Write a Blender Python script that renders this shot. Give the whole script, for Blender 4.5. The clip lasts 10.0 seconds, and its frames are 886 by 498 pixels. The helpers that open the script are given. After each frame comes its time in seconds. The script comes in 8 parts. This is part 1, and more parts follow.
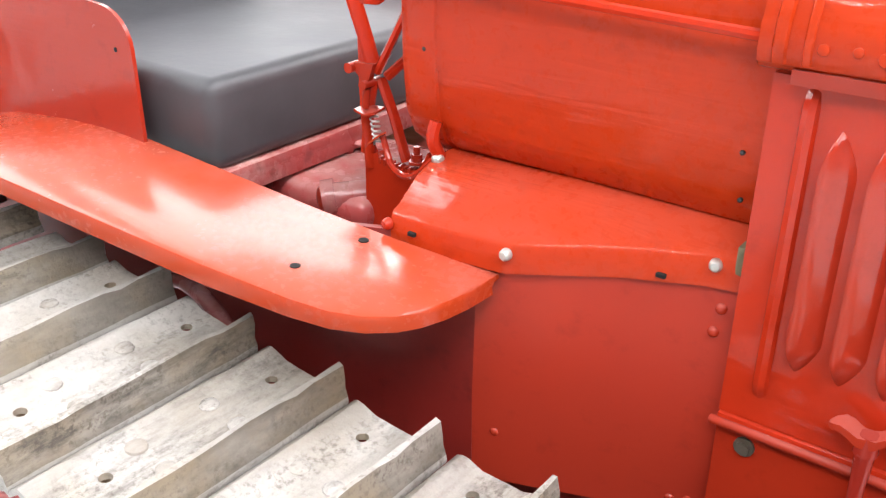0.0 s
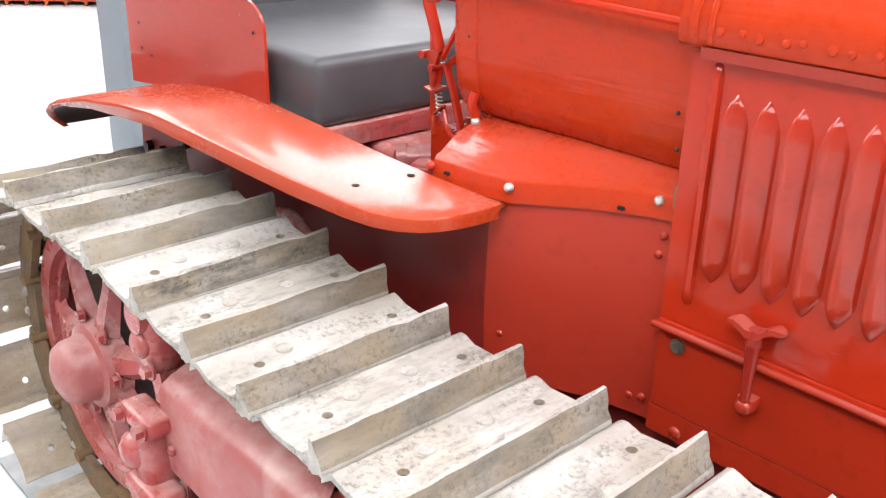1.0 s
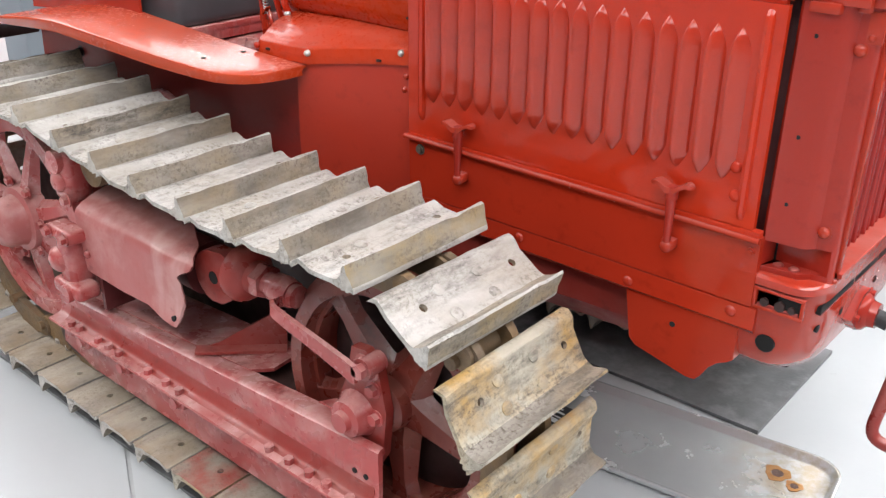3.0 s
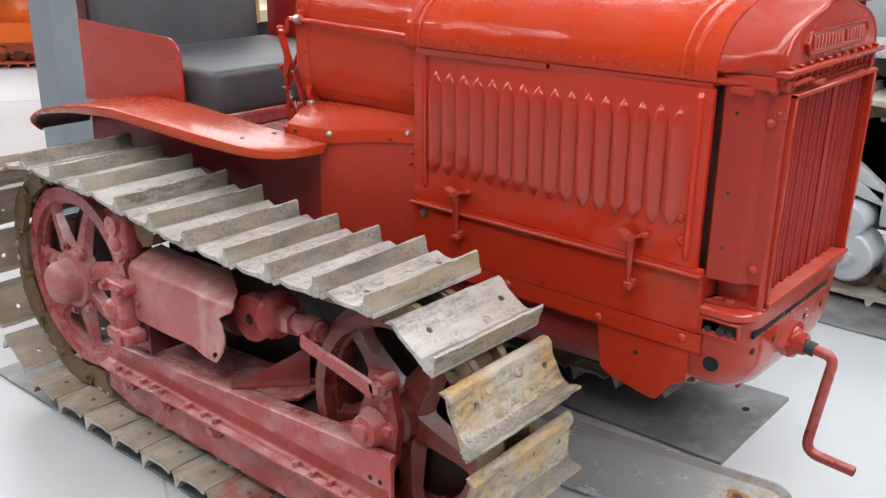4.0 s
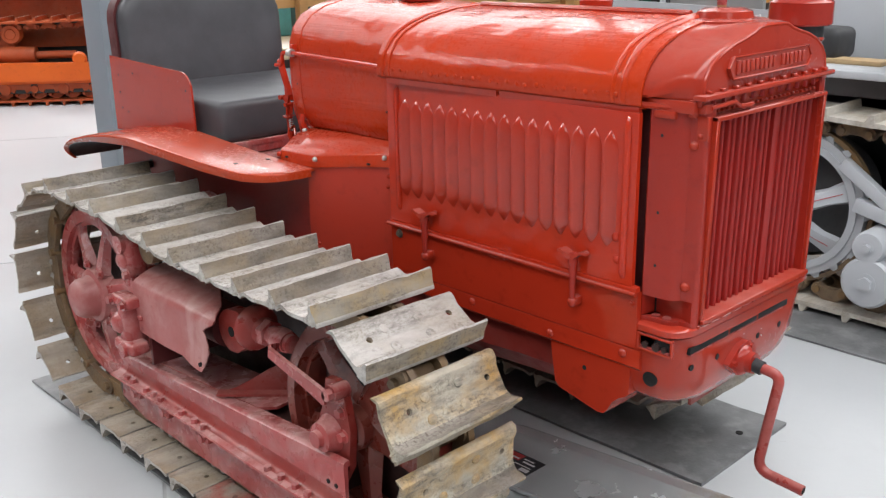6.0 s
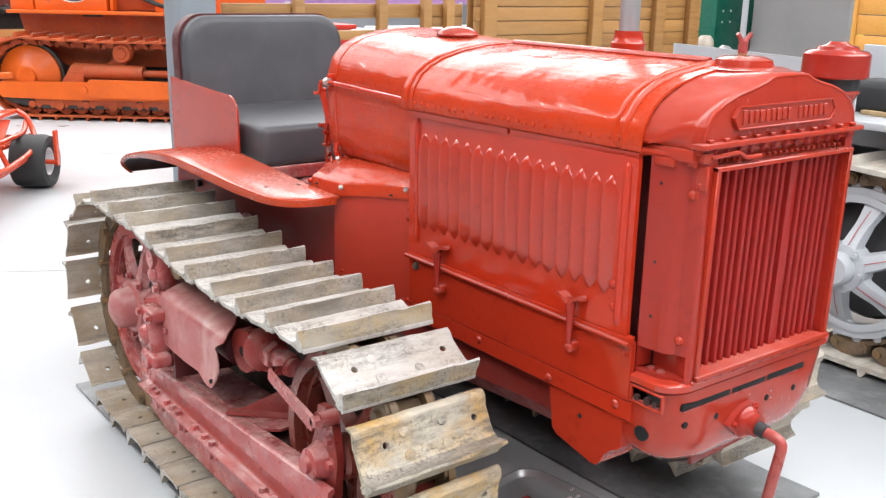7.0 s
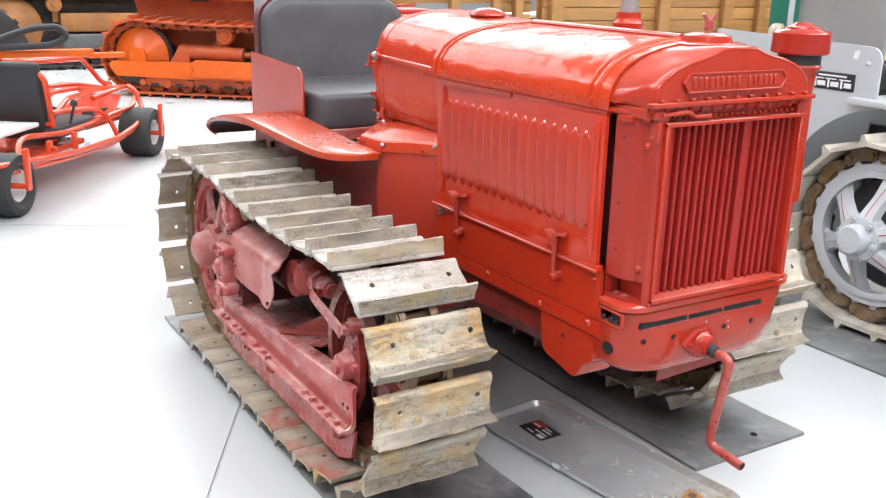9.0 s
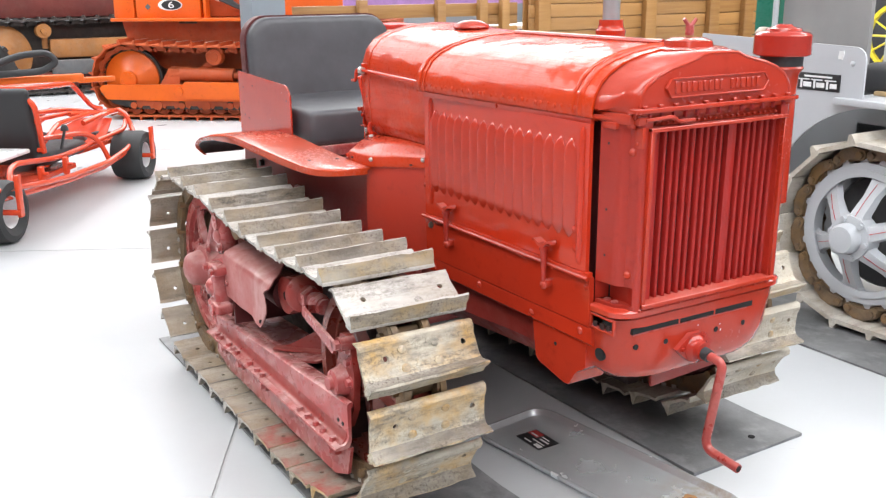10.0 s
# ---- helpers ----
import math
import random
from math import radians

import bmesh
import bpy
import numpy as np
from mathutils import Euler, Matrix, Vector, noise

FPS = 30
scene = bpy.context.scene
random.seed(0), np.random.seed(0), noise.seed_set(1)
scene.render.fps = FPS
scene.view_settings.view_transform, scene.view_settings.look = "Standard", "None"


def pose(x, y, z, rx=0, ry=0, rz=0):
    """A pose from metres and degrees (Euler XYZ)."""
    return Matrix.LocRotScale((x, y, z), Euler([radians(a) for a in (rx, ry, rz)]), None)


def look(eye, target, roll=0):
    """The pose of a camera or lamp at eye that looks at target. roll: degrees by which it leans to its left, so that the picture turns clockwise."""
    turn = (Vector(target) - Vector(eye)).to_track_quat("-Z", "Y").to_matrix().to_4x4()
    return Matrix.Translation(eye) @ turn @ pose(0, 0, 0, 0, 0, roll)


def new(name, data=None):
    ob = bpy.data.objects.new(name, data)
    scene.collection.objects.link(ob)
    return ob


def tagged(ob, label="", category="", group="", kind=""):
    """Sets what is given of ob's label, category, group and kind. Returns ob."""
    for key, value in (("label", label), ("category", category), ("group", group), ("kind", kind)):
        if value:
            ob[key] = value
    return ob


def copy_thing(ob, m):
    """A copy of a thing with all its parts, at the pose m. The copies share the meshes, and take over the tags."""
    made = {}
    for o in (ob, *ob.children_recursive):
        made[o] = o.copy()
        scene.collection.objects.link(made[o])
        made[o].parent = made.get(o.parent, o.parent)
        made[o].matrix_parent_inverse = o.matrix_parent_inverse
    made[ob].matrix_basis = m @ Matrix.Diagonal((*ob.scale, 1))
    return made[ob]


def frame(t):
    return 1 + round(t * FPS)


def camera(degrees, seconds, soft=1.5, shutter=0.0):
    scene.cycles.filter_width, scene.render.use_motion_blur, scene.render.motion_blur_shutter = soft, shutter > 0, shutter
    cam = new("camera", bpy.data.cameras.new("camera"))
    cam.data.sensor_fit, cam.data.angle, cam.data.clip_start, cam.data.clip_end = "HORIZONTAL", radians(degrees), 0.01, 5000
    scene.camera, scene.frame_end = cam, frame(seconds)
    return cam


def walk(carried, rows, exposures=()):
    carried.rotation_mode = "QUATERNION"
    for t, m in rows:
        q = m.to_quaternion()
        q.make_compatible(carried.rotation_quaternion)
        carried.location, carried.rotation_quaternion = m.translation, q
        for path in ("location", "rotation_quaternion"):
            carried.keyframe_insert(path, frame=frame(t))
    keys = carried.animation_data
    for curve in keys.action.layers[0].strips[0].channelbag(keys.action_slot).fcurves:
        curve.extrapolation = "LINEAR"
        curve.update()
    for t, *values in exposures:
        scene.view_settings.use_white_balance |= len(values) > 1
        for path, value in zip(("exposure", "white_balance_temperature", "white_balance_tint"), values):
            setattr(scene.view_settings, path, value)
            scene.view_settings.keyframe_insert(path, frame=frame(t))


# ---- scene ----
# camera ------------------------------------------------------------------
cam = camera(49.6, 10.0, soft=1.3)
PATH = [
    (0, (-0.647, -1.199, 1.428), (-1.725, 0.242, 0.554), 0.7),
    (0.5, (-0.516, -1.32, 1.451), (-1.709, 0.08, 0.666), 0.8),
    (1, (-0.249, -1.383, 1.427), (-1.588, -0.121, 0.644), 1.6),
    (1.5, (-0.097, -1.466, 1.452), (-1.381, -0.154, 0.658), 0.6),
    (1.8, (-0.024, -1.588, 1.451), (-1.192, -0.187, 0.629), 0.5),
    (2, (0.009, -1.655, 1.431), (-1.109, -0.256, 0.541), 1.9),
    (2.5, (0.202, -1.739, 1.457), (-0.973, -0.372, 0.591), 2.3),
    (3, (0.438, -1.788, 1.479), (-0.737, -0.416, 0.62), 0.7),
    (3.2, (0.494, -1.84, 1.489), (-0.706, -0.446, 0.703), 0.8),
    (4.3, (0.79, -2.159, 1.527), (-0.449, -0.728, 0.88), 0.0),
    (4.5, (0.884, -2.174, 1.526), (-0.399, -0.77, 0.906), -0.6),
    (5, (1.054, -2.175, 1.527), (-0.334, -0.893, 0.872), 0.6),
    (5.5, (1.043, -2.11, 1.531), (-0.346, -0.817, 0.9), -0.6),
    (5.7, (1.006, -2.048, 1.529), (-0.355, -0.723, 0.903), -0.5),
    (6.8, (1.089, -1.8, 1.531), (-0.427, -0.609, 0.995), -0.4),
    (7, (1.149, -1.778, 1.527), (-0.383, -0.611, 0.989), 1.2),
    (7.5, (1.274, -1.851, 1.532), (-0.242, -0.665, 0.988), 1.3),
    (8, (1.401, -1.938, 1.526), (-0.087, -0.747, 0.919), 0.9),
    (8.5, (1.545, -1.911, 1.533), (-0.077, -0.874, 0.989), 1.1),
    (9, (1.659, -1.852, 1.529), (0.018, -0.857, 0.965), 1.4),
    (9.5, (1.681, -1.847, 1.531), (0.045, -0.831, 0.992), 0.2),
    (10, (1.673, -1.837, 1.526), (0.028, -0.833, 0.989), -0.4),
]

EXPOSURES = [(0.0, 0.17), (1.0, 0.11), (1.5, 0.24), (1.9, 0.28), (2.3, 0.02), (3.0, -0.38), (4.3, -0.68), (5.0, -0.68), (5.7, -0.84), (6.8, -0.30), (7.4, -0.12), (8.1, 0.09), (8.7, 0.00), (9.5, -0.25), (10.0, -0.17)]
walk(cam, [(t, look(eye, target, roll)) for t, eye, target, roll in PATH], EXPOSURES)

# light: translucent roof sheets and rows of tubes in a closed hall -----------------
world = bpy.data.worlds.new("hall_air")
scene.world = world
world.use_nodes = True
world.node_tree.nodes["Background"].inputs[0].default_value = (0.9, 0.95, 1.0, 1)
world.node_tree.nodes["Background"].inputs[1].default_value = 0.05
HALL = (-17.0, 11.0, -11.0, 15.0, 6.2)
ROOF_SHEETS = [(-10.2, 2.0, 8.0, 2900.0), (1.6, 2.0, 2.6, 1550.0), (6.2, 2.0, 2.6, 1000.0)]
SHEET_LONG = 18.0
for lx, ly, wide, power in ROOF_SHEETS:
    lamp = bpy.data.lights.new("roof_daylight", "AREA")
    lamp.shape, lamp.size, lamp.size_y = "RECTANGLE", wide, SHEET_LONG
    lamp.energy, lamp.color = power, (0.97, 0.985, 1.0)
    new("roof_daylight", lamp).matrix_world = pose(lx, ly, HALL[4] - 0.02)
LIGHT_ROWS = [(x, y) for y in (-3.6, 4.6) for x in (-9.8, -4.4, -0.6)]
TUBE_LONG, TUBE_WIDE, TUBE_POWER = 2.4, 0.16, 70.0
for lx, ly in LIGHT_ROWS:
    lamp = bpy.data.lights.new("tube_light", "AREA")
    lamp.shape, lamp.size, lamp.size_y = "RECTANGLE", TUBE_LONG, TUBE_WIDE
    lamp.energy, lamp.color = TUBE_POWER, (1.0, 0.97, 0.93)
    new("tube_light", lamp).matrix_world = pose(lx, ly, HALL[4] - 1.52)

# materials ------------------------------------------------------------------
class Nodes:
    """A small builder of node trees."""

    def __init__(self, name):
        self.mat = bpy.data.materials.new(name)
        self.mat.use_nodes = True
        self.tree = self.mat.node_tree
        self.out = self.tree.nodes["Principled BSDF"]

    def add(self, kind, **values):
        node = self.tree.nodes.new(kind)
        for key, value in values.items():
            if key == "operation":
                node.operation = value
            elif key == "blend":
                node.data_type, node.blend_type = "RGBA", value
            else:
                node.inputs[key.replace("_", " ")].default_value = value
        return node

    def link(self, a, b):
        self.tree.links.new(a, b)

    def coords(self, spread=7.0):
        """Object coordinates, shifted from object to object."""
        tex = self.tree.nodes.new("ShaderNodeTexCoord")
        info = self.tree.nodes.new("ShaderNodeObjectInfo")
        mul = self.add("ShaderNodeMath", operation="MULTIPLY")
        mul.inputs[1].default_value = spread
        self.link(info.outputs["Random"], mul.inputs[0])
        add = self.add("ShaderNodeVectorMath", operation="ADD")
        self.link(tex.outputs["Object"], add.inputs[0])
        self.link(mul.outputs[0], add.inputs[1])
        self.random = info.outputs["Random"]
        return add.outputs[0]

    def noise(self, at, scale, detail=4.0, rough=0.55, low=0.35, high=0.65, distortion=0.0):
        tex = self.add("ShaderNodeTexNoise", Scale=scale, Detail=detail, Roughness=rough, Distortion=distortion)
        self.link(at, tex.inputs["Vector"])
        ramp = self.tree.nodes.new("ShaderNodeMapRange")
        ramp.inputs["From Min"].default_value, ramp.inputs["From Max"].default_value = low, high
        ramp.clamp = True
        self.link(tex.outputs["Fac"], ramp.inputs["Value"])
        return ramp.outputs[0]

    def times(self, a, k):
        node = self.add("ShaderNodeMath", operation="MULTIPLY")
        self.link(a, node.inputs[0])
        if isinstance(k, float):
            node.inputs[1].default_value = k
        else:
            self.link(k, node.inputs[1])
        return node.outputs[0]

    def mix(self, fac, a, b, blend="MIX"):
        node = self.add("ShaderNodeMix", blend=blend)
        for value, index in ((fac, 0), (a, 6), (b, 7)):
            if isinstance(value, (float, tuple)):
                node.inputs[index].default_value = value if isinstance(value, float) else (*value, 1)
            else:
                self.link(value, node.inputs[index])
        return node.outputs[2]

    def up(self, low=0.3, high=0.95):
        """How far a surface faces upwards."""
        geo = self.tree.nodes.new("ShaderNodeNewGeometry")
        sep = self.tree.nodes.new("ShaderNodeSeparateXYZ")
        self.link(geo.outputs["Normal"], sep.inputs[0])
        ramp = self.tree.nodes.new("ShaderNodeMapRange")
        ramp.inputs["From Min"].default_value, ramp.inputs["From Max"].default_value = low, high
        ramp.clamp = True
        self.link(sep.outputs["Z"], ramp.inputs["Value"])
        return ramp.outputs[0]

    def bump(self, height, strength, distance, under=None):
        node = self.add("ShaderNodeBump", Strength=strength, Distance=distance)
        self.link(height, node.inputs["Height"])
        if under is not None:
            self.link(under, node.inputs["Normal"])
        return node.outputs[0]

    def set(self, **values):
        for key, value in values.items():
            socket = self.out.inputs[key.replace("_", " ")]
            if isinstance(value, (float, int)):
                socket.default_value = value
            elif isinstance(value, tuple):
                socket.default_value = (*value, 1)
            else:
                self.link(value, socket)
        return self.mat


def ranged(n, fac, low, high):
    node = n.tree.nodes.new("ShaderNodeMapRange")
    node.inputs["To Min"].default_value, node.inputs["To Max"].default_value = low, high
    n.link(fac, node.inputs["Value"])
    return node.outputs[0]


def enamel(name, base, dull, dust=0.10, rough=(0.07, 0.20), coat=0.6, ripple=0.25, coat_rough=0.03, spec=0.28):
    """Brushed-on gloss enamel: slow ripples, fine orange peel, dull patches, a little dust."""
    n = Nodes(name)
    at = n.coords()
    patches, grain = n.noise(at, 3.0, 5.0), n.noise(at, 90.0, 3.0)
    colour = n.mix(n.times(patches, 0.5), base, dull)
    streaks = n.noise(at, 22.0, 5.0, 0.65, 0.56, 0.72)
    colour = n.mix(n.times(streaks, 0.35), colour, tuple(c * 0.6 for c in dull))
    settled = n.times(n.times(n.up(), n.noise(at, 6.0, 6.0, 0.6, 0.3, 0.75)), dust)
    colour = n.mix(settled, colour, (0.62, 0.46, 0.42))
    waves = n.bump(n.noise(at, 7.0, 2.0, 0.5, 0.0, 1.0), ripple, 0.012)
    brush = n.tree.nodes.new("ShaderNodeMapping")
    brush.inputs["Scale"].default_value = (0.10, 1.0, 1.0)
    n.link(at, brush.inputs["Vector"])
    runs = n.bump(n.noise(brush.outputs[0], 42.0, 3.0, 0.55, 0.0, 1.0, 0.4), ripple * 0.8, 0.003, waves)
    peel = n.bump(n.noise(at, 110.0, 2.0, 0.5, 0.0, 1.0), 0.06, 0.002, runs)
    return n.set(Base_Color=colour, Roughness=ranged(n, n.times(patches, grain), *rough), Normal=peel,
                 Coat_Weight=coat, Coat_Roughness=coat_rough, Coat_Normal=peel, Specular_IOR_Level=spec)


def dusty(name, base, dust, amount, rough=0.5, scale=9.0, runs=0.0):
    """Old gloss paint or iron: dust lies on upward faces and in smears, with small chips and dark grease."""
    n = Nodes(name)
    at = n.coords()
    broad, fine = n.noise(at, scale * 0.8, 6.0, 0.65, 0.48, 0.70), n.noise(at, scale * 12, 4.0)
    tone = n.noise(at, scale * 0.35, 3.0, 0.5, 0.3, 0.7)
    colour = n.mix(n.times(tone, 0.8), base, tuple(c * 0.58 for c in base))
    colour = n.mix(n.times(broad, amount * 0.45), colour, dust)
    settled = n.times(n.up(0.45, 1.0), n.noise(at, scale * 1.5, 6.0, 0.65, 0.32, 0.72))
    colour = n.mix(n.times(settled, amount * 0.75), colour, dust)
    if runs:
        drawn = n.tree.nodes.new("ShaderNodeMapping")
        drawn.inputs["Scale"].default_value = (1.0, 1.0, 0.06)
        n.link(at, drawn.inputs["Vector"])
        colour = n.mix(n.times(n.noise(drawn.outputs[0], 11.0, 3.0, 0.5, 0.54, 0.66), runs), colour, dust)
    scrapes = n.noise(at, scale * 4, 6.0, 0.7, 0.68, 0.74, 1.0)
    colour = n.mix(n.times(scrapes, amount * 0.8), colour, tuple(min(1.0, c * 1.35) for c in dust))
    colour = n.mix(n.times(n.noise(at, scale * 2.2, 5.0, 0.65, 0.60, 0.72), 0.55), colour, tuple(c * 0.30 for c in base))
    grain = n.bump(fine, 0.05, 0.002, n.bump(n.noise(at, scale * 2.5, 4.0, 0.6, 0.2, 0.8), 0.15, 0.004))
    return n.set(Base_Color=colour, Roughness=ranged(n, n.noise(at, scale * 2, 4.0), rough - 0.12, rough + 0.14), Normal=grain)


def worn_steel(name, pale, grey, stain, stained, metal=0.25, rough=0.5, pitted=0.25, grime=0.15):
    """Plate rubbed pale, with stains of rust or old paint."""
    n = Nodes(name)
    at = n.coords()
    drawn = n.tree.nodes.new("ShaderNodeMapping")
    drawn.inputs["Scale"].default_value = (1.0, 0.28, 1.0)
    n.link(at, drawn.inputs["Vector"])
    colour = n.mix(n.noise(drawn.outputs[0], 16.0, 6.0, 0.6, 0.35, 0.65), pale, grey)
    colour = n.mix(n.times(n.noise(at, 8.0, 7.0, 0.62, 0.44, 0.68), stained), colour, stain)
    pits = n.times(n.noise(at, 120.0, 5.0, 0.7, 0.50, 0.64), n.noise(drawn.outputs[0], 22.0, 4.0, 0.6, 0.38, 0.62))
    colour = n.mix(n.times(pits, pitted), colour, (0.13, 0.105, 0.085))
    speckle = n.times(n.noise(drawn.outputs[0], 70.0, 8.0, 0.72, 0.44, 0.64), n.noise(drawn.outputs[0], 11.0, 4.0, 0.6, 0.40, 0.64))
    colour = n.mix(n.times(speckle, grime), colour, (0.10, 0.085, 0.07))
    relief = n.bump(n.noise(at, 40.0, 6.0, 0.7, 0.2, 0.8), 0.5, 0.004)
    return n.set(Base_Color=colour, Roughness=ranged(n, pits, rough, 0.85), Metallic=metal, Normal=relief)


def plain(name, base, rough=0.5, metal=0.0, vary=0.15, scale=20.0, bump=0.15):
    n = Nodes(name)
    at = n.coords()
    tone = n.noise(at, scale, 5.0, 0.6, 0.25, 0.75)
    colour = n.mix(n.times(tone, 1.0), tuple(c * (1 - vary) for c in base), tuple(min(1.0, c * (1 + vary)) for c in base))
    fine = n.noise(at, scale * 10, 3.0, 0.5, 0.2, 0.8)
    return n.set(Base_Color=colour, Roughness=ranged(n, tone, max(0.02, rough - 0.07), min(1.0, rough + 0.1)),
                 Metallic=metal, Normal=n.bump(fine, bump, 0.0015))


RED = enamel("red_enamel", (0.485, 0.030, 0.009), (0.40, 0.022, 0.008), 0.04, coat=0.28)
HOOD_RED = enamel("red_enamel_bonnet", (0.48, 0.037, 0.006), (0.40, 0.027, 0.006), 0.08, (0.26, 0.36), 0.36, 0.8, 0.015, 0.10)
RED_DULL = enamel("red_enamel_dull", (0.39, 0.030, 0.012), (0.31, 0.025, 0.013), 0.22, (0.14, 0.30), 0.2)
RED_DARK = enamel("red_enamel_dark", (0.42, 0.028, 0.010), (0.34, 0.023, 0.010), 0.06, (0.09, 0.22), 0.35, spec=0.45)
RED_DEEP = enamel("red_enamel_deep", (0.33, 0.023, 0.013), (0.26, 0.020, 0.013), 0.08, (0.14, 0.28), 0.2, spec=0.25)
FENDER_RED = enamel("red_enamel_fender", (0.47, 0.050, 0.011), (0.39, 0.036, 0.012), 0.14, (0.22, 0.34), 0.28, 0.10, 0.09)
LOUVRE_RED = enamel("red_enamel_louvre", (0.42, 0.030, 0.012), (0.36, 0.028, 0.014), 0.0, (0.08, 0.16), 0.6, 0.08)
PLATE_RED = enamel("red_enamel_plate", (0.42, 0.034, 0.016), (0.33, 0.026, 0.016), 0.1, (0.34, 0.48), 0.12, 0.12, 0.3)
GRILLE_RED = enamel("red_grille_paint", (0.33, 0.020, 0.016), (0.24, 0.016, 0.013), 0.0, (0.14, 0.26), 0.1, 0.05, 0.05, 0.22)
DUSTY_RED = dusty("dusty_red", (0.43, 0.076, 0.072), (0.66, 0.45, 0.42), 0.95, 0.27)
DUSTY_PINK = dusty("dusty_pink", (0.47, 0.125, 0.116), (0.66, 0.46, 0.43), 0.85, 0.42, 6.0, 0.4)
IDLER_RED = dusty("dark_idler_red", (0.19, 0.032, 0.022), (0.34, 0.15, 0.11), 0.5, 0.32)
# dark copy of the dusty red, with the shade put into its colour
DUSTY_RED_SHADE = dusty("dusty_red_shade", (0.10, 0.014, 0.015), (0.20, 0.10, 0.09), 0.45)
SHOE_PALE = worn_steel("track_shoe_pale", (0.56, 0.53, 0.50), (0.36, 0.33, 0.30), (0.36, 0.30, 0.23), 0.5, 0.10, 0.46, 0.6, 0.75)
# grouser faces: mottled grime, and steel darkened for their weaker light
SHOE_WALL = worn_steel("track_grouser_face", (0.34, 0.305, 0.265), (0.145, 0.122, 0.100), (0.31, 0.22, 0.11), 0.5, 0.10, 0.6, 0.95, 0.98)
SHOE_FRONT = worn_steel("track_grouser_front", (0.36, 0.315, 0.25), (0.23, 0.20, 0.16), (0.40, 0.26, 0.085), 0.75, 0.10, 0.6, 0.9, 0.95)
SHOE_OCHRE = worn_steel("track_shoe_ochre", (0.50, 0.45, 0.36), (0.31, 0.28, 0.235), (0.49, 0.285, 0.075), 0.9, 0.2, 0.5, 0.7, 0.95)
SHOE_BEIGE = worn_steel("track_shoe_beige", (0.54, 0.49, 0.41), (0.38, 0.345, 0.285), (0.40, 0.31, 0.18), 0.5, 0.1, 0.6, 0.4, 0.5)
SHOE_INNER = worn_steel("track_shoe_inner", (0.46, 0.395, 0.32), (0.31, 0.265, 0.22), (0.28, 0.19, 0.10), 0.6, 0.1, 0.65, 0.4, 0.4)
SHOE_SPLASHED = worn_steel("track_shoe_splashed", (0.40, 0.33, 0.27), (0.27, 0.22, 0.18), (0.38, 0.03, 0.02), 0.95, 0.1, 0.6, 0.4, 0.3)
CHAIN = worn_steel("track_chain", (0.22, 0.15, 0.09), (0.13, 0.09, 0.06), (0.26, 0.14, 0.04), 0.7, 0.2, 0.6)
VINYL = plain("grey_vinyl", (0.062, 0.060, 0.067), 0.46, 0.0, 0.22, 7.0, 0.12)
BLACK = plain("black_rubber", (0.022, 0.022, 0.024), 0.6)
# near-black for holes and gaps: solid pieces painted as their shade
VOID = plain("hollow_shade", (0.006, 0.005, 0.005), 0.9)
ZINC = plain("zinc_bolt", (0.55, 0.55, 0.52), 0.42, 0.7)
BRASS = plain("dull_brass", (0.36, 0.23, 0.10), 0.45, 0.7)
RUBBED_RED = dusty("rubbed_red", (0.33, 0.034, 0.026), (0.46, 0.22, 0.19), 0.6, 0.36)
# the plate's red darkened by the fender's shade, put into the colour
SHADE_MAROON = enamel("shade_maroon_plate", (0.27, 0.022, 0.016), (0.19, 0.018, 0.015), 0.1, (0.3, 0.45), 0.15, 0.1, 0.25)
SUMP_RED = dusty("grimy_casting_red", (0.27, 0.028, 0.020), (0.30, 0.12, 0.10), 0.35, 0.42)
# near-black grease, also used to put shade into hidden faces and parts
GREASE_SHADE = dusty("greasy_shaded_iron", (0.035, 0.014, 0.013), (0.12, 0.065, 0.055), 0.45, 0.5)
DARK_STEEL = plain("dark_steel", (0.16, 0.13, 0.10), 0.5, 0.6)
STEEL = plain("bare_steel", (0.42, 0.43, 0.44), 0.38, 0.8, 0.12, 12.0)

BLACK_PRINT = plain("black_print", (0.02, 0.02, 0.022), 0.4)
RED_PRINT = plain("red_print", (0.45, 0.03, 0.03), 0.4)
WHITE_PRINT = plain("white_print", (0.75, 0.75, 0.75), 0.4)

# building helpers -------------------------------------------------------------
def finish(bm, name, mats, sharp=38.0):
    bmesh.ops.remove_doubles(bm, verts=bm.verts, dist=1e-5)
    bmesh.ops.recalc_face_normals(bm, faces=bm.faces)
    for f in bm.faces:
        f.smooth = True
    for e in bm.edges:
        e.smooth = len(e.link_faces) == 2 and e.calc_face_angle(0.0) < radians(sharp)
    me = bpy.data.meshes.new(name)
    bm.to_mesh(me)
    bm.free()
    for m in mats if isinstance(mats, (list, tuple)) else [mats]:
        me.materials.append(m)
    return me


def thing(name, base, label, category, group="", kind=""):
    """An Empty at the base of a thing."""
    ob = new(name)
    ob.location = base
    ob.empty_display_size = 0.1
    return tagged(ob, label, category, group, kind)


def part(name, bm, mats, parent=None, label="", sharp=38.0):
    """Links a bmesh, in world places, as one mesh under a thing or part."""
    me = bm if isinstance(bm, bpy.types.Mesh) else finish(bm, name, mats, sharp)
    ob = new(name, me)
    if parent is not None:
        ob.parent = parent
        if parent.data is None:
            ob.matrix_parent_inverse = Matrix.Translation(-Vector(parent.location))
    return tagged(ob, label)


def placed(ob, m):
    ob.matrix_basis = m
    return ob


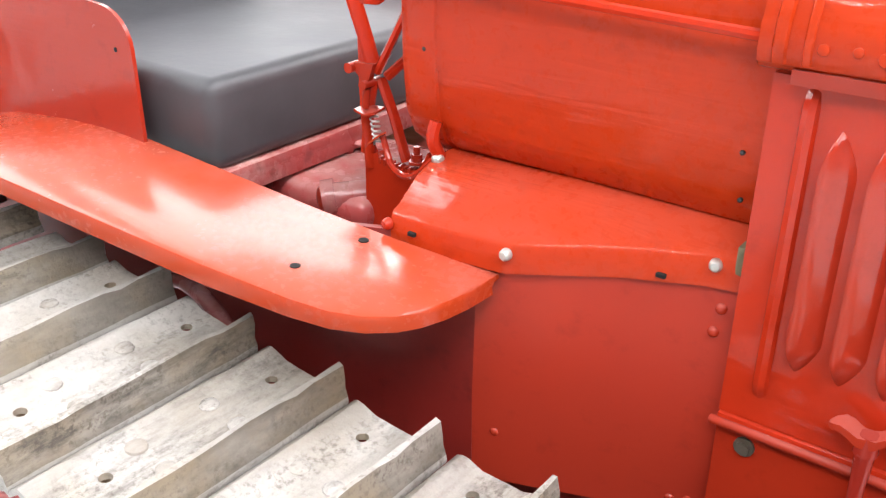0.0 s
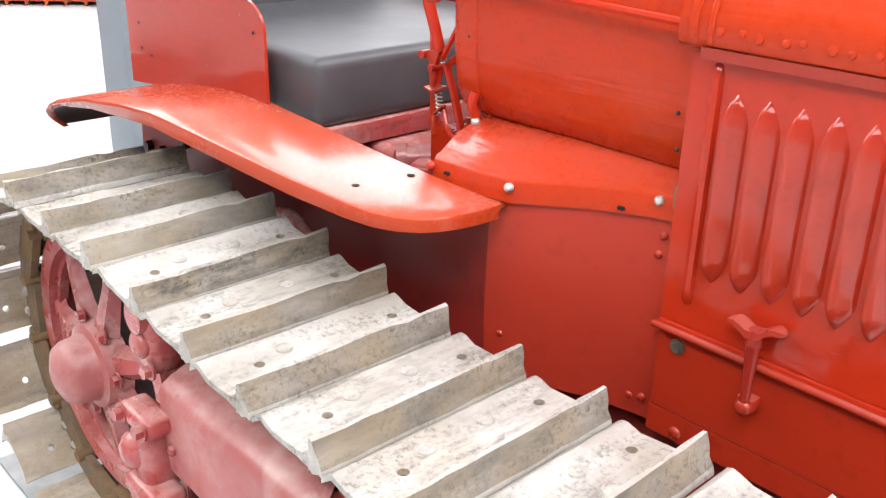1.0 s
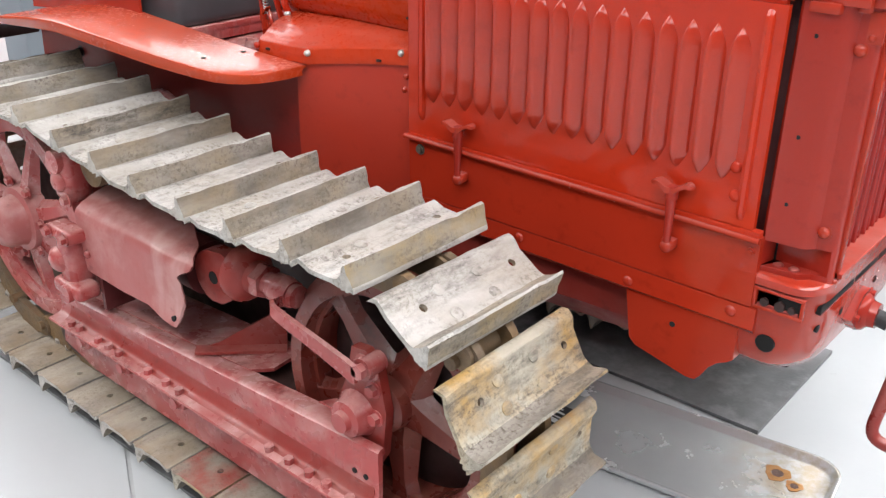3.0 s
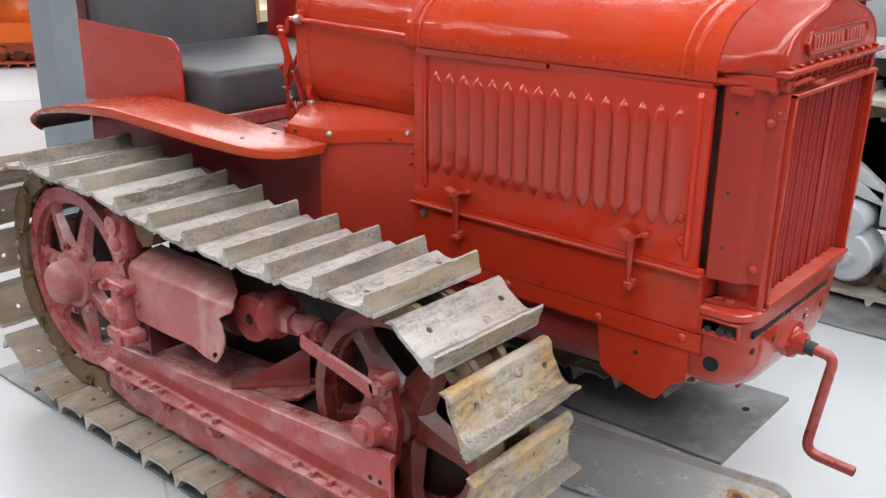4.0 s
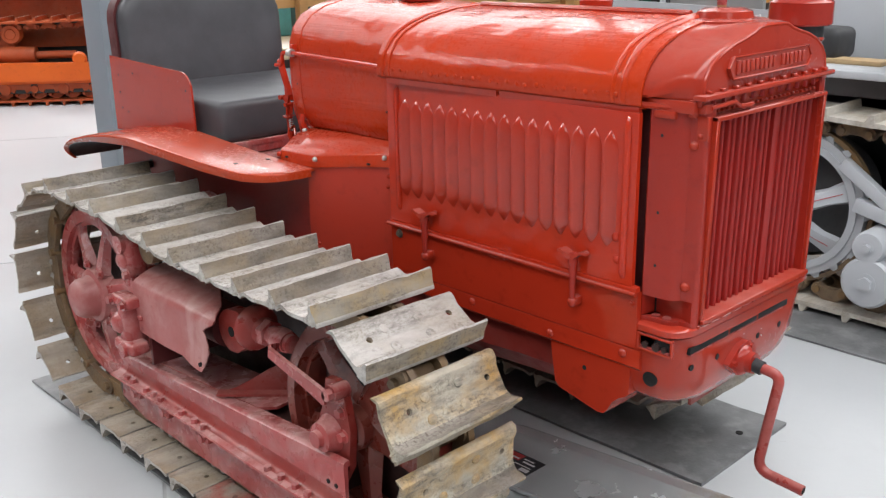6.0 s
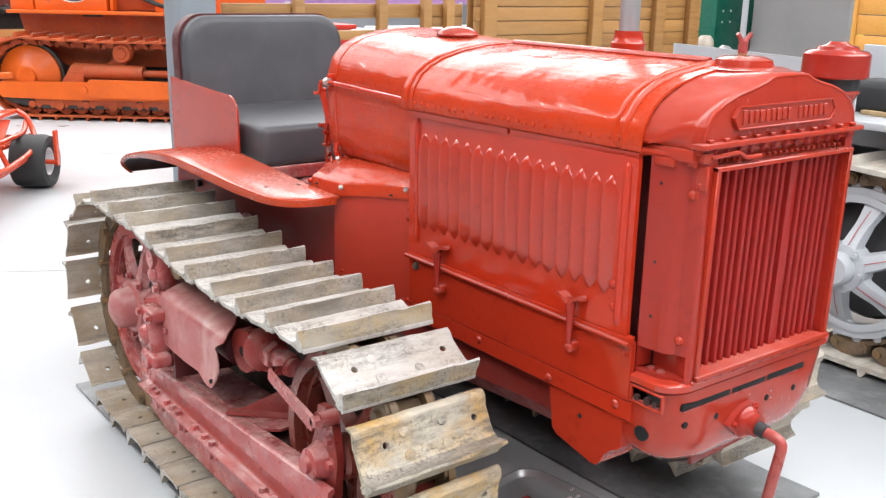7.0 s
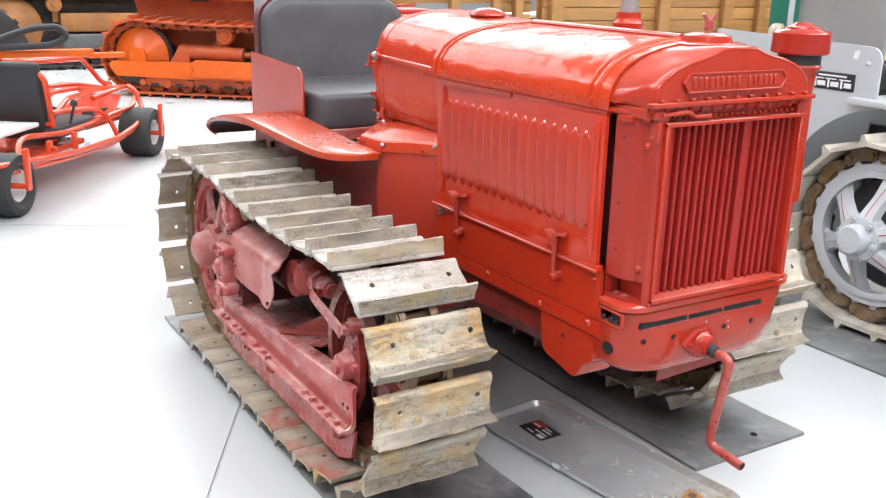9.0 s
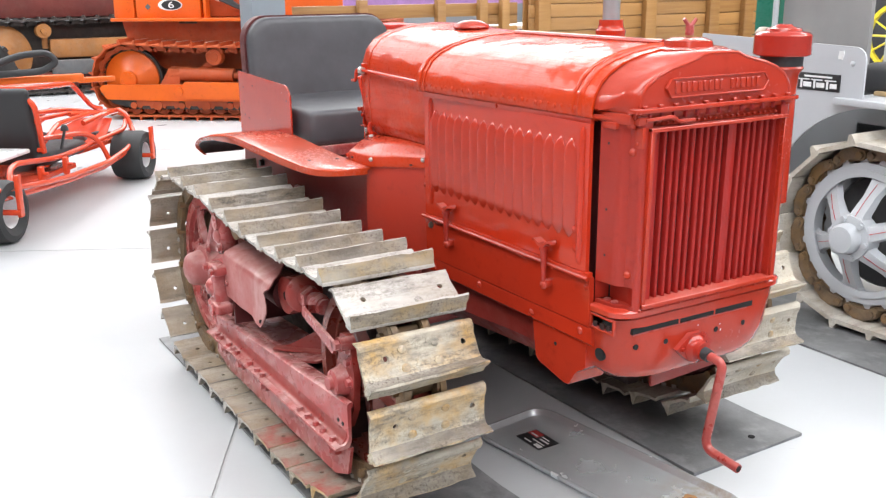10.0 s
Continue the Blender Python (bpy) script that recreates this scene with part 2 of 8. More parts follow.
def cuboid(bm, c, s, bevel=0.0, m=None, seg=2, slot=0):
    r = bmesh.ops.create_cube(bm, size=1.0)
    mat = (m if m is not None else Matrix.Identity(4)) @ Matrix.Translation(c) @ Matrix.Diagonal((*s, 1))
    bmesh.ops.transform(bm, matrix=mat, verts=r["verts"])
    faces = {f for v in r["verts"] for f in v.link_faces}
    for f in faces:
        f.material_index = slot
    if bevel:
        edges = list({e for v in r["verts"] for e in v.link_edges})
        bmesh.ops.bevel(bm, geom=edges, offset=bevel, segments=seg, profile=0.5, affect="EDGES", material=-1)


def rod(bm, a, b, r, seg=14, r2=None, slot=0):
    a, b = Vector(a), Vector(b)
    d = b - a
    m = Matrix.Translation((a + b) / 2) @ d.to_track_quat("Z", "Y").to_matrix().to_4x4()
    made = bmesh.ops.create_cone(bm, cap_ends=True, segments=seg, radius1=r, radius2=r if r2 is None else r2, depth=d.length, matrix=m)
    for f in {f for v in made["verts"] for f in v.link_faces}:
        f.material_index = slot


def lathe(bm, profile, m, seg=28, slot=0):
    """Turns (radius, height) pairs round the z axis of m."""
    rings = []
    for r, z in profile:
        if r < 1e-6:
            rings.append([bm.verts.new(m @ Vector((0, 0, z)))])
        else:
            rings.append([bm.verts.new(m @ Vector((r * math.cos(2 * math.pi * i / seg), r * math.sin(2 * math.pi * i / seg), z))) for i in range(seg)])
    for a, b in zip(rings, rings[1:]):
        for i in range(seg):
            j = (i + 1) % seg
            q = [a[i % len(a)], a[j % len(a)], b[j % len(b)], b[i % len(b)]]
            q = list(dict.fromkeys(q))
            if len(q) > 2:
                bm.faces.new(q).material_index = slot


def loft(bm, rings, caps=True, closed=True, slot=0):
    """Skins rows of points."""
    rows = [[bm.verts.new(p) for p in ring] for ring in rings]
    n = len(rows[0])
    for a, b in zip(rows, rows[1:]):
        for i in range(n if closed else n - 1):
            bm.faces.new((a[i], a[(i + 1) % n], b[(i + 1) % n], b[i])).material_index = slot
    if caps and closed:
        bm.faces.new(rows[0]).material_index = slot
        bm.faces.new(rows[-1]).material_index = slot
    return rows


def prism(bm, outline, axis, a, b, bevel=0.0, slot=0):
    """Extrudes a flat outline along an axis from a to b."""
    def at(p, h):
        u, v = p
        return {"x": (h, u, v), "y": (u, h, v), "z": (u, v, h)}[axis]
    rows = loft(bm, [[at(p, a) for p in outline], [at(p, b) for p in outline]], slot=slot)
    if bevel:
        vs = set(rows[0] + rows[1])
        edges = [e for e in {e for v in vs for e in v.link_edges} if e.verts[0] in vs and e.verts[1] in vs and e.calc_face_angle(0) > 0.5]
        bmesh.ops.bevel(bm, geom=edges, offset=bevel, segments=2, profile=0.5, affect="EDGES", material=-1)


def rounded(points, radius, steps=5):
    """A polyline whose inner corners are turned into arcs."""
    pts = [Vector(p) for p in points]
    out = [pts[0]]
    for a, b, c in zip(pts, pts[1:], pts[2:]):
        u, v = (a - b), (c - b)
        k = min(radius, u.length * 0.48, v.length * 0.48)
        p, q = b + u.normalized() * k, b + v.normalized() * k
        for i in range(steps + 1):
            t = i / steps
            out.append((1 - t) ** 2 * p + 2 * t * (1 - t) * b + t * t * q)
    return out + [pts[-1]]


def tube(bm, points, r, seg=10, closed=False, slot=0, flat=1.0):
    """Sweeps a round (or flattened) section along points."""
    pts = [Vector(p) for p in points]
    n = len(pts)
    rings, side = [], None
    for i, p in enumerate(pts):
        if closed:
            d = (pts[(i + 1) % n] - pts[i - 1]).normalized()
        else:
            d = (pts[min(i + 1, n - 1)] - pts[max(i - 1, 0)]).normalized()
        if side is None:
            side = d.orthogonal().normalized() if abs(d.z) > 0.95 else d.cross(Vector((0, 0, 1))).normalized()
        side = (side - d * side.dot(d)).normalized()
        other = d.cross(side)
        rings.append([p + r * (math.cos(2 * math.pi * k / seg) * side + flat * math.sin(2 * math.pi * k / seg) * other) for k in range(seg)])
    if closed:
        rings.append(rings[0])
    loft(bm, rings, caps=not closed, slot=slot)


def bolt(bm, p, normal, r=0.009, h=0.007, washer=True, slot=0):
    """A hexagon head on a washer."""
    p, k = Vector(p), Vector(normal).normalized()
    if washer:
        rod(bm, p - k * 0.002, p + k * 0.002, r * 1.45, 14, slot=slot)
    rod(bm, p - k * 0.002, p + k * (0.002 + h), r, 6, slot=slot)


def dome(bm, p, normal, r, h, seg=12, slot=0):
    m = Matrix.Translation(p) @ Vector(normal).to_track_quat("Z", "Y").to_matrix().to_4x4()
    lathe(bm, [(r, -0.003), (r, 0.0), (r * 0.92, h * 0.45), (r * 0.6, h * 0.85), (0, h)], m, seg, slot)


def ring_plate(bm, outer, inner, m, t, slot=0):
    """A flat ring between two outlines of as many points, t thick, in the xy plane of m."""
    rows = []
    for pts, z in ((outer, -t / 2), (outer, t / 2), (inner, t / 2), (inner, -t / 2), (outer, -t / 2)):
        rows.append([m @ Vector((p[0], p[1], z)) for p in pts])
    loft(bm, rows, caps=False, slot=slot)


def circle(r, n=32, c=(0, 0), start=0.0):
    return [(c[0] + r * math.cos(start + 2 * math.pi * i / n), c[1] + r * math.sin(start + 2 * math.pi * i / n)) for i in range(n)]


def lerp(table, x):
    """Looks up x in rows of (x, values...)."""
    if x <= table[0][0]:
        return table[0][1:]
    for a, b in zip(table, table[1:]):
        if x <= b[0]:
            t = (x - a[0]) / (b[0] - a[0])
            return tuple(u + (v - u) * t for u, v in zip(a[1:], b[1:]))
    return table[-1][1:]

# the hall ------------------------------------------------------------------------
def floor_paint():
    n = Nodes("painted_concrete")
    at = n.coords(3.0)
    clouds, fine = n.noise(at, 0.8, 6.0, 0.6, 0.3, 0.7), n.noise(at, 60.0, 4.0)
    colour = n.mix(clouds, (0.42, 0.43, 0.442), (0.50, 0.51, 0.52))
    scuffs = n.noise(at, 5.0, 8.0, 0.75, 0.60, 0.74, 1.2)
    colour = n.mix(n.times(scuffs, 0.22), colour, (0.42, 0.42, 0.43))
    spots = n.noise(at, 38.0, 2.0, 0.5, 0.76, 0.80)
    colour = n.mix(n.times(spots, 0.4), colour, (0.34, 0.33, 0.33))
    return n.set(Base_Color=colour, Roughness=ranged(n, clouds, 0.26, 0.40), Normal=n.bump(fine, 0.05, 0.002))


FLOOR = floor_paint()
JOINT = plain("joint_filler", (0.42, 0.42, 0.425), 0.9)
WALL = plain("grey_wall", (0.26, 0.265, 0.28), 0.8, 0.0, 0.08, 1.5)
WHITE_TRIM = plain("white_trim", (0.75, 0.75, 0.74), 0.6)
ROOF = plain("grey_roof_sheet", (0.30, 0.31, 0.33), 0.6, 0.0, 0.06, 1.5)
# paler grey for two unseen walls, to throw side light on the tractor
BOUNCE_WALL = plain("bounce_wall_grey", (0.50, 0.51, 0.52), 0.85, 0.0, 0.08, 1.5)
POST_GREY = plain("grey_post_paint", (0.24, 0.27, 0.30), 0.5, 0.0, 0.06, 4.0)

bm = bmesh.new()
x0, x1, y0, y1, top = HALL
cuboid(bm, ((x0 + x1) / 2, (y0 + y1) / 2, -0.106), (x1 - x0 + 0.4, y1 - y0 + 0.4, 0.2))
floor = tagged(part("floor", bm, JOINT), "light grey painted concrete floor with sawn joints", "floor", kind="structure")
# slabs between sawn joints, turned against the tractor's axis
SLAB, TURNED = 3.6, -28.0
turn = Matrix.Rotation(radians(TURNED), 3, "Z")
u_axis, v_axis = turn @ Vector((1, 0, 0)), turn @ Vector((0, 1, 0))
start = Vector((-1.2, -0.94, 0.0))
# joint along u passes through start; the cross joint passes 2.4 m behind it
offset_u = (Vector((-4.0, -0.5, 0)) - start).dot(u_axis)
for i in range(-5, 6):
    for j in range(-5, 6):
        lo = start + u_axis * (offset_u + i * SLAB) + v_axis * (j * SLAB)
        mid = lo + (u_axis + v_axis) * (SLAB / 2)
        if not (x0 - 2 < mid.x < x1 + 2 and y0 - 2 < mid.y < y1 + 2):
            continue
        poly = [lo, lo + u_axis * SLAB, lo + (u_axis + v_axis) * SLAB, lo + v_axis * SLAB]
        gap = 0.0055
        poly = [p + (mid - p).normalized() * gap * 1.41 for p in poly]
        bm = bmesh.new()
        loft(bm, [[(p.x, p.y, -0.008) for p in poly], [(p.x, p.y, 0.0) for p in poly]])
        for plane, normal in (((x0, 0, 0), (-1, 0, 0)), ((x1, 0, 0), (1, 0, 0)), ((0, y0, 0), (0, -1, 0)), ((0, y1, 0), (0, 1, 0))):
            bmesh.ops.bisect_plane(bm, geom=bm.verts[:] + bm.edges[:] + bm.faces[:], plane_co=plane, plane_no=normal, clear_outer=True)
        if len(bm.faces) > 2:
            part("slab", bm, FLOOR, floor)
        else:
            bm.free()

# south and east walls are out of view and serve as reflectors
for name, c, s in (("wall_west", (x0 - 0.1, (y0 + y1) / 2, top / 2), (0.2, y1 - y0, top)),
                   ("wall_east", (x1 + 0.1, (y0 + y1) / 2, top / 2), (0.2, y1 - y0, top)),
                   ("wall_south", ((x0 + x1) / 2, y0 - 0.1, top / 2), (x1 - x0 + 0.4, 0.2, top)),
                   ("wall_north", ((x0 + x1) / 2, y1 + 0.1, top / 2), (x1 - x0 + 0.4, 0.2, top))):
    bm = bmesh.new()
    cuboid(bm, c, s)
    tagged(part(name, bm, BOUNCE_WALL if name in ("wall_south", "wall_east") else WALL), "plain grey sheet hall wall", "wall", kind="structure")
bm = bmesh.new()
cuboid(bm, ((x0 + x1) / 2, (y0 + y1) / 2, top + 0.1), (x1 - x0 + 0.4, y1 - y0 + 0.4, 0.2))
tagged(part("ceiling", bm, ROOF), "plain grey hall roof", "ceiling", kind="structure")

# tube fittings that hold the lamps
fitting = thing("ceiling_light", (0, 0, 0), "long white suspended fluorescent ceiling light", "ceiling light", "hall lights")
bm = bmesh.new()
cuboid(bm, (0, 0, -1.46), (TUBE_LONG + 0.1, TUBE_WIDE + 0.06, 0.08), 0.01)
part("housing", bm, WHITE_TRIM, fitting)
for sx in (-1, 1):
    bm = bmesh.new()
    rod(bm, (sx * TUBE_LONG * 0.35, 0, -1.43), (sx * TUBE_LONG * 0.35, 0, 0), 0.006, 8)
    part("hanger", bm, STEEL, fitting)
for k, (lx, ly) in enumerate(LIGHT_ROWS):
    m = pose(lx, ly, top)
    if k == 0:
        fitting.location = (lx, ly, top)
    else:
        copy_thing(fitting, m)

# frames of the translucent roof sheets
for k, (lx, ly, wide, power) in enumerate(ROOF_SHEETS):
    bm = bmesh.new()
    for sx in (-1, 1):
        cuboid(bm, (lx + sx * (wide / 2 + 0.04), ly, top - 0.03), (0.06, SHEET_LONG + 0.1, 0.06))
    tagged(part("window_%d" % (k + 1), bm, WHITE_TRIM), "white frame of a translucent roof sheet", "skylight", kind="structure")

# square steel post
bm = bmesh.new()
cuboid(bm, (-3.57, 0.19, top / 2), (0.20, 0.20, top), 0.012)
cuboid(bm, (-3.57, 0.19, 0.008), (0.34, 0.34, 0.016), 0.003)
tagged(part("post", bm, POST_GREY), "square blue-grey painted steel roof post", "post", kind="structure")

# the red crawler tractor -----------------------------------------------------------
TRACTOR = thing("crawler_tractor", (-1.15, 0, 0), "glossy red vintage crawler tractor with worn bare steel tracks", "tractor")


def side_y(x):
    """The near face of the engine's side door and panels."""
    return -0.315 + 0.004 * (x + 0.9)


def bonnet_y(x):
    """The bonnet's lower edge, which narrows a little to the front."""
    return -0.337 + 0.040 * (x + 0.9)


def mirrored(half):
    """A closed or open outline in (y, z) from its near half, bottom to top."""
    return half + [(-y, z) for y, z in reversed(half) if abs(y) > 1e-6]


# bonnet
HOOD = [(-0.318, 1.198), (-0.334, 1.203), (-0.338, 1.215), (-0.336, 1.238), (-0.327, 1.262), (-0.308, 1.290), (-0.278, 1.313),
        (-0.235, 1.332), (-0.17, 1.349), (-0.09, 1.361), (0.0, 1.366)]


def hood_ring(x, k=1.0, up=0.0):
    w = k * (bonnet_y(x) / -0.338)
    return [(x, y * w, z + up) for y, z in mirrored(HOOD)]


bm = bmesh.new()
xs = [-0.938, -0.92, -0.86, -0.7, -0.5, -0.32, -0.2, -0.16, -0.135]
outer = [hood_ring(x) for x in xs]
inner = [[(p[0], p[1] * 0.985, p[2] - 0.005) for p in ring] for ring in outer]
loft(bm, outer, caps=False, closed=False)
loft(bm, inner, caps=False, closed=False)
n = len(outer[0])
for o, i in ((outer[0], inner[0]), (outer[-1], inner[-1])):
    loft(bm, [o, i], caps=False, closed=False)
for end in (0, n - 1):
    loft(bm, [[r[end] for r in outer], [r[end] for r in inner]], caps=False, closed=False)
hood = part("bonnet", bm, HOOD_RED, TRACTOR)
for x, r in ((-0.918, 0.007), (-0.893, 0.0045), (-0.205, 0.005), (-0.178, 0.008)):
    bm = bmesh.new()
    tube(bm, [Vector(p) + Vector((0, 0, 0.002)) for p in hood_ring(x, 1.003)[1:-1]], r, 8, flat=0.6)
    part("bonnet_bead", bm, HOOD_RED, hood)
bm = bmesh.new()
tube(bm, [(-0.88, 0, 1.369), (-0.22, 0, 1.369)], 0.008, 8)
part("hinge", bm, RED_DULL, hood)
for i in range(26):
    x = -0.88 + i * 0.0275
    bm = bmesh.new()
    dome(bm, (x + 0.004 * math.sin(i * 2.7), bonnet_y(x) - 0.0005, 1.222 + 0.002 * math.sin(i * 1.9)), (0, -1, 0.1), 0.0058 + 0.001 * math.sin(i * 4.1), 0.0019, 8)
    part("rivet", bm, HOOD_RED, hood)
# folded lip under the bonnet's edge
for x_a, x_b in ((-0.905, -0.53), (-0.52, -0.14)):
    bm = bmesh.new()
    loft(bm, [[(x, bonnet_y(x) + 0.005, 1.186), (x, bonnet_y(x) + 0.003, 1.200), (x, bonnet_y(x) + 0.016, 1.2), (x, bonnet_y(x) + 0.016, 1.186)] for x in (x_a, x_b)])
    part("bonnet_lip", bm, RED_DULL, hood)

# engine side door with pressed louvres
bm = bmesh.new()
loft(bm, [[(x, side_y(x), 0.812), (x, side_y(x), 1.19), (x, side_y(x) + 0.012, 1.19), (x, side_y(x) + 0.012, 0.812)] for x in (-0.926, -0.1315)])
door = part("side_door", bm, RED, TRACTOR, "red engine side door with a row of pressed louvres")


def louvre_mesh():
    """One pressed louvre: a face that leans out to an open rear edge, between long pointed ends."""
    bm = bmesh.new()
    w, deep = 0.0185, 0.0165
    rows = []
    for z, k, out in ((-0.129, 0.04, 0.0), (-0.124, 0.28, 0.28), (-0.114, 0.60, 0.68), (-0.104, 0.84, 0.93), (-0.094, 1.0, 1.0), (0.0, 1.0, 1.0), (0.086, 1.0, 1.0),
                      (0.096, 0.92, 0.97), (0.107, 0.72, 0.84), (0.118, 0.44, 0.52), (0.125, 0.22, 0.24), (0.129, 0.04, 0.0)):
        a, o = w * k, deep * out
        c = -0.0035 * (1 - k)
        rows.append([(c - a * 0.72, 0.002, z), (c - a * 0.76, -0.0006 - 0.6 * o, z), (c - a * 0.74, -0.0006 - 0.94 * o, z), (c - a * 0.62, -0.0006 - o, z), (c - a * 0.40, -0.0006 - 0.97 * o, z),
                     (c - a * 0.05, -0.0006 - 0.74 * o, z), (c + a * 0.40, -0.0006 - 0.38 * o, z), (c + a * 0.80, -0.0006 - 0.10 * o, z), (c + a, 0.002, z)])
    loft(bm, rows, caps=False, closed=False)
    return finish(bm, "louvre", [LOUVRE_RED], 40)


LOUVRE = louvre_mesh()
for i in range(16):
    x = -0.852 + i * 0.0437
    placed(part("louvre", LOUVRE, None, door), Matrix.Translation((x, side_y(x), 1.018)) @ Matrix.Rotation(0.004, 4, "Z"))
for x, a, b in ((-0.887, 0.86, 1.165), (-0.158, 0.84, 1.165)):
    bm = bmesh.new()
    tube(bm, rounded([(x, side_y(x) + 0.006, a - 0.012), (x, side_y(x) - 0.001, a), (x, side_y(x) - 0.001, b), (x, side_y(x) + 0.006, b + 0.012)], 0.01, 3), 0.0085, 8)
    part("pressed_rib", bm, RED, door)
for x, z in ((-0.172, 0.865), (-0.178, 0.915)):
    bm = bmesh.new()
    dome(bm, (x, side_y(x), z), (0, -1, 0), 0.011, 0.006)
    part("rivet", bm, RED, door)

# lower engine panel, its rod and the two wing latches
bm = bmesh.new()
loft(bm, [[(x, side_y(x) + 0.003, 0.668), (x, side_y(x) + 0.001, 0.80), (x, side_y(x) + 0.016, 0.80), (x, side_y(x) + 0.018, 0.668)] for x in (-0.926, -0.115)])
lower = part("lower_panel", bm, RED_DARK, TRACTOR)
bm = bmesh.new()
loft(bm, [[(x, side_y(x) - 0.004, 0.801), (x, side_y(x) - 0.004, 0.810), (x, side_y(x) + 0.012, 0.812), (x, side_y(x) + 0.012, 0.799)] for x in (-0.925, -0.117)])
part("panel_edge", bm, RED, lower)
bm = bmesh.new()
tube(bm, [(-0.932, side_y(-0.93) - 0.007, 0.801), (-0.115, side_y(-0.1) - 0.007, 0.797)], 0.0055, 10)
part("latch_rod", bm, RED_DULL, lower)
for x, z, r, skin in ((-0.892, 0.776, 0.008, DARK_STEEL), (-0.130, 0.772, 0.006, RED_DULL)):
    bm = bmesh.new()
    bolt(bm, (x, side_y(x), z), (0, -1, 0), r, 0.005)
    part("panel_bolt", bm, skin, lower)
for x in (-0.77, -0.278):
    y = side_y(x)
    bm = bmesh.new()
    rod(bm, (x, y - 0.02, 0.752), (x, y - 0.02, 0.85), 0.0065, 12, 0.0105)
    rod(bm, (x, y - 0.02, 0.838), (x, y - 0.02, 0.860), 0.0125, 10, 0.010)
    latch = part("wing_latch", bm, RED_DEEP, TRACTOR, "painted wing latch on a threaded stem")
    for s in (-1, 1):
        bm = bmesh.new()
        loft(bm, [[(x + s * u, y - 0.02 + 0.22 * s * u - w, 0.853 + h - t), (x + s * u, y - 0.02 + 0.22 * s * u + w, 0.853 + h - t),
                   (x + s * u, y - 0.02 + 0.22 * s * u + w, 0.853 + h + t), (x + s * u, y - 0.02 + 0.22 * s * u - w, 0.853 + h + t)]
                  for u, h, w, t in ((0.0, 0.0, 0.010, 0.006), (0.008, 0.0015, 0.012, 0.0052), (0.017, 0.009, 0.013, 0.0042), (0.025, 0.013, 0.012, 0.0036), (0.033, 0.011, 0.008, 0.0036), (0.037, 0.010, 0.003, 0.002))])
        part("wing", bm, RED_DULL, latch)
    bm = bmesh.new()
    cuboid(bm, (x, y - 0.008, 0.746), (0.026, 0.022, 0.020), 0.004)
    dome(bm, (x, y - 0.02, 0.742), (0, -1, 0), 0.012, 0.008)
    part("latch_foot", bm, RED_DULL, latch)

# engine frame below the panels
bm = bmesh.new()
loft(bm, [[(x, side_y(x) + 0.014, 0.612), (x, side_y(x) + 0.004, 0.622), (x, side_y(x) + 0.004, 0.664), (x, side_y(x) + 0.03, 0.672), (x, 0.30, 0.672), (x, 0.30, 0.612)] for x in (-0.93, -0.105)])
sill = part("frame_sill", bm, RED_DARK, TRACTOR)
for i, x in enumerate((-0.88, -0.62, -0.36, -0.15)):
    bm = bmesh.new()
    dome(bm, (x, side_y(x) + 0.006, 0.635 + 0.012 * (i % 2)), (0, -1, 0), 0.011, 0.008)
    part("rivet", bm, RED_DULL, sill)
bm = bmesh.new()
loft(bm, [[(x, -w, 0.615), (x, -w, b + 0.06), (x, -w * 0.8, b), (x, w * 0.8, b), (x, w, b + 0.06), (x, w, 0.615)]
          for x, w, b in ((-1.05, 0.27, 0.42), (-0.9, 0.28, 0.45), (-0.5, 0.27, 0.47), (-0.33, 0.26, 0.47), (-0.13, 0.20, 0.52))])
part("engine_sump", bm, SUMP_RED, TRACTOR)
bm = bmesh.new()
outline = [(-0.372, 0.645), (-0.350, 0.510), (-0.335, 0.497), (-0.222, 0.472), (-0.203, 0.474), (-0.193, 0.486), (-0.180, 0.510), (-0.164, 0.526), (-0.145, 0.536), (-0.135, 0.545), (-0.135, 0.66), (-0.2, 0.665)]
prism(bm, outline, "y", -0.298, -0.18, 0.022)
foot = part("frame_foot", bm, RED_DULL, TRACTOR)
bm = bmesh.new()
rod(bm, (-0.262, -0.2905, 0.572), (-0.262, -0.2988, 0.572), 0.006, 10)
part("bolt_hole", bm, VOID, foot)
bm = bmesh.new()
cuboid(bm, (-0.30, 0.02, 0.51), (0.16, 0.24, 0.06), 0.01)
part("sump_guard", bm, SUMP_RED, TRACTOR)
bm = bmesh.new()
cuboid(bm, (-0.52, 0.0, 0.92), (0.78, 0.52, 0.56), 0.02)
part("engine_block", bm, DUSTY_RED_SHADE, TRACTOR)
# black block that paints the dark space behind the radiator
bm = bmesh.new()
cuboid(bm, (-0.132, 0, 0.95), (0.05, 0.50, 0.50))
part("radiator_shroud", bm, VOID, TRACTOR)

# front casting under the radiator
def nose_ring(z, w, front, back=-0.2, rx=0.07, ry=None, steps=7):
    ry = rx if ry is None else ry
    pts = [(back, -w)]
    for i in range(steps + 1):
        a = -math.pi / 2 + (math.pi / 2) * i / steps
        pts.append((front - rx + rx * math.cos(a), -w + ry + ry * math.sin(a)))
    pts += [(x, -y) for x, y in reversed(pts)]
    return [(x, y, z) for x, y in pts]


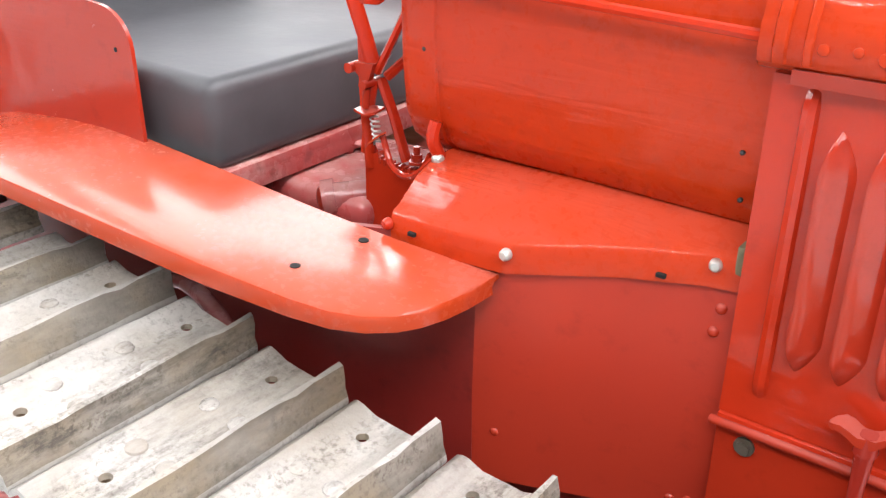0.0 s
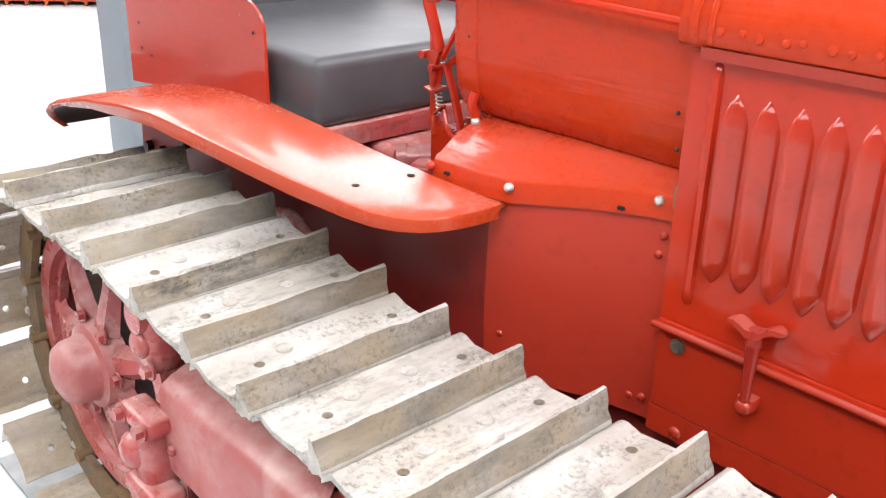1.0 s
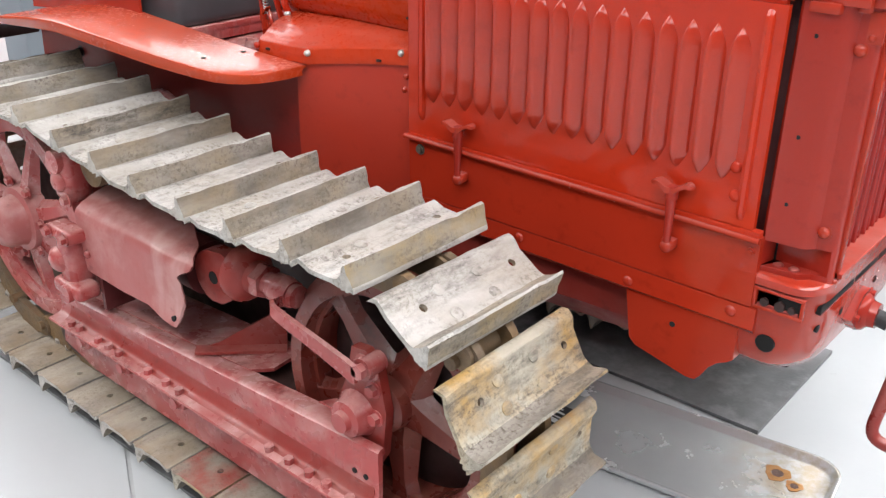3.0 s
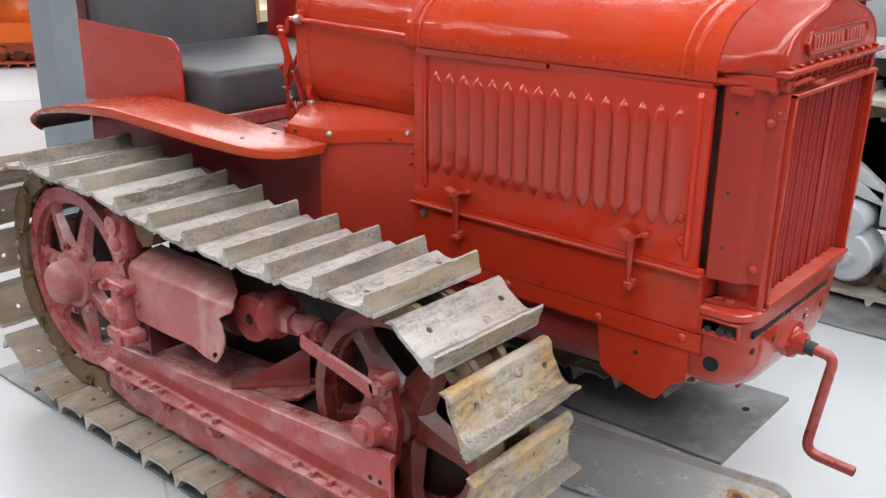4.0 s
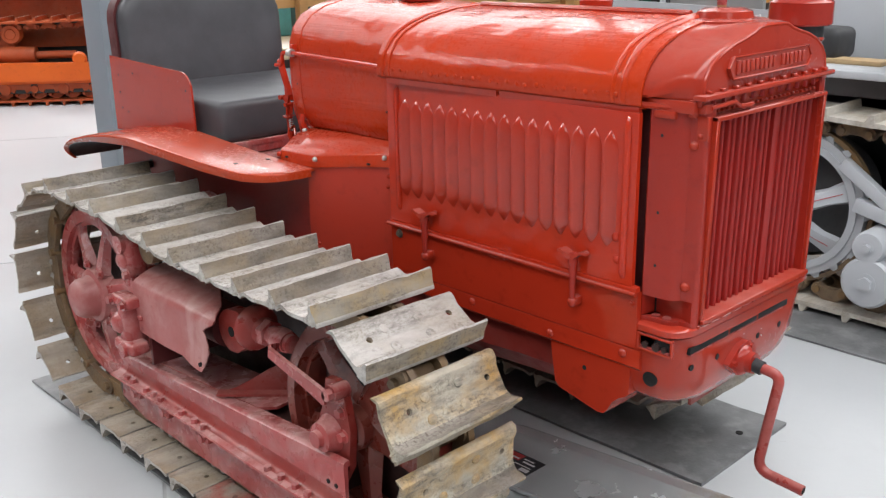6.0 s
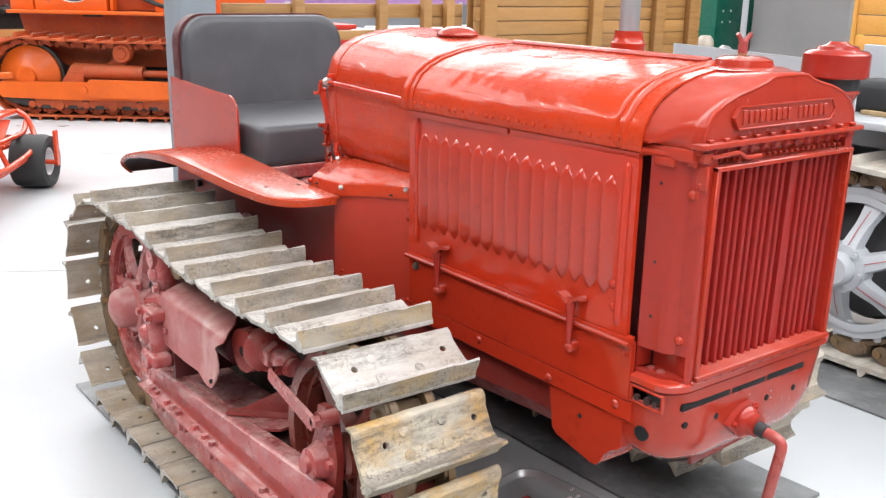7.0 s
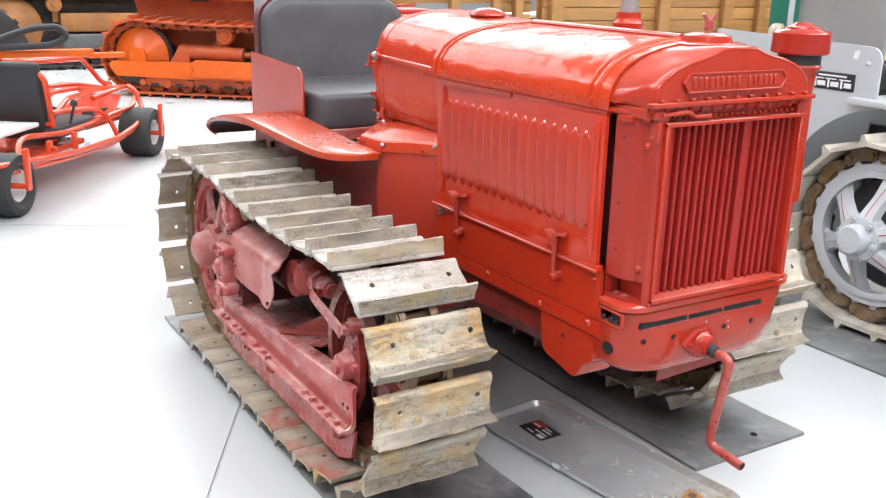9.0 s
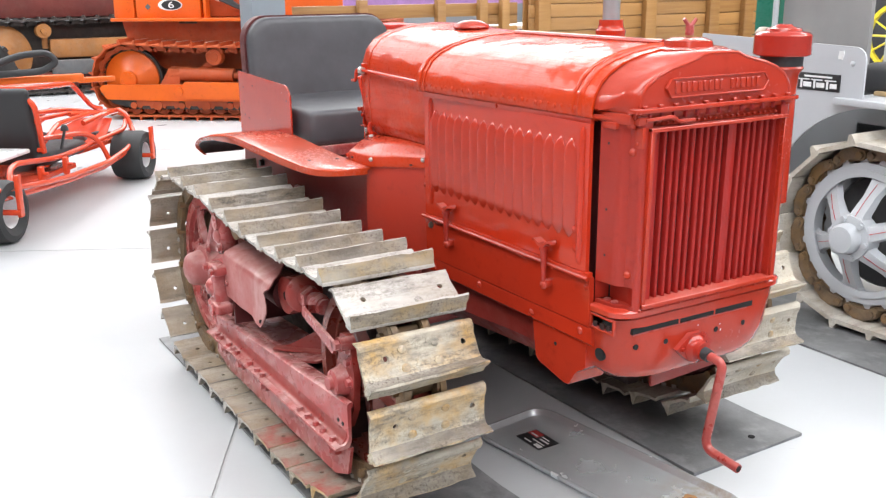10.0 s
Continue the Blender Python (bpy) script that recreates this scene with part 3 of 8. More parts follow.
bm = bmesh.new()
loft(bm, [nose_ring(z, w, f, b, rx, ry) for z, w, f, b, rx, ry in (
    (0.518, 0.16, -0.075, -0.15, 0.03, 0.06), (0.520, 0.21, -0.050, -0.16, 0.05, 0.09), (0.530, 0.250, -0.031, -0.18, 0.070, 0.12), (0.554, 0.279, -0.020, -0.18, 0.075, 0.13),
    (0.595, 0.293, -0.014, -0.18, 0.072, 0.12), (0.64, 0.298, -0.012, -0.18, 0.070, 0.11), (0.680, 0.301, -0.012, -0.18, 0.062, 0.09), (0.704, 0.301, -0.012, -0.18, 0.058, 0.08), (0.710, 0.295, -0.018, -0.18, 0.058, 0.08))])
nose = part("front_casting", bm, RED_DULL, TRACTOR)
# pocket in the side of the casting, a black block for its shade, with nuts behind its lip
bm = bmesh.new()
cuboid(bm, (-0.070, -0.2990, 0.689), (0.078, 0.004, 0.030), 0.001)
part("pocket", bm, VOID, nose)
for c, s_ in (((-0.070, -0.3025, 0.671), (0.092, 0.009, 0.007)), ((-0.070, -0.3025, 0.7065), (0.092, 0.009, 0.006)), ((-0.1125, -0.3025, 0.689), (0.007, 0.009, 0.042)), ((-0.0275, -0.3015, 0.689), (0.007, 0.009, 0.042))):
    bm = bmesh.new()
    cuboid(bm, c, s_, 0.002)
    part("pocket_lip", bm, RED_DULL, nose)
for x, r in ((-0.094, 0.008), (-0.066, 0.010), (-0.045, 0.007)):
    bm = bmesh.new()
    bolt(bm, (x, -0.300, 0.684), (0, -1, 0), r, 0.005, False)
    part("pocket_nut", bm, GREASE_SHADE, nose)
bm = bmesh.new()
cuboid(bm, (-0.070, -0.302, 0.677), (0.074, 0.006, 0.006), 0.0015)
part("pocket_sill", bm, RUBBED_RED, nose)
for ya, yb, h in ((-0.252, -0.092, 0.017), (-0.089, 0.036, 0.015), (0.039, 0.185, 0.018)):
    bm = bmesh.new()
    cuboid(bm, (-0.018, (ya + yb) / 2, 0.673), (0.0135, yb - ya, h), 0.003)
    part("slot", bm, VOID, nose)
bm = bmesh.new()
cuboid(bm, (-0.018, -0.045, 0.6650), (0.0145, 0.41, 0.004), 0.001)
part("slot_lip", bm, RUBBED_RED, nose)
for y, z, x in ((-0.232, 0.628, -0.0235), (-0.135, 0.626, -0.018), (0.048, 0.623, -0.018), (0.152, 0.622, -0.018)):
    bm = bmesh.new()
    rod(bm, (x - 0.01, y, z), (x + 0.0066, y, z), 0.0075, 12)
    part("bolt_hole", bm, VOID, nose)
for y, z in ((0.062, 0.636), (0.066, 0.618), (-0.02, 0.648)):
    bm = bmesh.new()
    dome(bm, (-0.0125, y, z), (1, 0, 0), 0.0018, 0.001, 8)
    part("paint_chip", bm, WHITE_PRINT, nose)
bm = bmesh.new()
lathe(bm, [(0.0, 0.0015), (0.0175, 0.0015), (0.0175, -0.012), (0.0, -0.012)], Matrix.Translation((-0.084, -0.2945, 0.600)) @ Matrix.Rotation(math.pi / 2 + 0.06, 4, "X"), 20)
part("bolt_hole", bm, VOID, nose)
# dark skid plate hanging under the casting
bm = bmesh.new()
prism(bm, [(-0.10, 0.53), (0.15, 0.53), (0.14, 0.475), (-0.10, 0.462)], "x", -0.10, -0.092, 0.002)
part("skid_plate", bm, SUMP_RED, nose)
bm = bmesh.new()
loft(bm, [nose_ring(z, w, f, -0.14, 0.05, 0.07) for z, w, f in ((0.710, 0.299, -0.008), (0.714, 0.306, -0.002), (0.727, 0.306, -0.002), (0.732, 0.300, -0.006))])
part("casting_ledge", bm, RED_DARK, nose)
for x, y, r in [(-0.004, -0.24 + i * 0.046, 0.0055) for i in range(11)] + [(-0.10, -0.275, 0.008), (-0.06, -0.275, 0.008)]:
    bm = bmesh.new()
    dome(bm, (x, y, 0.730), (0, 0, 1), r, 0.005, 8)
    part("ledge_rivet", bm, RED_DULL, nose)

# radiator sides and top tank
for s in (-1, 1):
    bm = bmesh.new()
    plan = [(-0.124, 0.262), (-0.124, 0.284), (-0.118, 0.289), (-0.110, 0.286), (-0.072, 0.282), (-0.056, 0.281), (-0.046, 0.274), (-0.038, 0.264), (-0.012, 0.260), (-0.007, 0.256), (-0.005, 0.248), (-0.006, 0.225), (-0.08, 0.22)]
    prism(bm, [(x, s * y) for x, y in plan], "z", 0.790, 1.212)
    prism(bm, [(x, s * (y if x < -0.116 or x > -0.031 else min(y, 0.248))) for x, y in plan], "z", 0.742, 0.790)
    prism(bm, [(x, s * y) for x, y in plan], "z", 0.73, 0.742)
    cheek = part("radiator_side", bm, RED_DEEP, TRACTOR)
    if s < 0:
        for z in (1.145, 0.98, 0.862):
            bm = bmesh.new()
            rod(bm, (-0.093, -0.27, z), (-0.093, -0.2845, z), 0.0038, 8)
            part("bolt_hole", bm, VOID, cheek)
        for z in (1.129, 0.822):
            bm = bmesh.new()
            rod(bm, (-0.030, -0.255, z), (-0.030, -0.262, z), 0.013, 16)
            dome(bm, (-0.030, -0.262, z), (0, -1, 0), 0.0105, 0.010)
            part("dome_nut", bm, RED_DULL, cheek)
        for x in (-0.094, -0.066):
            bm = bmesh.new()
            dome(bm, (x, -0.268, 0.742), (0, 0, 1), 0.010, 0.005, 10)
            part("shelf_bolt", bm, RUBBED_RED, cheek)
        bm = bmesh.new()
        cuboid(bm, (-0.085, -0.279, 1.19), (0.05, 0.03, 0.018), 0.005)
        part("pad", bm, RED_DULL, cheek)

TANK = [(-0.262, 1.222), (-0.264, 1.25), (-0.257, 1.275), (-0.238, 1.298), (-0.208, 1.316), (-0.165, 1.331), (-0.118, 1.341), (-0.085, 1.350), (-0.06, 1.360), (-0.03, 1.362), (0.0, 1.362)]
bm = bmesh.new()
rings = []
for x, k, up in ((-0.165, 1.115, -0.004), (-0.11, 1.10, -0.002), (-0.05, 1.07, 0.0), (-0.022, 1.05, -0.001), (-0.008, 1.025, -0.003), (-0.001, 0.99, -0.007), (0.0, 0.94, -0.012)):
    share = min(1.0, max(0.0, (-0.02 - x) / 0.12))
    ring = [(x, y * k, max(1.222, z + up)) for y, z in mirrored(TANK)]
    arched = hood_ring(x, 0.99, -0.003)
    rings.append([(x, a[1] + (b[1] - a[1]) * share, max(1.222, a[2] + (b[2] - a[2]) * share)) for a, b in zip(ring, arched)])
loft(bm, rings)
top_tank = part("radiator_top", bm, RED_DULL, TRACTOR)
bm = bmesh.new()
tube(bm, [(-0.004, y * 0.99, max(1.230, z - 0.008)) for y, z in mirrored(TANK)], 0.0052, 8)
part("tank_bead", bm, RED_DULL, top_tank)
# maker's plate: a raised frame with plain blocks in place of its lettering
bm = bmesh.new()
shape = [(-0.186, 1.279), (-0.170, 1.300), (0.150, 1.300), (0.166, 1.279), (0.150, 1.256), (-0.170, 1.256)]
prism(bm, shape, "x", -0.004, 0.006, 0.002)
plate = part("maker_plate", bm, RED_DULL, top_tank, "cast maker's plate with raised lettering, painted over in red")
bm = bmesh.new()
tube(bm, [(0.007, y, z) for y, z in shape], 0.0028, 6, closed=True)
part("plate_border", bm, RED_DULL, plate)
for i in range(16):
    if i == 9:
        continue
    bm = bmesh.new()
    cuboid(bm, (0.007, -0.152 + i * 0.0187, 1.2785), (0.006, 0.0115 if i % 3 else 0.014, 0.026 if i else 0.030), 0.002, seg=1)
    part("raised_block", bm, RED_DULL, plate)
bm = bmesh.new()
cuboid(bm, (0.003, -0.005, 1.229), (0.030, 0.565, 0.011), 0.003)
cuboid(bm, (-0.012, -0.005, 1.2165), (0.03, 0.545, 0.013), 0.002)
cuboid(bm, (-0.030, -0.005, 1.2035), (0.036, 0.53, 0.036), 0.002)
strip = part("tank_flange", bm, RED_DULL, top_tank)
for i in range(11):
    bm = bmesh.new()
    cuboid(bm, (0.004, -0.250 + i * 0.05, 1.238), (0.012, 0.014, 0.008), 0.002, seg=1)
    part("flange_bolt", bm, RED_DULL, strip)
for i in range(13):
    bm = bmesh.new()
    rod(bm, (0.004, -0.235 + i * 0.039, 1.221), (0.004, -0.235 + i * 0.039, 1.207), 0.006, 6)
    part("flange_nut", bm, GRILLE_RED, strip)
bm = bmesh.new()
lathe(bm, [(0.0, -0.01), (0.098, -0.01), (0.098, 0.002), (0.09, 0.004), (0.064, 0.006), (0.06, 0.020), (0.045, 0.026), (0.0, 0.027)], Matrix.Translation((-0.128, 0.012, 1.358)), 32)
part("filler_cap", bm, RED_DULL, top_tank)
bm = bmesh.new()
rod(bm, (-0.155, 0.042, 1.365), (-0.155, 0.042, 1.394), 0.0105, 10)
tap = part("cap_tap", bm, BRASS, top_tank, "brass stem with a red wing nut")
bm = bmesh.new()
rod(bm, (-0.155, 0.042, 1.388), (-0.155, 0.042, 1.414), 0.011, 10)
for s in (-1, 1):
    rod(bm, (-0.155, 0.042, 1.408), (-0.155 + 0.005 * s, 0.042 + 0.017 * s, 1.430), 0.0065, 8, 0.005)
part("wing", bm, DUSTY_RED, tap)

# grille
bm = bmesh.new()
W, ZL, ZH = 0.240, 0.735, 1.188
for c, s in (((-0.022, -W + 0.006, (ZL + ZH) / 2), (0.062, 0.012, ZH - ZL)), ((-0.022, W - 0.006, (ZL + ZH) / 2), (0.062, 0.012, ZH - ZL)),
             ((-0.022, 0, ZH - 0.005), (0.064, 2 * W, 0.010)), ((-0.018, 0, ZL + 0.006), (0.066, 2 * W, 0.012))):
    cuboid(bm, c, s, 0.002, seg=1)
grille = part("grille", bm, RED_DULL, TRACTOR, "red sheet-metal radiator grille with upright slats")
# core near-black, so the shade between the slats is in its colour
bm = bmesh.new()
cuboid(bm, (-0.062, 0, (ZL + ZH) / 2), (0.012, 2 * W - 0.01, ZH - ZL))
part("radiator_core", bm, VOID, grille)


def slat_mesh(name, wide):
    bm = bmesh.new()
    rows = [[(-0.016, y, z), (-0.003, y * 0.85, z), (0.0, y * 0.4, z), (0.0, -y * 0.4, z), (-0.003, -y * 0.85, z), (-0.016, -y, z)]
            for y in (-wide / 2,) for z in (ZL + 0.012, ZH - 0.01)]
    loft(bm, rows)
    return finish(bm, name, [GRILLE_RED], 50)


SLAT, SLAT_WIDE = slat_mesh("slat", 0.0120), slat_mesh("slat_wide", 0.034)
y = -0.203
for i in range(17):
    wide = i in (0, 10)
    y += 0.0125 if wide and i else 0.0
    placed(part("slat", SLAT_WIDE if wide else SLAT, None, grille), Matrix.Translation((-0.016 - 0.002 * (i % 2), y, 0)))
    y += 0.0355 if wide else 0.0243
for i in range(22):
    bm = bmesh.new()
    dome(bm, (-0.012, -0.21 + i * 0.02, 1.196), (0, 0, 1), 0.0045, 0.004, 8)
    part("grille_rivet", bm, RED_DULL, grille)
# throttle linkage across the radiator's corner
bm = bmesh.new()
tube(bm, [(-0.165, -0.298, 1.205), (-0.03, -0.272, 1.205)], 0.007, 8)
rod(bm, (-0.03, -0.272, 1.19), (-0.03, -0.272, 1.222), 0.011, 12)
cuboid(bm, (-0.012, -0.258, 1.206), (0.02, 0.03, 0.02), 0.003)
tube(bm, rounded([(-0.004, -0.25, 1.206), (0.004, -0.17, 1.212), (0.004, -0.15, 1.199), (0.004, -0.10, 1.199)], 0.01, 3), 0.005, 8)
part("throttle_link", bm, RED_DULL, TRACTOR)
bm = bmesh.new()
cuboid(bm, (-0.016, -0.257, 1.165), (0.032, 0.01, 0.05), 0.002)
dome(bm, (-0.016, -0.262, 1.15), (0, -1, 0), 0.006, 0.004)
part("hinge_plate", bm, RED_DULL, TRACTOR)

bm = bmesh.new()
cuboid(bm, (-0.085, -0.262, 1.208), (0.13, 0.05, 0.026), 0.004)
part("tank_skirt", bm, RED_DULL, TRACTOR)

# starting crank
bm = bmesh.new()
dia = [(-0.106, 0.598), (-0.060, 0.634), (-0.024, 0.636), (0.024, 0.600), (-0.018, 0.566), (-0.066, 0.562)]
prism(bm, dia, "x", 0.0, 0.018, 0.004)
lathe(bm, [(0.040, 0.0), (0.036, 0.012), (0.027, 0.02), (0.025, 0.034), (0.0, 0.034)], Matrix.Translation((0.012, -0.037, 0.590)) @ Matrix.Rotation(math.pi / 2, 4, "Y"), 20)
bolt(bm, (0.018, -0.086, 0.597), (1, 0, 0), 0.007)
bolt(bm, (0.018, -0.012, 0.620), (1, 0, 0), 0.008)
crank_boss = part("crank_boss", bm, RED_DEEP, TRACTOR)
bm = bmesh.new()
rod(bm, (0.038, -0.037, 0.587), (0.060, -0.036, 0.583), 0.017, 16)
crank = part("starting_crank", bm, BLACK, TRACTOR, "bent red starting crank with a worn grip")
bm = bmesh.new()
tube(bm, rounded([(0.056, -0.036, 0.584), (0.104, -0.034, 0.578), (0.075, -0.050, 0.334), (0.190, -0.046, 0.322)], 0.035, 6), 0.0125, 12)
part("crank_arm", bm, RUBBED_RED, crank)
bm = bmesh.new()
rod(bm, (0.1885, -0.046, 0.3221), (0.1910, -0.046, 0.3219), 0.0085, 12)
part("crank_bore", bm, VOID, crank)

# the grille leans a little; it, the top tank and the crank boss sit back from the front
placed(grille, Matrix.Translation((-0.009, 0.002, 0.733)) @ Matrix.Rotation(0.016, 4, "Y") @ Matrix.Translation((0, 0, -0.733)))
placed(top_tank, Matrix.Translation((-0.013, 0, 0)))
placed(crank_boss, Matrix.Translation((-0.016, 0, 0)))
placed(crank, Matrix.Translation((-0.010, 0, 0)))

# fuel tank behind the bonnet
BARREL = [(0.0, 0.985), (-0.19, 0.987), (-0.245, 0.997), (-0.275, 1.02), (-0.291, 1.055), (-0.298, 1.12), (-0.300, 1.2), (-0.296, 1.262), (-0.281, 1.306), (-0.25, 1.341), (-0.2, 1.365), (-0.11, 1.385), (0.0, 1.392)]
bm = bmesh.new()
full = BARREL + [(-y, z) for y, z in reversed(BARREL[1:-1])]
rings = []
for x, k in ((-1.396, 0.90), (-1.395, 0.965), (-1.388, 0.99), (-1.376, 1.0), (-1.337, 1.0), (-1.335, 0.991), (-1.328, 0.991), (-1.326, 1.0), (-1.2, 1.0), (-1.0, 1.0), (-0.92, 1.0)):
    crown = min(1.0, 0.875 + 0.22 * (-0.92 - x))
    rings.append([(x, y * k, 1.19 + (z - 1.19) * k * (crown if z > 1.19 else 1.0)) for y, z in full])
loft(bm, rings)
tank = part("fuel_tank", bm, HOOD_RED, TRACTOR)
bm = bmesh.new()
lathe(bm, [(0.0, 0.0), (0.058, 0.0), (0.062, 0.006), (0.058, 0.014), (0.035, 0.026), (0.0, 0.030)], Matrix.Translation((-1.11, -0.02, 1.373)), 28)
part("tank_cap", bm, RED_DULL, tank)
bm = bmesh.new()
tube(bm, [(-1.36, -0.316, 1.232), (-0.93, -0.327, 1.224)], 0.006, 8)
part("control_rod", bm, RED, tank)
bm = bmesh.new()
tube(bm, rounded([(-1.352, -0.317, 1.232), (-1.398, -0.315, 1.230), (-1.404, -0.314, 1.194), (-1.442, -0.309, 1.190)], 0.014, 4), 0.0065, 8)
part("rod_crank", bm, RED, tank)
bm = bmesh.new()
cuboid(bm, (-1.352, -0.300, 1.236), (0.012, 0.034, 0.040), 0.004)
part("rod_bracket", bm, RED, tank)
bm = bmesh.new()
rod(bm, (-1.362, -0.3165, 1.232), (-1.344, -0.3165, 1.232), 0.012, 14)
part("washer", bm, ZINC, tank)
for x, z in ((-1.353, 1.14), (-0.95, 1.10), (-0.945, 1.05)):
    bm = bmesh.new()
    dome(bm, (x, -0.2985, z), (0, -1, 0), 0.0028, 0.0015, 8)
    part("screw", bm, BLACK, tank)
bm = bmesh.new()
tube(bm, rounded([(-1.335, -0.296, 1.052), (-1.338, -0.302, 1.03), (-1.334, -0.288, 1.0)], 0.02, 4), 0.0085, 8)
part("tank_strap_end", bm, RED, tank)

# cowl box under the tank
COWL = [(-1.345, -0.36, 0.958, -0.285, 1.0), (-1.335, -0.384, 0.962, -0.283, 1.006), (-1.25, -0.386, 0.964, -0.28, 1.008), (-1.17, -0.380, 0.966, -0.275, 1.012),
        (-1.05, -0.326, 0.978, -0.255, 1.018), (-0.965, -0.303, 0.986, -0.24, 1.021), (-0.925, -0.300, 0.989, -0.238, 1.022)]
bm = bmesh.new()
rings = []
for x, yo, zo, yi, zi in COWL:
    rings.append([(x, yi + 0.04, zi + 0.002), (x, yi, zi), (x, (yo + yi) / 2, (zo + zi) / 2 + 0.008), (x, yo + 0.014, zo + 0.004), (x, yo + 0.004, zo), (x, yo - 0.001, zo - 0.008),
                  (x, yo - 0.003, zo - 0.038), (x, yo + 0.006, zo - 0.040), (x, yo + 0.02, zo - 0.03), (x, yi + 0.04, zi - 0.05)])
loft(bm, rings)
cowl = part("cowl_box", bm, HOOD_RED, TRACTOR)
for p, nrm, r in (((-1.169, -0.384, 0.953), (0, -1, 0.05), 0.0075), ((-0.957, -0.305, 0.975), (0.2, -1, 0.05), 0.0075), ((-1.332, -0.296, 1.003), (0, -0.4, 1), 0.0085)):
    bm = bmesh.new()
    dome(bm, p, nrm, r, 0.008, 14)
    part("cap_bolt", bm, ZINC, cowl, "bright zinc bolt")
for x, y, z in ((-1.30, -0.3885, 0.942), (-1.010, -0.3195, 0.952)):
    bm = bmesh.new()
    cuboid(bm, (x, y, z), (0.011, 0.006, 0.005), 0.001)
    part("slot", bm, VOID, cowl)
bm = bmesh.new()
dome(bm, (-1.338, -0.388, 0.945), (-0.3, -1, 0), 0.008, 0.008, 10)
part("rivet", bm, RED, cowl)

bm = bmesh.new()
cuboid(bm, (-0.930, -0.292, 0.985), (0.016, 0.022, 0.034), 0.003)
part("corner_packing", bm, plain("old_packing", (0.16, 0.14, 0.08), 0.8), cowl)
# black block added as the dark gap under the tank
bm = bmesh.new()
cuboid(bm, (-1.08, -0.225, 1.008), (0.30, 0.06, 0.03), 0.004)
part("tank_bed", bm, VOID, cowl)

# transmission side plate
PLATE = [(-0.918, -0.297), (-0.925, -0.298), (-0.96, -0.301), (-1.03, -0.317), (-1.11, -0.350), (-1.17, -0.373), (-1.21, -0.380), (-1.45, -0.39), (-1.75, -0.40), (-2.12, -0.405)]
sheets = []
# the rear run is maroon to paint in the shade under the fender
for name, run, skin in (("side_plate", PLATE[:7], PLATE_RED), ("rear_side_plate", PLATE[6:] + [(-2.33, -0.405)], SHADE_MAROON)):
    bm = bmesh.new()
    rings = []
    for x, y in run:
        low, high = (0.625, 0.958) if skin is PLATE_RED else (0.56, 0.958 if x > -1.35 else 0.915 if x > -2.2 else 0.86)
        rings.append([(x, y + 0.002, low), (x, y - 0.003, 0.75), (x, y, high - 0.02), (x, y + 0.004, high), (x, y + 0.014, high), (x, y + 0.014, low)])
    loft(bm, rings)
    sheets.append(part(name, bm, skin, TRACTOR))
plate = sheets[0]
for x, z in ((-2.286, 0.755), (-2.222, 0.757), (-2.115, 0.800)):
    bm = bmesh.new()
    bolt(bm, (x, -0.405, z), (0, -1, 0), 0.013, 0.016)
    part("plate_bolt", bm, GREASE_SHADE, sheets[1])
for x, z in ((-0.95, 0.66), (-0.972, 0.655), (-0.945, 0.925), (-0.95, 0.895), (-1.32, 0.80), (-1.18, 0.70)):
    y = min(((abs(px - x), py) for px, py in PLATE))[1]
    bm = bmesh.new()
    dome(bm, (x, y - 0.001, z), (0.2, -1, 0), 0.0065, 0.005, 10)
    part("rivet", bm, RED_DULL, plate)
bm = bmesh.new()
cuboid(bm, (-1.53, 0.0, 0.60), (1.0, 0.60, 0.46), 0.03)
part("gearbox", bm, SUMP_RED, TRACTOR)
bm = bmesh.new()
lathe(bm, [(0.0, 0.0), (0.30, 0.0), (0.32, 0.02), (0.32, 0.24), (0.28, 0.28), (0.0, 0.28)], Matrix.Translation((-1.93, 0.37, 0.437)) @ Matrix.Rotation(math.pi / 2, 4, "X"), 32)
part("final_drive", bm, GREASE_SHADE, TRACTOR)

# fenders
FENDER = [(-2.346, 0.405, 0.590, 0.828), (-2.342, 0.403, 0.606, 0.842), (-2.333, 0.402, 0.620, 0.857), (-2.315, 0.402, 0.630, 0.874), (-2.28, 0.401, 0.635, 0.892), (-2.23, 0.40, 0.637, 0.910), (-2.10, 0.40, 0.632, 0.939), (-1.95, 0.40, 0.625, 0.957), (-1.85, 0.40, 0.618, 0.962), (-1.79, 0.40, 0.615, 0.960),
          (-1.6, 0.40, 0.604, 0.949), (-1.45, 0.40, 0.594, 0.940), (-1.32, 0.395, 0.580, 0.932), (-1.27, 0.390, 0.570, 0.929), (-1.235, 0.388, 0.553, 0.927), (-1.21, 0.385, 0.530, 0.9255), (-1.195, 0.382, 0.505, 0.925), (-1.186, 0.380, 0.475, 0.9245), (-1.181, 0.380, 0.44, 0.924), (-1.179, 0.380, 0.40, 0.924)]
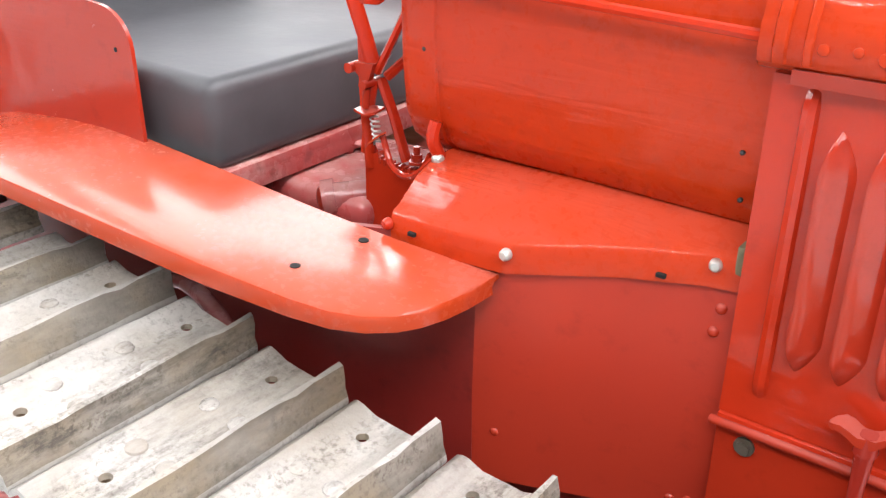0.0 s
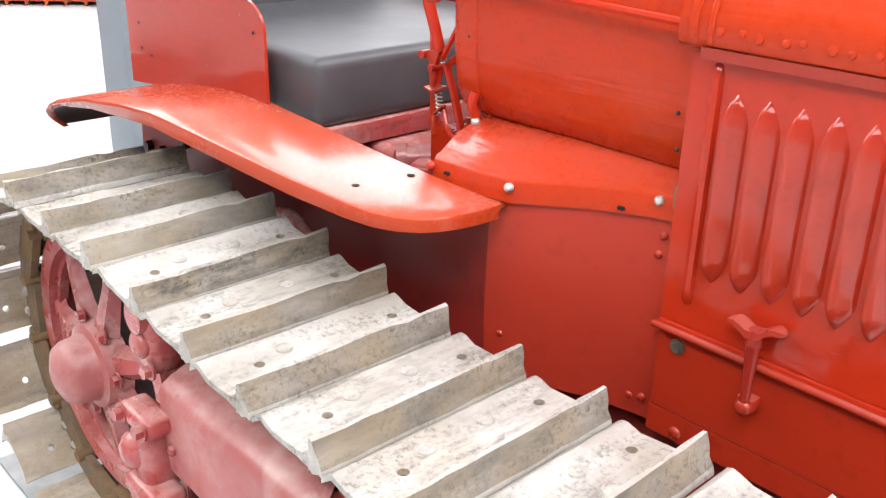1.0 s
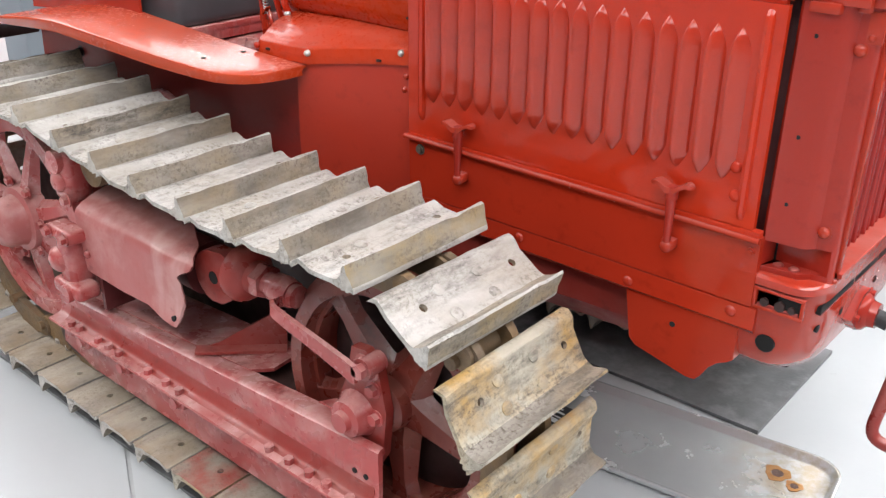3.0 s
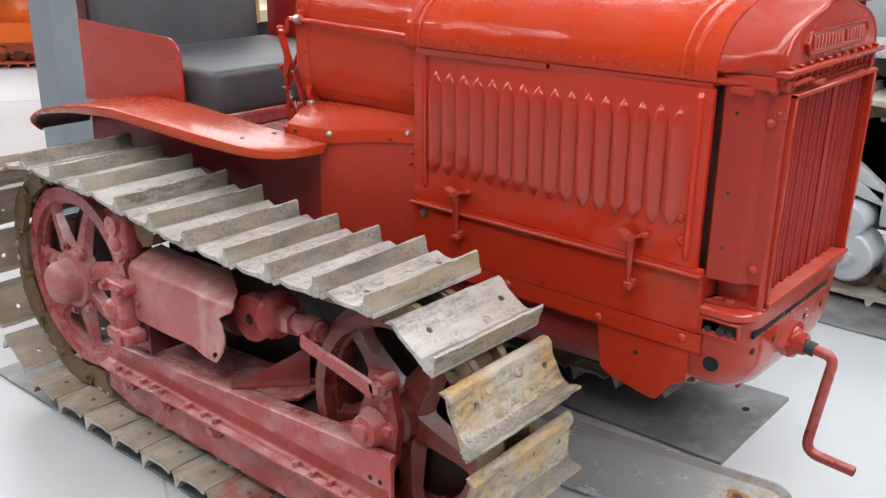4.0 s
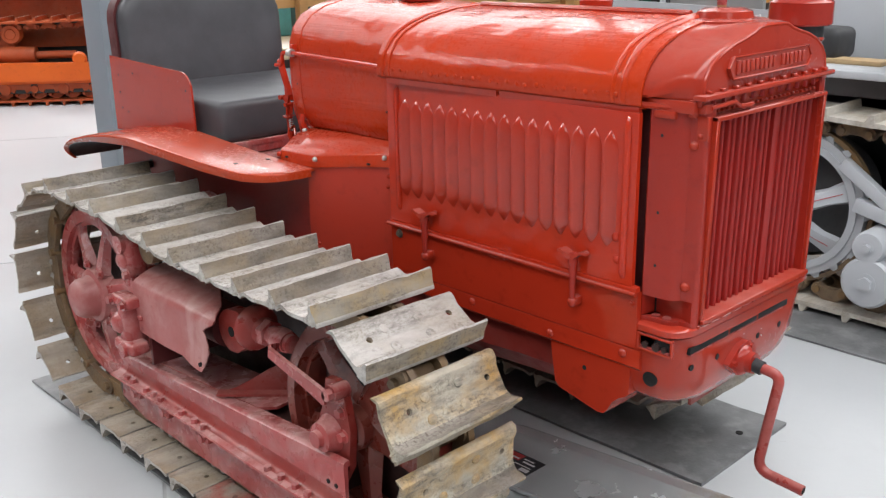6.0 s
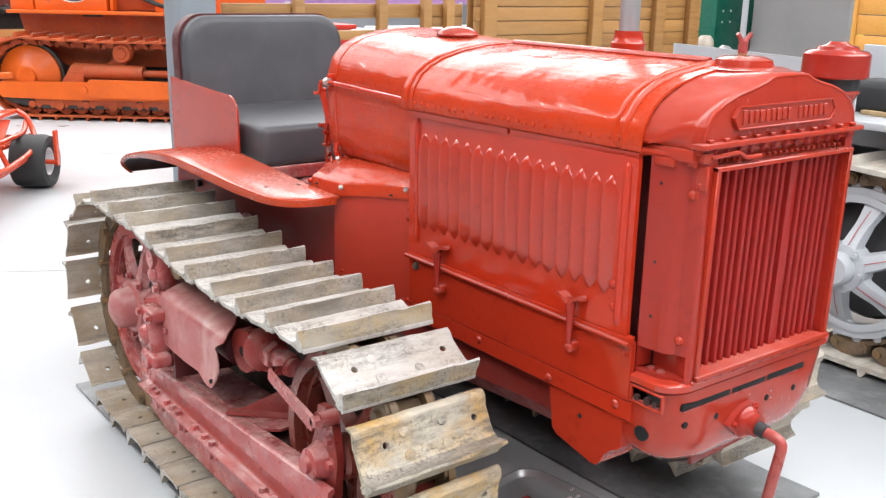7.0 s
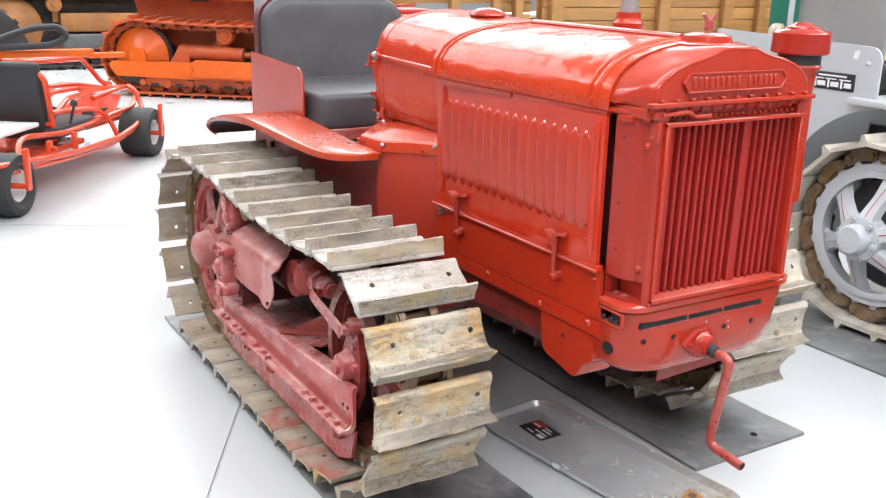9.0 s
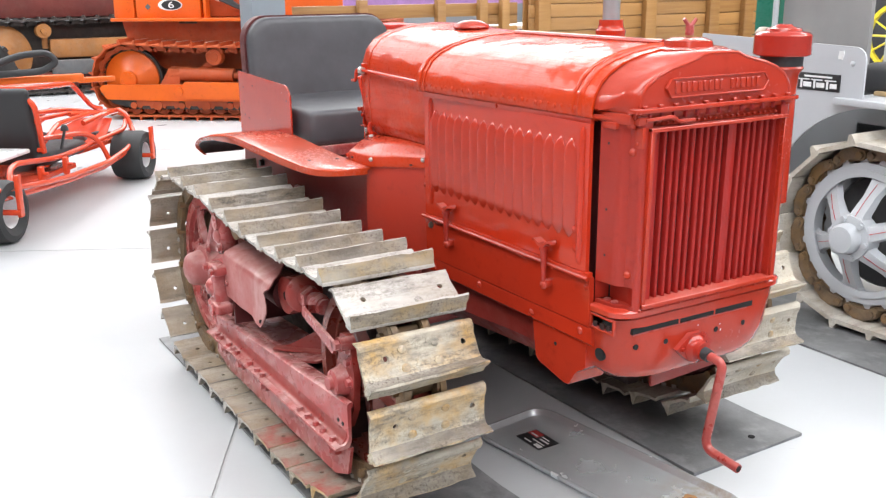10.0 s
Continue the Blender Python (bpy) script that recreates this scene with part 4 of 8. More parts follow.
for s in (-1, 1):
    bm = bmesh.new()
    rings = []
    for x, yi, yo, z in FENDER:
        tuck = 0.010 * max(0.0, min(1.0, (-1.80 - x) / 0.35))
        lip = 0.030 - 0.018 * max(0.0, min(1.0, (-2.0 - x) / 0.3)) - 0.008 * max(0.0, min(1.0, (x + 1.4) / 0.2))
        rings.append([(x, s * yi, z - 0.006), (x, s * yi, z), (x, s * (yi + (yo - yi) * 0.5), z + 0.001), (x, s * (yo - 0.007), z), (x, s * (yo - 0.002), z - 0.002), (x, s * yo, z - 0.007),
                      (x, s * (yo - 0.004 - tuck), z - lip), (x, s * (yo - 0.009 - tuck), z - lip), (x, s * (yo - 0.006), z - 0.012), (x, s * (yo - 0.012), z - 0.006)])
    loft(bm, rings)
    bmesh.ops.recalc_face_normals(bm, faces=bm.faces)
    # inner downward faces go near-black: the unlit underside is painted in
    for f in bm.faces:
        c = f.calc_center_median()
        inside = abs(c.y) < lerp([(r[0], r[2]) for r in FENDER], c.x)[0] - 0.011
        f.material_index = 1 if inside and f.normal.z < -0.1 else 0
    fender = part("fender", bm, [FENDER_RED, GREASE_SHADE], TRACTOR)
    for x, y in ((-1.345, 0.425), (-1.36, 0.525)):
        bm = bmesh.new()
        top_z = lerp([(r[0], r[3]) for r in FENDER], x)[0]
        rod(bm, (x, s * y, top_z - 0.002), (x, s * y, top_z + 0.0015), 0.0065, 10)
        part("bolt_hole", bm, VOID, fender)
    bm = bmesh.new()
    loft(bm, [[(x, s * 0.398, z - 0.035), (x, s * 0.398, z - 0.008), (x, s * 0.47, z - 0.008), (x, s * 0.47, z - 0.014), (x, s * 0.406, z - 0.018), (x, s * 0.406, z - 0.035)] for x, z in ((-2.30, 0.885), (-2.10, 0.937))])
    part("fender_bracket", bm, SHADE_MAROON, fender)
    # side shield beside the seat
    bm = bmesh.new()
    out = [(-2.335, 0.90), (-2.335, 1.166)] + [(-1.84 + 0.065 * math.sin(a), 1.090 + 0.058 * math.cos(a)) for a in [math.pi / 2 * i / 6 for i in range(7)]] + [(-1.772, 0.955), (-1.80, 0.945), (-2.0, 0.93)]
    prism(bm, out, "y", s * 0.408, s * 0.414, 0.0015)
    shield = part("seat_shield", bm, RED_DULL, TRACTOR)
    for x, z in ((-1.81, 1.088), (-2.28, 1.10), (-2.28, 1.04), (-2.275, 0.985), (-2.23, 0.975), (-2.17, 1.115)):
        bm = bmesh.new()
        rod(bm, (x, s * 0.412, z), (x, s * 0.4148, z), 0.0036, 10)
        part("bolt_hole", bm, VOID, shield)

# seat
bm = bmesh.new()
cuboid(bm, (-1.965, -0.03, 0.992), (0.61, 0.70, 0.134), 0.024, seg=4)
for v in bm.verts:
    k = max(0.0, 1 - (abs(v.co.x + 1.965) / 0.305) ** 3) * max(0.0, 1 - (abs(v.co.y + 0.03) / 0.35) ** 3)
    if v.co.z > 1.03:
        v.co.z += 0.012 * k
part("seat_cushion", bm, VINYL, TRACTOR, "dark grey vinyl seat cushion", 70)
bm = bmesh.new()
out = []
for cx, cz, a0 in ((0.215, 1.27, 0), (-0.295, 1.27, 90), (-0.295, 1.02, 180), (0.215, 1.02, 270)):
    out += [(cx + 0.105 * math.cos(radians(a0 + 15 * i)), cz + 0.105 * math.sin(radians(a0 + 15 * i))) for i in range(7)]
rings = []
for x, k in ((-2.30, 0.98), (-2.29, 1.0), (-2.245, 1.0), (-2.228, 0.985), (-2.22, 0.95), (-2.215, 0.88), (-2.213, 0.6)):
    rings.append([(x - 0.082 - 0.06 * (z - 1.1), -0.02 + (y + 0.04) * 0.94 * k, 1.15 + (z - 1.145) * 1.02 * k) for y, z in out])
loft(bm, rings)
part("seat_back", bm, VINYL, TRACTOR, "dark grey vinyl backrest", 60)
bm = bmesh.new()
rings = []
for x, k in ((-2.415, 0.98), (-2.415, 1.02), (-2.355, 1.028), (-2.355, 1.01)):
    rings.append([(x - 0.06 * (z - 1.1), -0.02 + (y + 0.04) * 0.94 * k, 1.15 + (z - 1.145) * 1.02 * k) for y, z in out])
loft(bm, rings)
part("seat_shell", bm, DUSTY_RED_SHADE, TRACTOR)
bm = bmesh.new()
cuboid(bm, (-1.94, -0.03, 0.915), (0.57, 0.72, 0.022), 0.003)
cuboid(bm, (-1.665, -0.03, 0.90), (0.02, 0.72, 0.03), 0.003)
part("seat_frame", bm, DUSTY_RED, TRACTOR)
bm = bmesh.new()
cuboid(bm, (-2.03, 0.385, 1.07), (0.60, 0.010, 0.26), 0.004)
part("rear_panel", bm, GRILLE_RED, TRACTOR)
bm = bmesh.new()
tube(bm, [(-1.675, -0.10, 0.898), (-1.62, -0.055, 0.884)], 0.011, 8, flat=0.6)
tube(bm, [(-1.67, -0.1, 0.9), (-1.67, -0.1, 0.86)], 0.013, 10)
part("seat_catch", bm, DUSTY_RED, TRACTOR)

# control levers behind the tank
LY = -0.222
bm = bmesh.new()
arc = [(-1.515, 0.78), (-1.515, 0.950), (-1.509, 0.966), (-1.500, 0.952)] + [(-1.452 + 0.040 * math.cos(a), 0.956 - 0.016 * math.sin(a)) for a in [math.pi * (1 - i / 6) for i in range(7)]] + [(-1.408, 0.962), (-1.402, 0.975), (-1.394, 0.960), (-1.39, 0.78)]
prism(bm, arc, "y", LY - 0.006, LY + 0.006, 0.001)
quadrant = part("lever_quadrant", bm, RED, TRACTOR)
for i in range(9):
    bm = bmesh.new()
    cuboid(bm, (-1.488 + i * 0.009, LY, 0.945 - 0.005 * math.sin(i * 0.39)), (0.005, 0.014, 0.010), 0.001, seg=1)
    part("tooth", bm, RED_DULL, quadrant)
# upright, two long levers, their links
LEVERS = (([(-1.505, LY - 0.004, 0.93), (-1.513, LY - 0.004, 1.02), (-1.516, LY - 0.002, 1.125)], 0.0085, 0.8),
          ([(-1.529, LY - 0.010, 1.190), (-1.524, LY - 0.010, 1.165), (-1.508, LY - 0.006, 1.115), (-1.496, LY - 0.004, 1.075)], 0.0105, 0.6),
          ([(-1.418, LY + 0.03, 1.235), (-1.447, LY + 0.012, 1.165), (-1.492, LY - 0.002, 1.072)], 0.0105, 0.6),
          ([(-1.420, LY + 0.055, 1.140), (-1.450, LY + 0.04, 1.105), (-1.488, LY + 0.012, 1.062)], 0.007, 1.0),
          ([(-1.499, LY - 0.002, 1.060), (-1.508, LY - 0.002, 1.02), (-1.517, LY - 0.002, 0.95)], 0.0075, 0.8),
          ([(-1.495, LY + 0.008, 1.060), (-1.472, LY + 0.008, 1.01), (-1.450, LY + 0.008, 0.948)], 0.009, 0.7))
for pts, r, flat_ in LEVERS:
    bm = bmesh.new()
    tube(bm, pts, r, 8, flat=flat_)
    part("control_lever", bm, RED, TRACTOR)
bm = bmesh.new()
dome(bm, (-1.529, LY - 0.010, 1.188), (-0.15, 0, 1), 0.0125, 0.008, 12)
part("lever_knob", bm, RED, TRACTOR)
bm = bmesh.new()
prism(bm, [(-1.530, 1.082), (-1.486, 1.086), (-1.496, 1.060), (-1.503, 1.056)], "y", LY - 0.018, LY - 0.008, 0.002)
rod(bm, (-1.525, LY - 0.026, 1.076), (-1.525, LY - 0.004, 1.076), 0.0075, 12)
rod(bm, (-1.500, LY - 0.026, 1.056), (-1.500, LY + 0.01, 1.056), 0.0065, 12)
rod(bm, (-1.503, LY - 0.016, 1.022), (-1.500, LY - 0.016, 1.05), 0.005, 10)
loft(bm, [[(-1.518, LY - 0.024, 1.016 + h), (-1.494, LY - 0.030, 1.014 + h), (-1.476, LY - 0.026, 1.020 + h), (-1.478, LY - 0.004, 1.022 + h), (-1.515, LY - 0.002, 1.018 + h)] for h in (0, 0.0035)])
part("lever_clevis", bm, RED_DULL, TRACTOR)
bm = bmesh.new()
tube(bm, [(-1.490 + 0.0058 * math.cos(a) + 0.0002 * a, LY - 0.014 + 0.0058 * math.sin(a), 1.012 - 0.0011 * a) for a in [i * 0.5 for i in range(72)]], 0.0015, 5)
part("return_spring", bm, ZINC, TRACTOR)
bm = bmesh.new()
loft(bm, [[(-1.496, LY - 0.022, 0.970 + h), (-1.470, LY - 0.026, 0.990 + h), (-1.465, LY - 0.018, 0.993 + h), (-1.472, LY - 0.010, 0.988 + h), (-1.492, LY - 0.010, 0.972 + h)] for h in (0, 0.003)])
part("pedal_tab", bm, FENDER_RED, TRACTOR)
bm = bmesh.new()
bolt(bm, (-1.425, LY, 0.955), (0, 0, 1), 0.008, 0.010)
rod(bm, (-1.425, LY, 0.962), (-1.425, LY, 0.978), 0.005, 10)
part("stop_bolt", bm, RED_DULL, TRACTOR)
bm = bmesh.new()
rod(bm, (-1.570, -0.240, 0.870), (-1.48, -0.16, 0.880), 0.022, 16)
rod(bm, (-1.582, -0.250, 0.869), (-1.568, -0.237, 0.872), 0.027, 16)
shaft = part("cross_shaft", bm, DUSTY_RED, TRACTOR)
bm = bmesh.new()
dome(bm, (-1.584, -0.252, 0.869), (-0.5, -0.8, 0), 0.018, 0.006)
part("shaft_end", bm, RED_DULL, shaft)
bm = bmesh.new()
cuboid(bm, (-1.66, -0.12, 0.855), (0.32, 0.26, 0.05), 0.022, seg=3)
part("gearbox_lid", bm, DUSTY_RED, TRACTOR)
bm = bmesh.new()
tube(bm, rounded([(-1.476, LY - 0.012, 0.985), (-1.455, LY - 0.02, 0.945), (-1.40, LY - 0.045, 0.948), (-1.345, LY - 0.062, 0.998)], 0.03, 4), 0.0048, 8)
part("pull_rod", bm, RED, TRACTOR)

# air cleaner and exhaust
bm = bmesh.new()
lathe(bm, [(0.0, 0.097), (0.02, 0.096), (0.026, 0.090), (0.046, 0.085), (0.050, 0.078), (0.070, 0.074), (0.077, 0.067), (0.078, 0.016), (0.074, 0.012), (0.05, 0.012)], Matrix.Translation((-0.143, 0.376, 1.312)), 36)
cleaner = part("air_cleaner", bm, RED_DEEP, TRACTOR)
bm = bmesh.new()
lathe(bm, [(0.05, 0.014), (0.058, 0.014), (0.058, -0.016), (0.05, -0.018)], Matrix.Translation((-0.143, 0.376, 1.312)), 28)
part("gasket", bm, BLACK, cleaner)
bm = bmesh.new()
lathe(bm, [(0.058, -0.016), (0.062, -0.022), (0.056, -0.030), (0.050, -0.040), (0.047, -0.09), (0.047, -0.40), (0.0, -0.40)], Matrix.Translation((-0.143, 0.376, 1.312)), 28)
rod(bm, (-0.143, 0.376, 1.21), (-0.10, 0.30, 1.205), 0.012, 10)
rod(bm, (-0.143, 0.36, 0.95), (-0.143, 0.27, 0.95), 0.03, 12)
part("cleaner_stem", bm, RED_DULL, cleaner)
bm = bmesh.new()
lathe(bm, [(0.0, -0.05), (0.052, -0.05), (0.052, 0.0), (0.044, 0.012), (0.046, 0.03), (0.040, 0.036), (0.037, 0.05), (0.037, 0.062), (0.02, 0.062)], Matrix.Translation((-0.617, 0.166, 1.350)), 24)
stack = part("exhaust_elbow", bm, RED_DULL, TRACTOR)
bm = bmesh.new()
rod(bm, (-0.617, 0.166, 1.40), (-0.617, 0.166, 1.95), 0.026, 20)
part("exhaust_pipe", bm, STEEL, stack, "bare grey steel exhaust pipe")

# tracks: a chain of links with single-grouser shoes round sprocket and idler
IDLER, SPROCKET = Vector((-0.626, 0.435)), Vector((-1.95, 0.437))
R_IDLER, R_SPROCKET, LIFT = 0.283, 0.325, 0.047
N_SHOES = 30
CARRIER = Vector((-1.60, 0.757))


def track_line():
    pts = []
    top_a, top_b = SPROCKET + Vector((0.02, R_SPROCKET)), IDLER + Vector((-0.02, R_IDLER))
    pts += [top_a.lerp(CARRIER, i / 6) for i in range(6)]
    for i in range(25):
        t = i / 24
        p = CARRIER.lerp(top_b, t)
        pts.append(Vector((p.x, p.y - 4 * t * (1 - t) * 0.029)))
    for i in range(1, 30):
        a = math.pi / 2 - math.pi * i / 30
        pts.append(IDLER + R_IDLER * Vector((math.cos(a), math.sin(a))))
    low = SPROCKET.y - R_SPROCKET
    pts += [IDLER + Vector((0.0, -R_IDLER)), Vector((-0.78, low + 0.008)), Vector((-0.9, low)), Vector((-1.2, low)), Vector((-1.6, low)), Vector((-1.9, low))]
    for i in range(1, 30):
        a = -math.pi / 2 - math.pi * i / 30
        pts.append(SPROCKET + R_SPROCKET * Vector((math.cos(a), math.sin(a))))
    return pts


def along(line, n, shift):
    """n even stations on a closed line: place and direction."""
    seg = [(a, b, (b - a).length) for a, b in zip(line, line[1:] + line[:1])]
    total = sum(s[2] for s in seg)
    out = []
    for k in range(n):
        d = ((k + shift) / n % 1.0) * total
        for a, b, l in seg:
            if d <= l:
                out.append((a.lerp(b, d / l), (b - a).normalized()))
                break
            d -= l
    return out, total / n


TRACK = track_line()
stations, PITCH = along(TRACK, 400, 0.0)
# start so that one shoe sits where the idler carries it at 29 degrees
want = IDLER + R_IDLER * Vector((math.cos(radians(29.0)), math.sin(radians(29.0))))
best = min(range(400), key=lambda k: (stations[k][0] - want).length)
PHASE = best / 400 * N_SHOES
stations, PITCH = along(TRACK, N_SHOES, PHASE)


def shoe_mesh(name, seed):
    """A plate 345 mm wide with a rolled rear edge, two clear holes and one grouser; x runs along the track, y across, z outwards."""
    rnd = random.Random(seed)
    bm = bmesh.new()
    half, t = 0.1725, 0.009
    ys = [-half, -0.127, -0.10, -0.073, -0.03, 0.03, 0.073, 0.10, 0.127, half]
    xs_z = [(-0.070, -0.008), (-0.065, 0.002), (-0.056, 0.0075), (-0.047, 0.006), (-0.028, 0.0), (0.002, 0.0), (0.026, 0.001), (0.038, 0.005), (0.048, 0.016), (0.053, 0.031), (0.056, 0.038), (0.062, 0.0375), (0.065, 0.025), (0.070, 0.011), (0.076, 0.001), (0.077, -0.007)]
    holes = {(4, 1), (4, 7)}
    wob = {(i, j): (rnd.uniform(-1, 1) * 0.0014, rnd.uniform(-1, 1) * (0.0024 if 9 <= i <= 12 else 0.0012)) for i in range(len(xs_z)) for j in range(len(ys))}

    def at(i, j, side):
        x, z = xs_z[i]
        y = ys[j]
        if j in (0, len(ys) - 1):
            flare = 0.004 if 9 <= i <= 12 else (-0.003 if i < 2 else 0.0)
            y += math.copysign(flare, y)
        a, b = wob[i, j]
        drop = 0.0 if side else -t
        if not side and i >= 7:
            drop = -t - max(0.0, z)
            drop = max(drop, -0.045)
        if i in (0, len(xs_z) - 1):
            drop *= 0.4
        return Vector((x + a * (1 if side else 0.3), y, z + b + drop))

    grid = {(i, j, s): bm.verts.new(at(i, j, s)) for i in range(len(xs_z)) for j in range(len(ys)) for s in (0, 1)}
    for s in (0, 1):
        for i in range(len(xs_z) - 1):
            for j in range(len(ys) - 1):
                q = [grid[i, j, s], grid[i + 1, j, s], grid[i + 1, j + 1, s], grid[i, j + 1, s]]
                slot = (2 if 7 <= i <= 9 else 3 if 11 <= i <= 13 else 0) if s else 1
                if (i, j) in holes or (i, j - 1) in holes:
                    continue
                bm.faces.new(q).material_index = slot
    # cells with holes: two cells across make one opening
    for i, j in holes:
        rims = []
        for s in (0, 1):
            frame_pts = [grid[i, j, s], grid[i + 1, j, s], grid[i + 1, j + 1, s], grid[i + 1, j + 2, s], grid[i, j + 2, s], grid[i, j + 1, s]]
            c = sum((v.co for v in frame_pts), Vector()) / 6
            ways = []
            for k, v in enumerate(frame_pts):
                flat_a, flat_b = (v.co - c).xy.normalized(), (frame_pts[(k + 1) % 6].co - c).xy.normalized()
                ways += [flat_a, (flat_a + flat_b).normalized()]
            rim = [bm.verts.new(c + Vector((w.x, w.y, 0)) * 0.0078) for w in ways]
            for k in range(6):
                bm.faces.new((frame_pts[k], frame_pts[(k + 1) % 6], rim[(2 * k + 2) % 12], rim[2 * k + 1], rim[2 * k])).material_index = 0 if s else 1
            rims.append(rim)
        for k in range(12):
            bm.faces.new((rims[0][k], rims[0][(k + 1) % 12], rims[1][(k + 1) % 12], rims[1][k])).material_index = 1
    n, m = len(xs_z) - 1, len(ys) - 1
    for i in range(n):
        for j in (0, m):
            bm.faces.new((grid[i, j, 0], grid[i + 1, j, 0], grid[i + 1, j, 1], grid[i, j, 1]))
    for j in range(m):
        for i in (0, n):
            bm.faces.new((grid[i, j, 0], grid[i, j + 1, 0], grid[i, j + 1, 1], grid[i, j, 1]))
    return bm


def shoe_bolt(skin):
    """A flat-headed bolt right through a shoe, with its nut."""
    bm = bmesh.new()
    lathe(bm, [(0.0, 0.0045), (0.008, 0.0038), (0.0125, 0.0020), (0.0135, -0.001), (0.006, -0.001), (0.006, -0.010), (0.0115, -0.010), (0.0115, -0.021), (0.006, -0.022), (0.0, -0.022)], Matrix.Identity(4), 12)
    return finish(bm, "shoe_bolt", [skin], 40)


BOLT_PALE, BOLT_OCHRE = shoe_bolt(SHOE_PALE), shoe_bolt(SHOE_OCHRE)


def shoe_variants():
    out = {}
    for key, skin in (("pale", SHOE_PALE), ("ochre", SHOE_OCHRE), ("beige", SHOE_BEIGE), ("splashed", SHOE_OCHRE), ("turn", SHOE_PALE)):
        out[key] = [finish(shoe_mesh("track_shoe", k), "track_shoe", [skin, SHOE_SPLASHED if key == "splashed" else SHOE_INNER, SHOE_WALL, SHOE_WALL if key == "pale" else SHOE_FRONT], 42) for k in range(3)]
    return out


SHOES = shoe_variants()
MID = 0.678


def chain_pieces():
    """One side plate and one bush of the chain, along x with z outwards."""
    bm = bmesh.new()
    shape = []
    for cx, a0 in ((PITCH / 2, -90), (-PITCH / 2, 90)):
        shape += [(cx + 0.025 * math.cos(radians(a0 + 36 * i)), 0.025 * math.sin(radians(a0 + 36 * i))) for i in range(6)]
    shape[5:7] = [(PITCH / 2, 0.025), (0.045, 0.030), (0.043, 0.037), (-0.043, 0.037), (-0.045, 0.030), (-PITCH / 2, 0.025)]
    prism(bm, shape, "y", -0.009, 0.009, 0.002)
    plate_ = finish(bm, "track_link", [CHAIN], 40)
    bm = bmesh.new()
    lathe(bm, [(0.0, -0.075), (0.013, -0.075), (0.013, -0.040), (0.021, -0.040), (0.021, 0.040), (0.013, 0.040), (0.013, 0.075), (0.0, 0.075)], Matrix.Rotation(math.pi / 2, 4, "X"), 14)
    return plate_, finish(bm, "track_pin", [CHAIN], 40)


LINK, PIN = chain_pieces()


def spoke_list(c, r_rim, rim_t, r_hub, spokes, y_out, depth, taper=1.0, start=0.0, s=-1, dish=0.03):
    """A cast wheel in the xz plane: its rim, and flared spokes; y_out is its outer face."""
    bm = bmesh.new()
    m = Matrix.Translation((c.x, s * (y_out - depth / 2), c.y)) @ Matrix.Rotation(math.pi / 2, 4, "X")
    ring_plate(bm, circle(r_rim, 48), circle(r_rim - rim_t, 48), m, depth)
    ring_plate(bm, circle(r_rim - rim_t * 0.6, 48), circle(r_rim - rim_t * 1.35, 48), m, depth * 0.35)
    spokes_made = []
    for k in range(spokes):
        a = start + 2 * math.pi * k / spokes
        u, v = Vector((math.cos(a), math.sin(a))), Vector((-math.sin(a), math.cos(a)))
        rows = []
        for d, w, t, out in ((r_hub * 0.5, 0.052 * taper, 0.030, dish), (r_hub * 1.15, 0.036 * taper, 0.026, dish * 0.8), ((r_hub + r_rim) * 0.55, 0.024 * taper, 0.020, dish * 0.4),
                             (r_rim - rim_t * 1.2, 0.030 * taper, 0.020, 0.0), (r_rim - rim_t * 0.5, 0.062 * taper, 0.022, 0.0)):
            ring = []
            for wy, ty in ((-w, -t / 2), (-w * 0.5, t / 2), (w * 0.5, t / 2), (w, -t / 2)):
                p = c + u * d + v * wy
                ring.append((p.x, s * (y_out - depth * 0.4 + out + ty), p.y))
            rows.append(ring)
        sp = bmesh.new()
        loft(sp, rows)
        spokes_made.append(sp)
    return bm, spokes_made


def frame_top(x):
    return 0.393 + 0.063 * (x + 0.574)


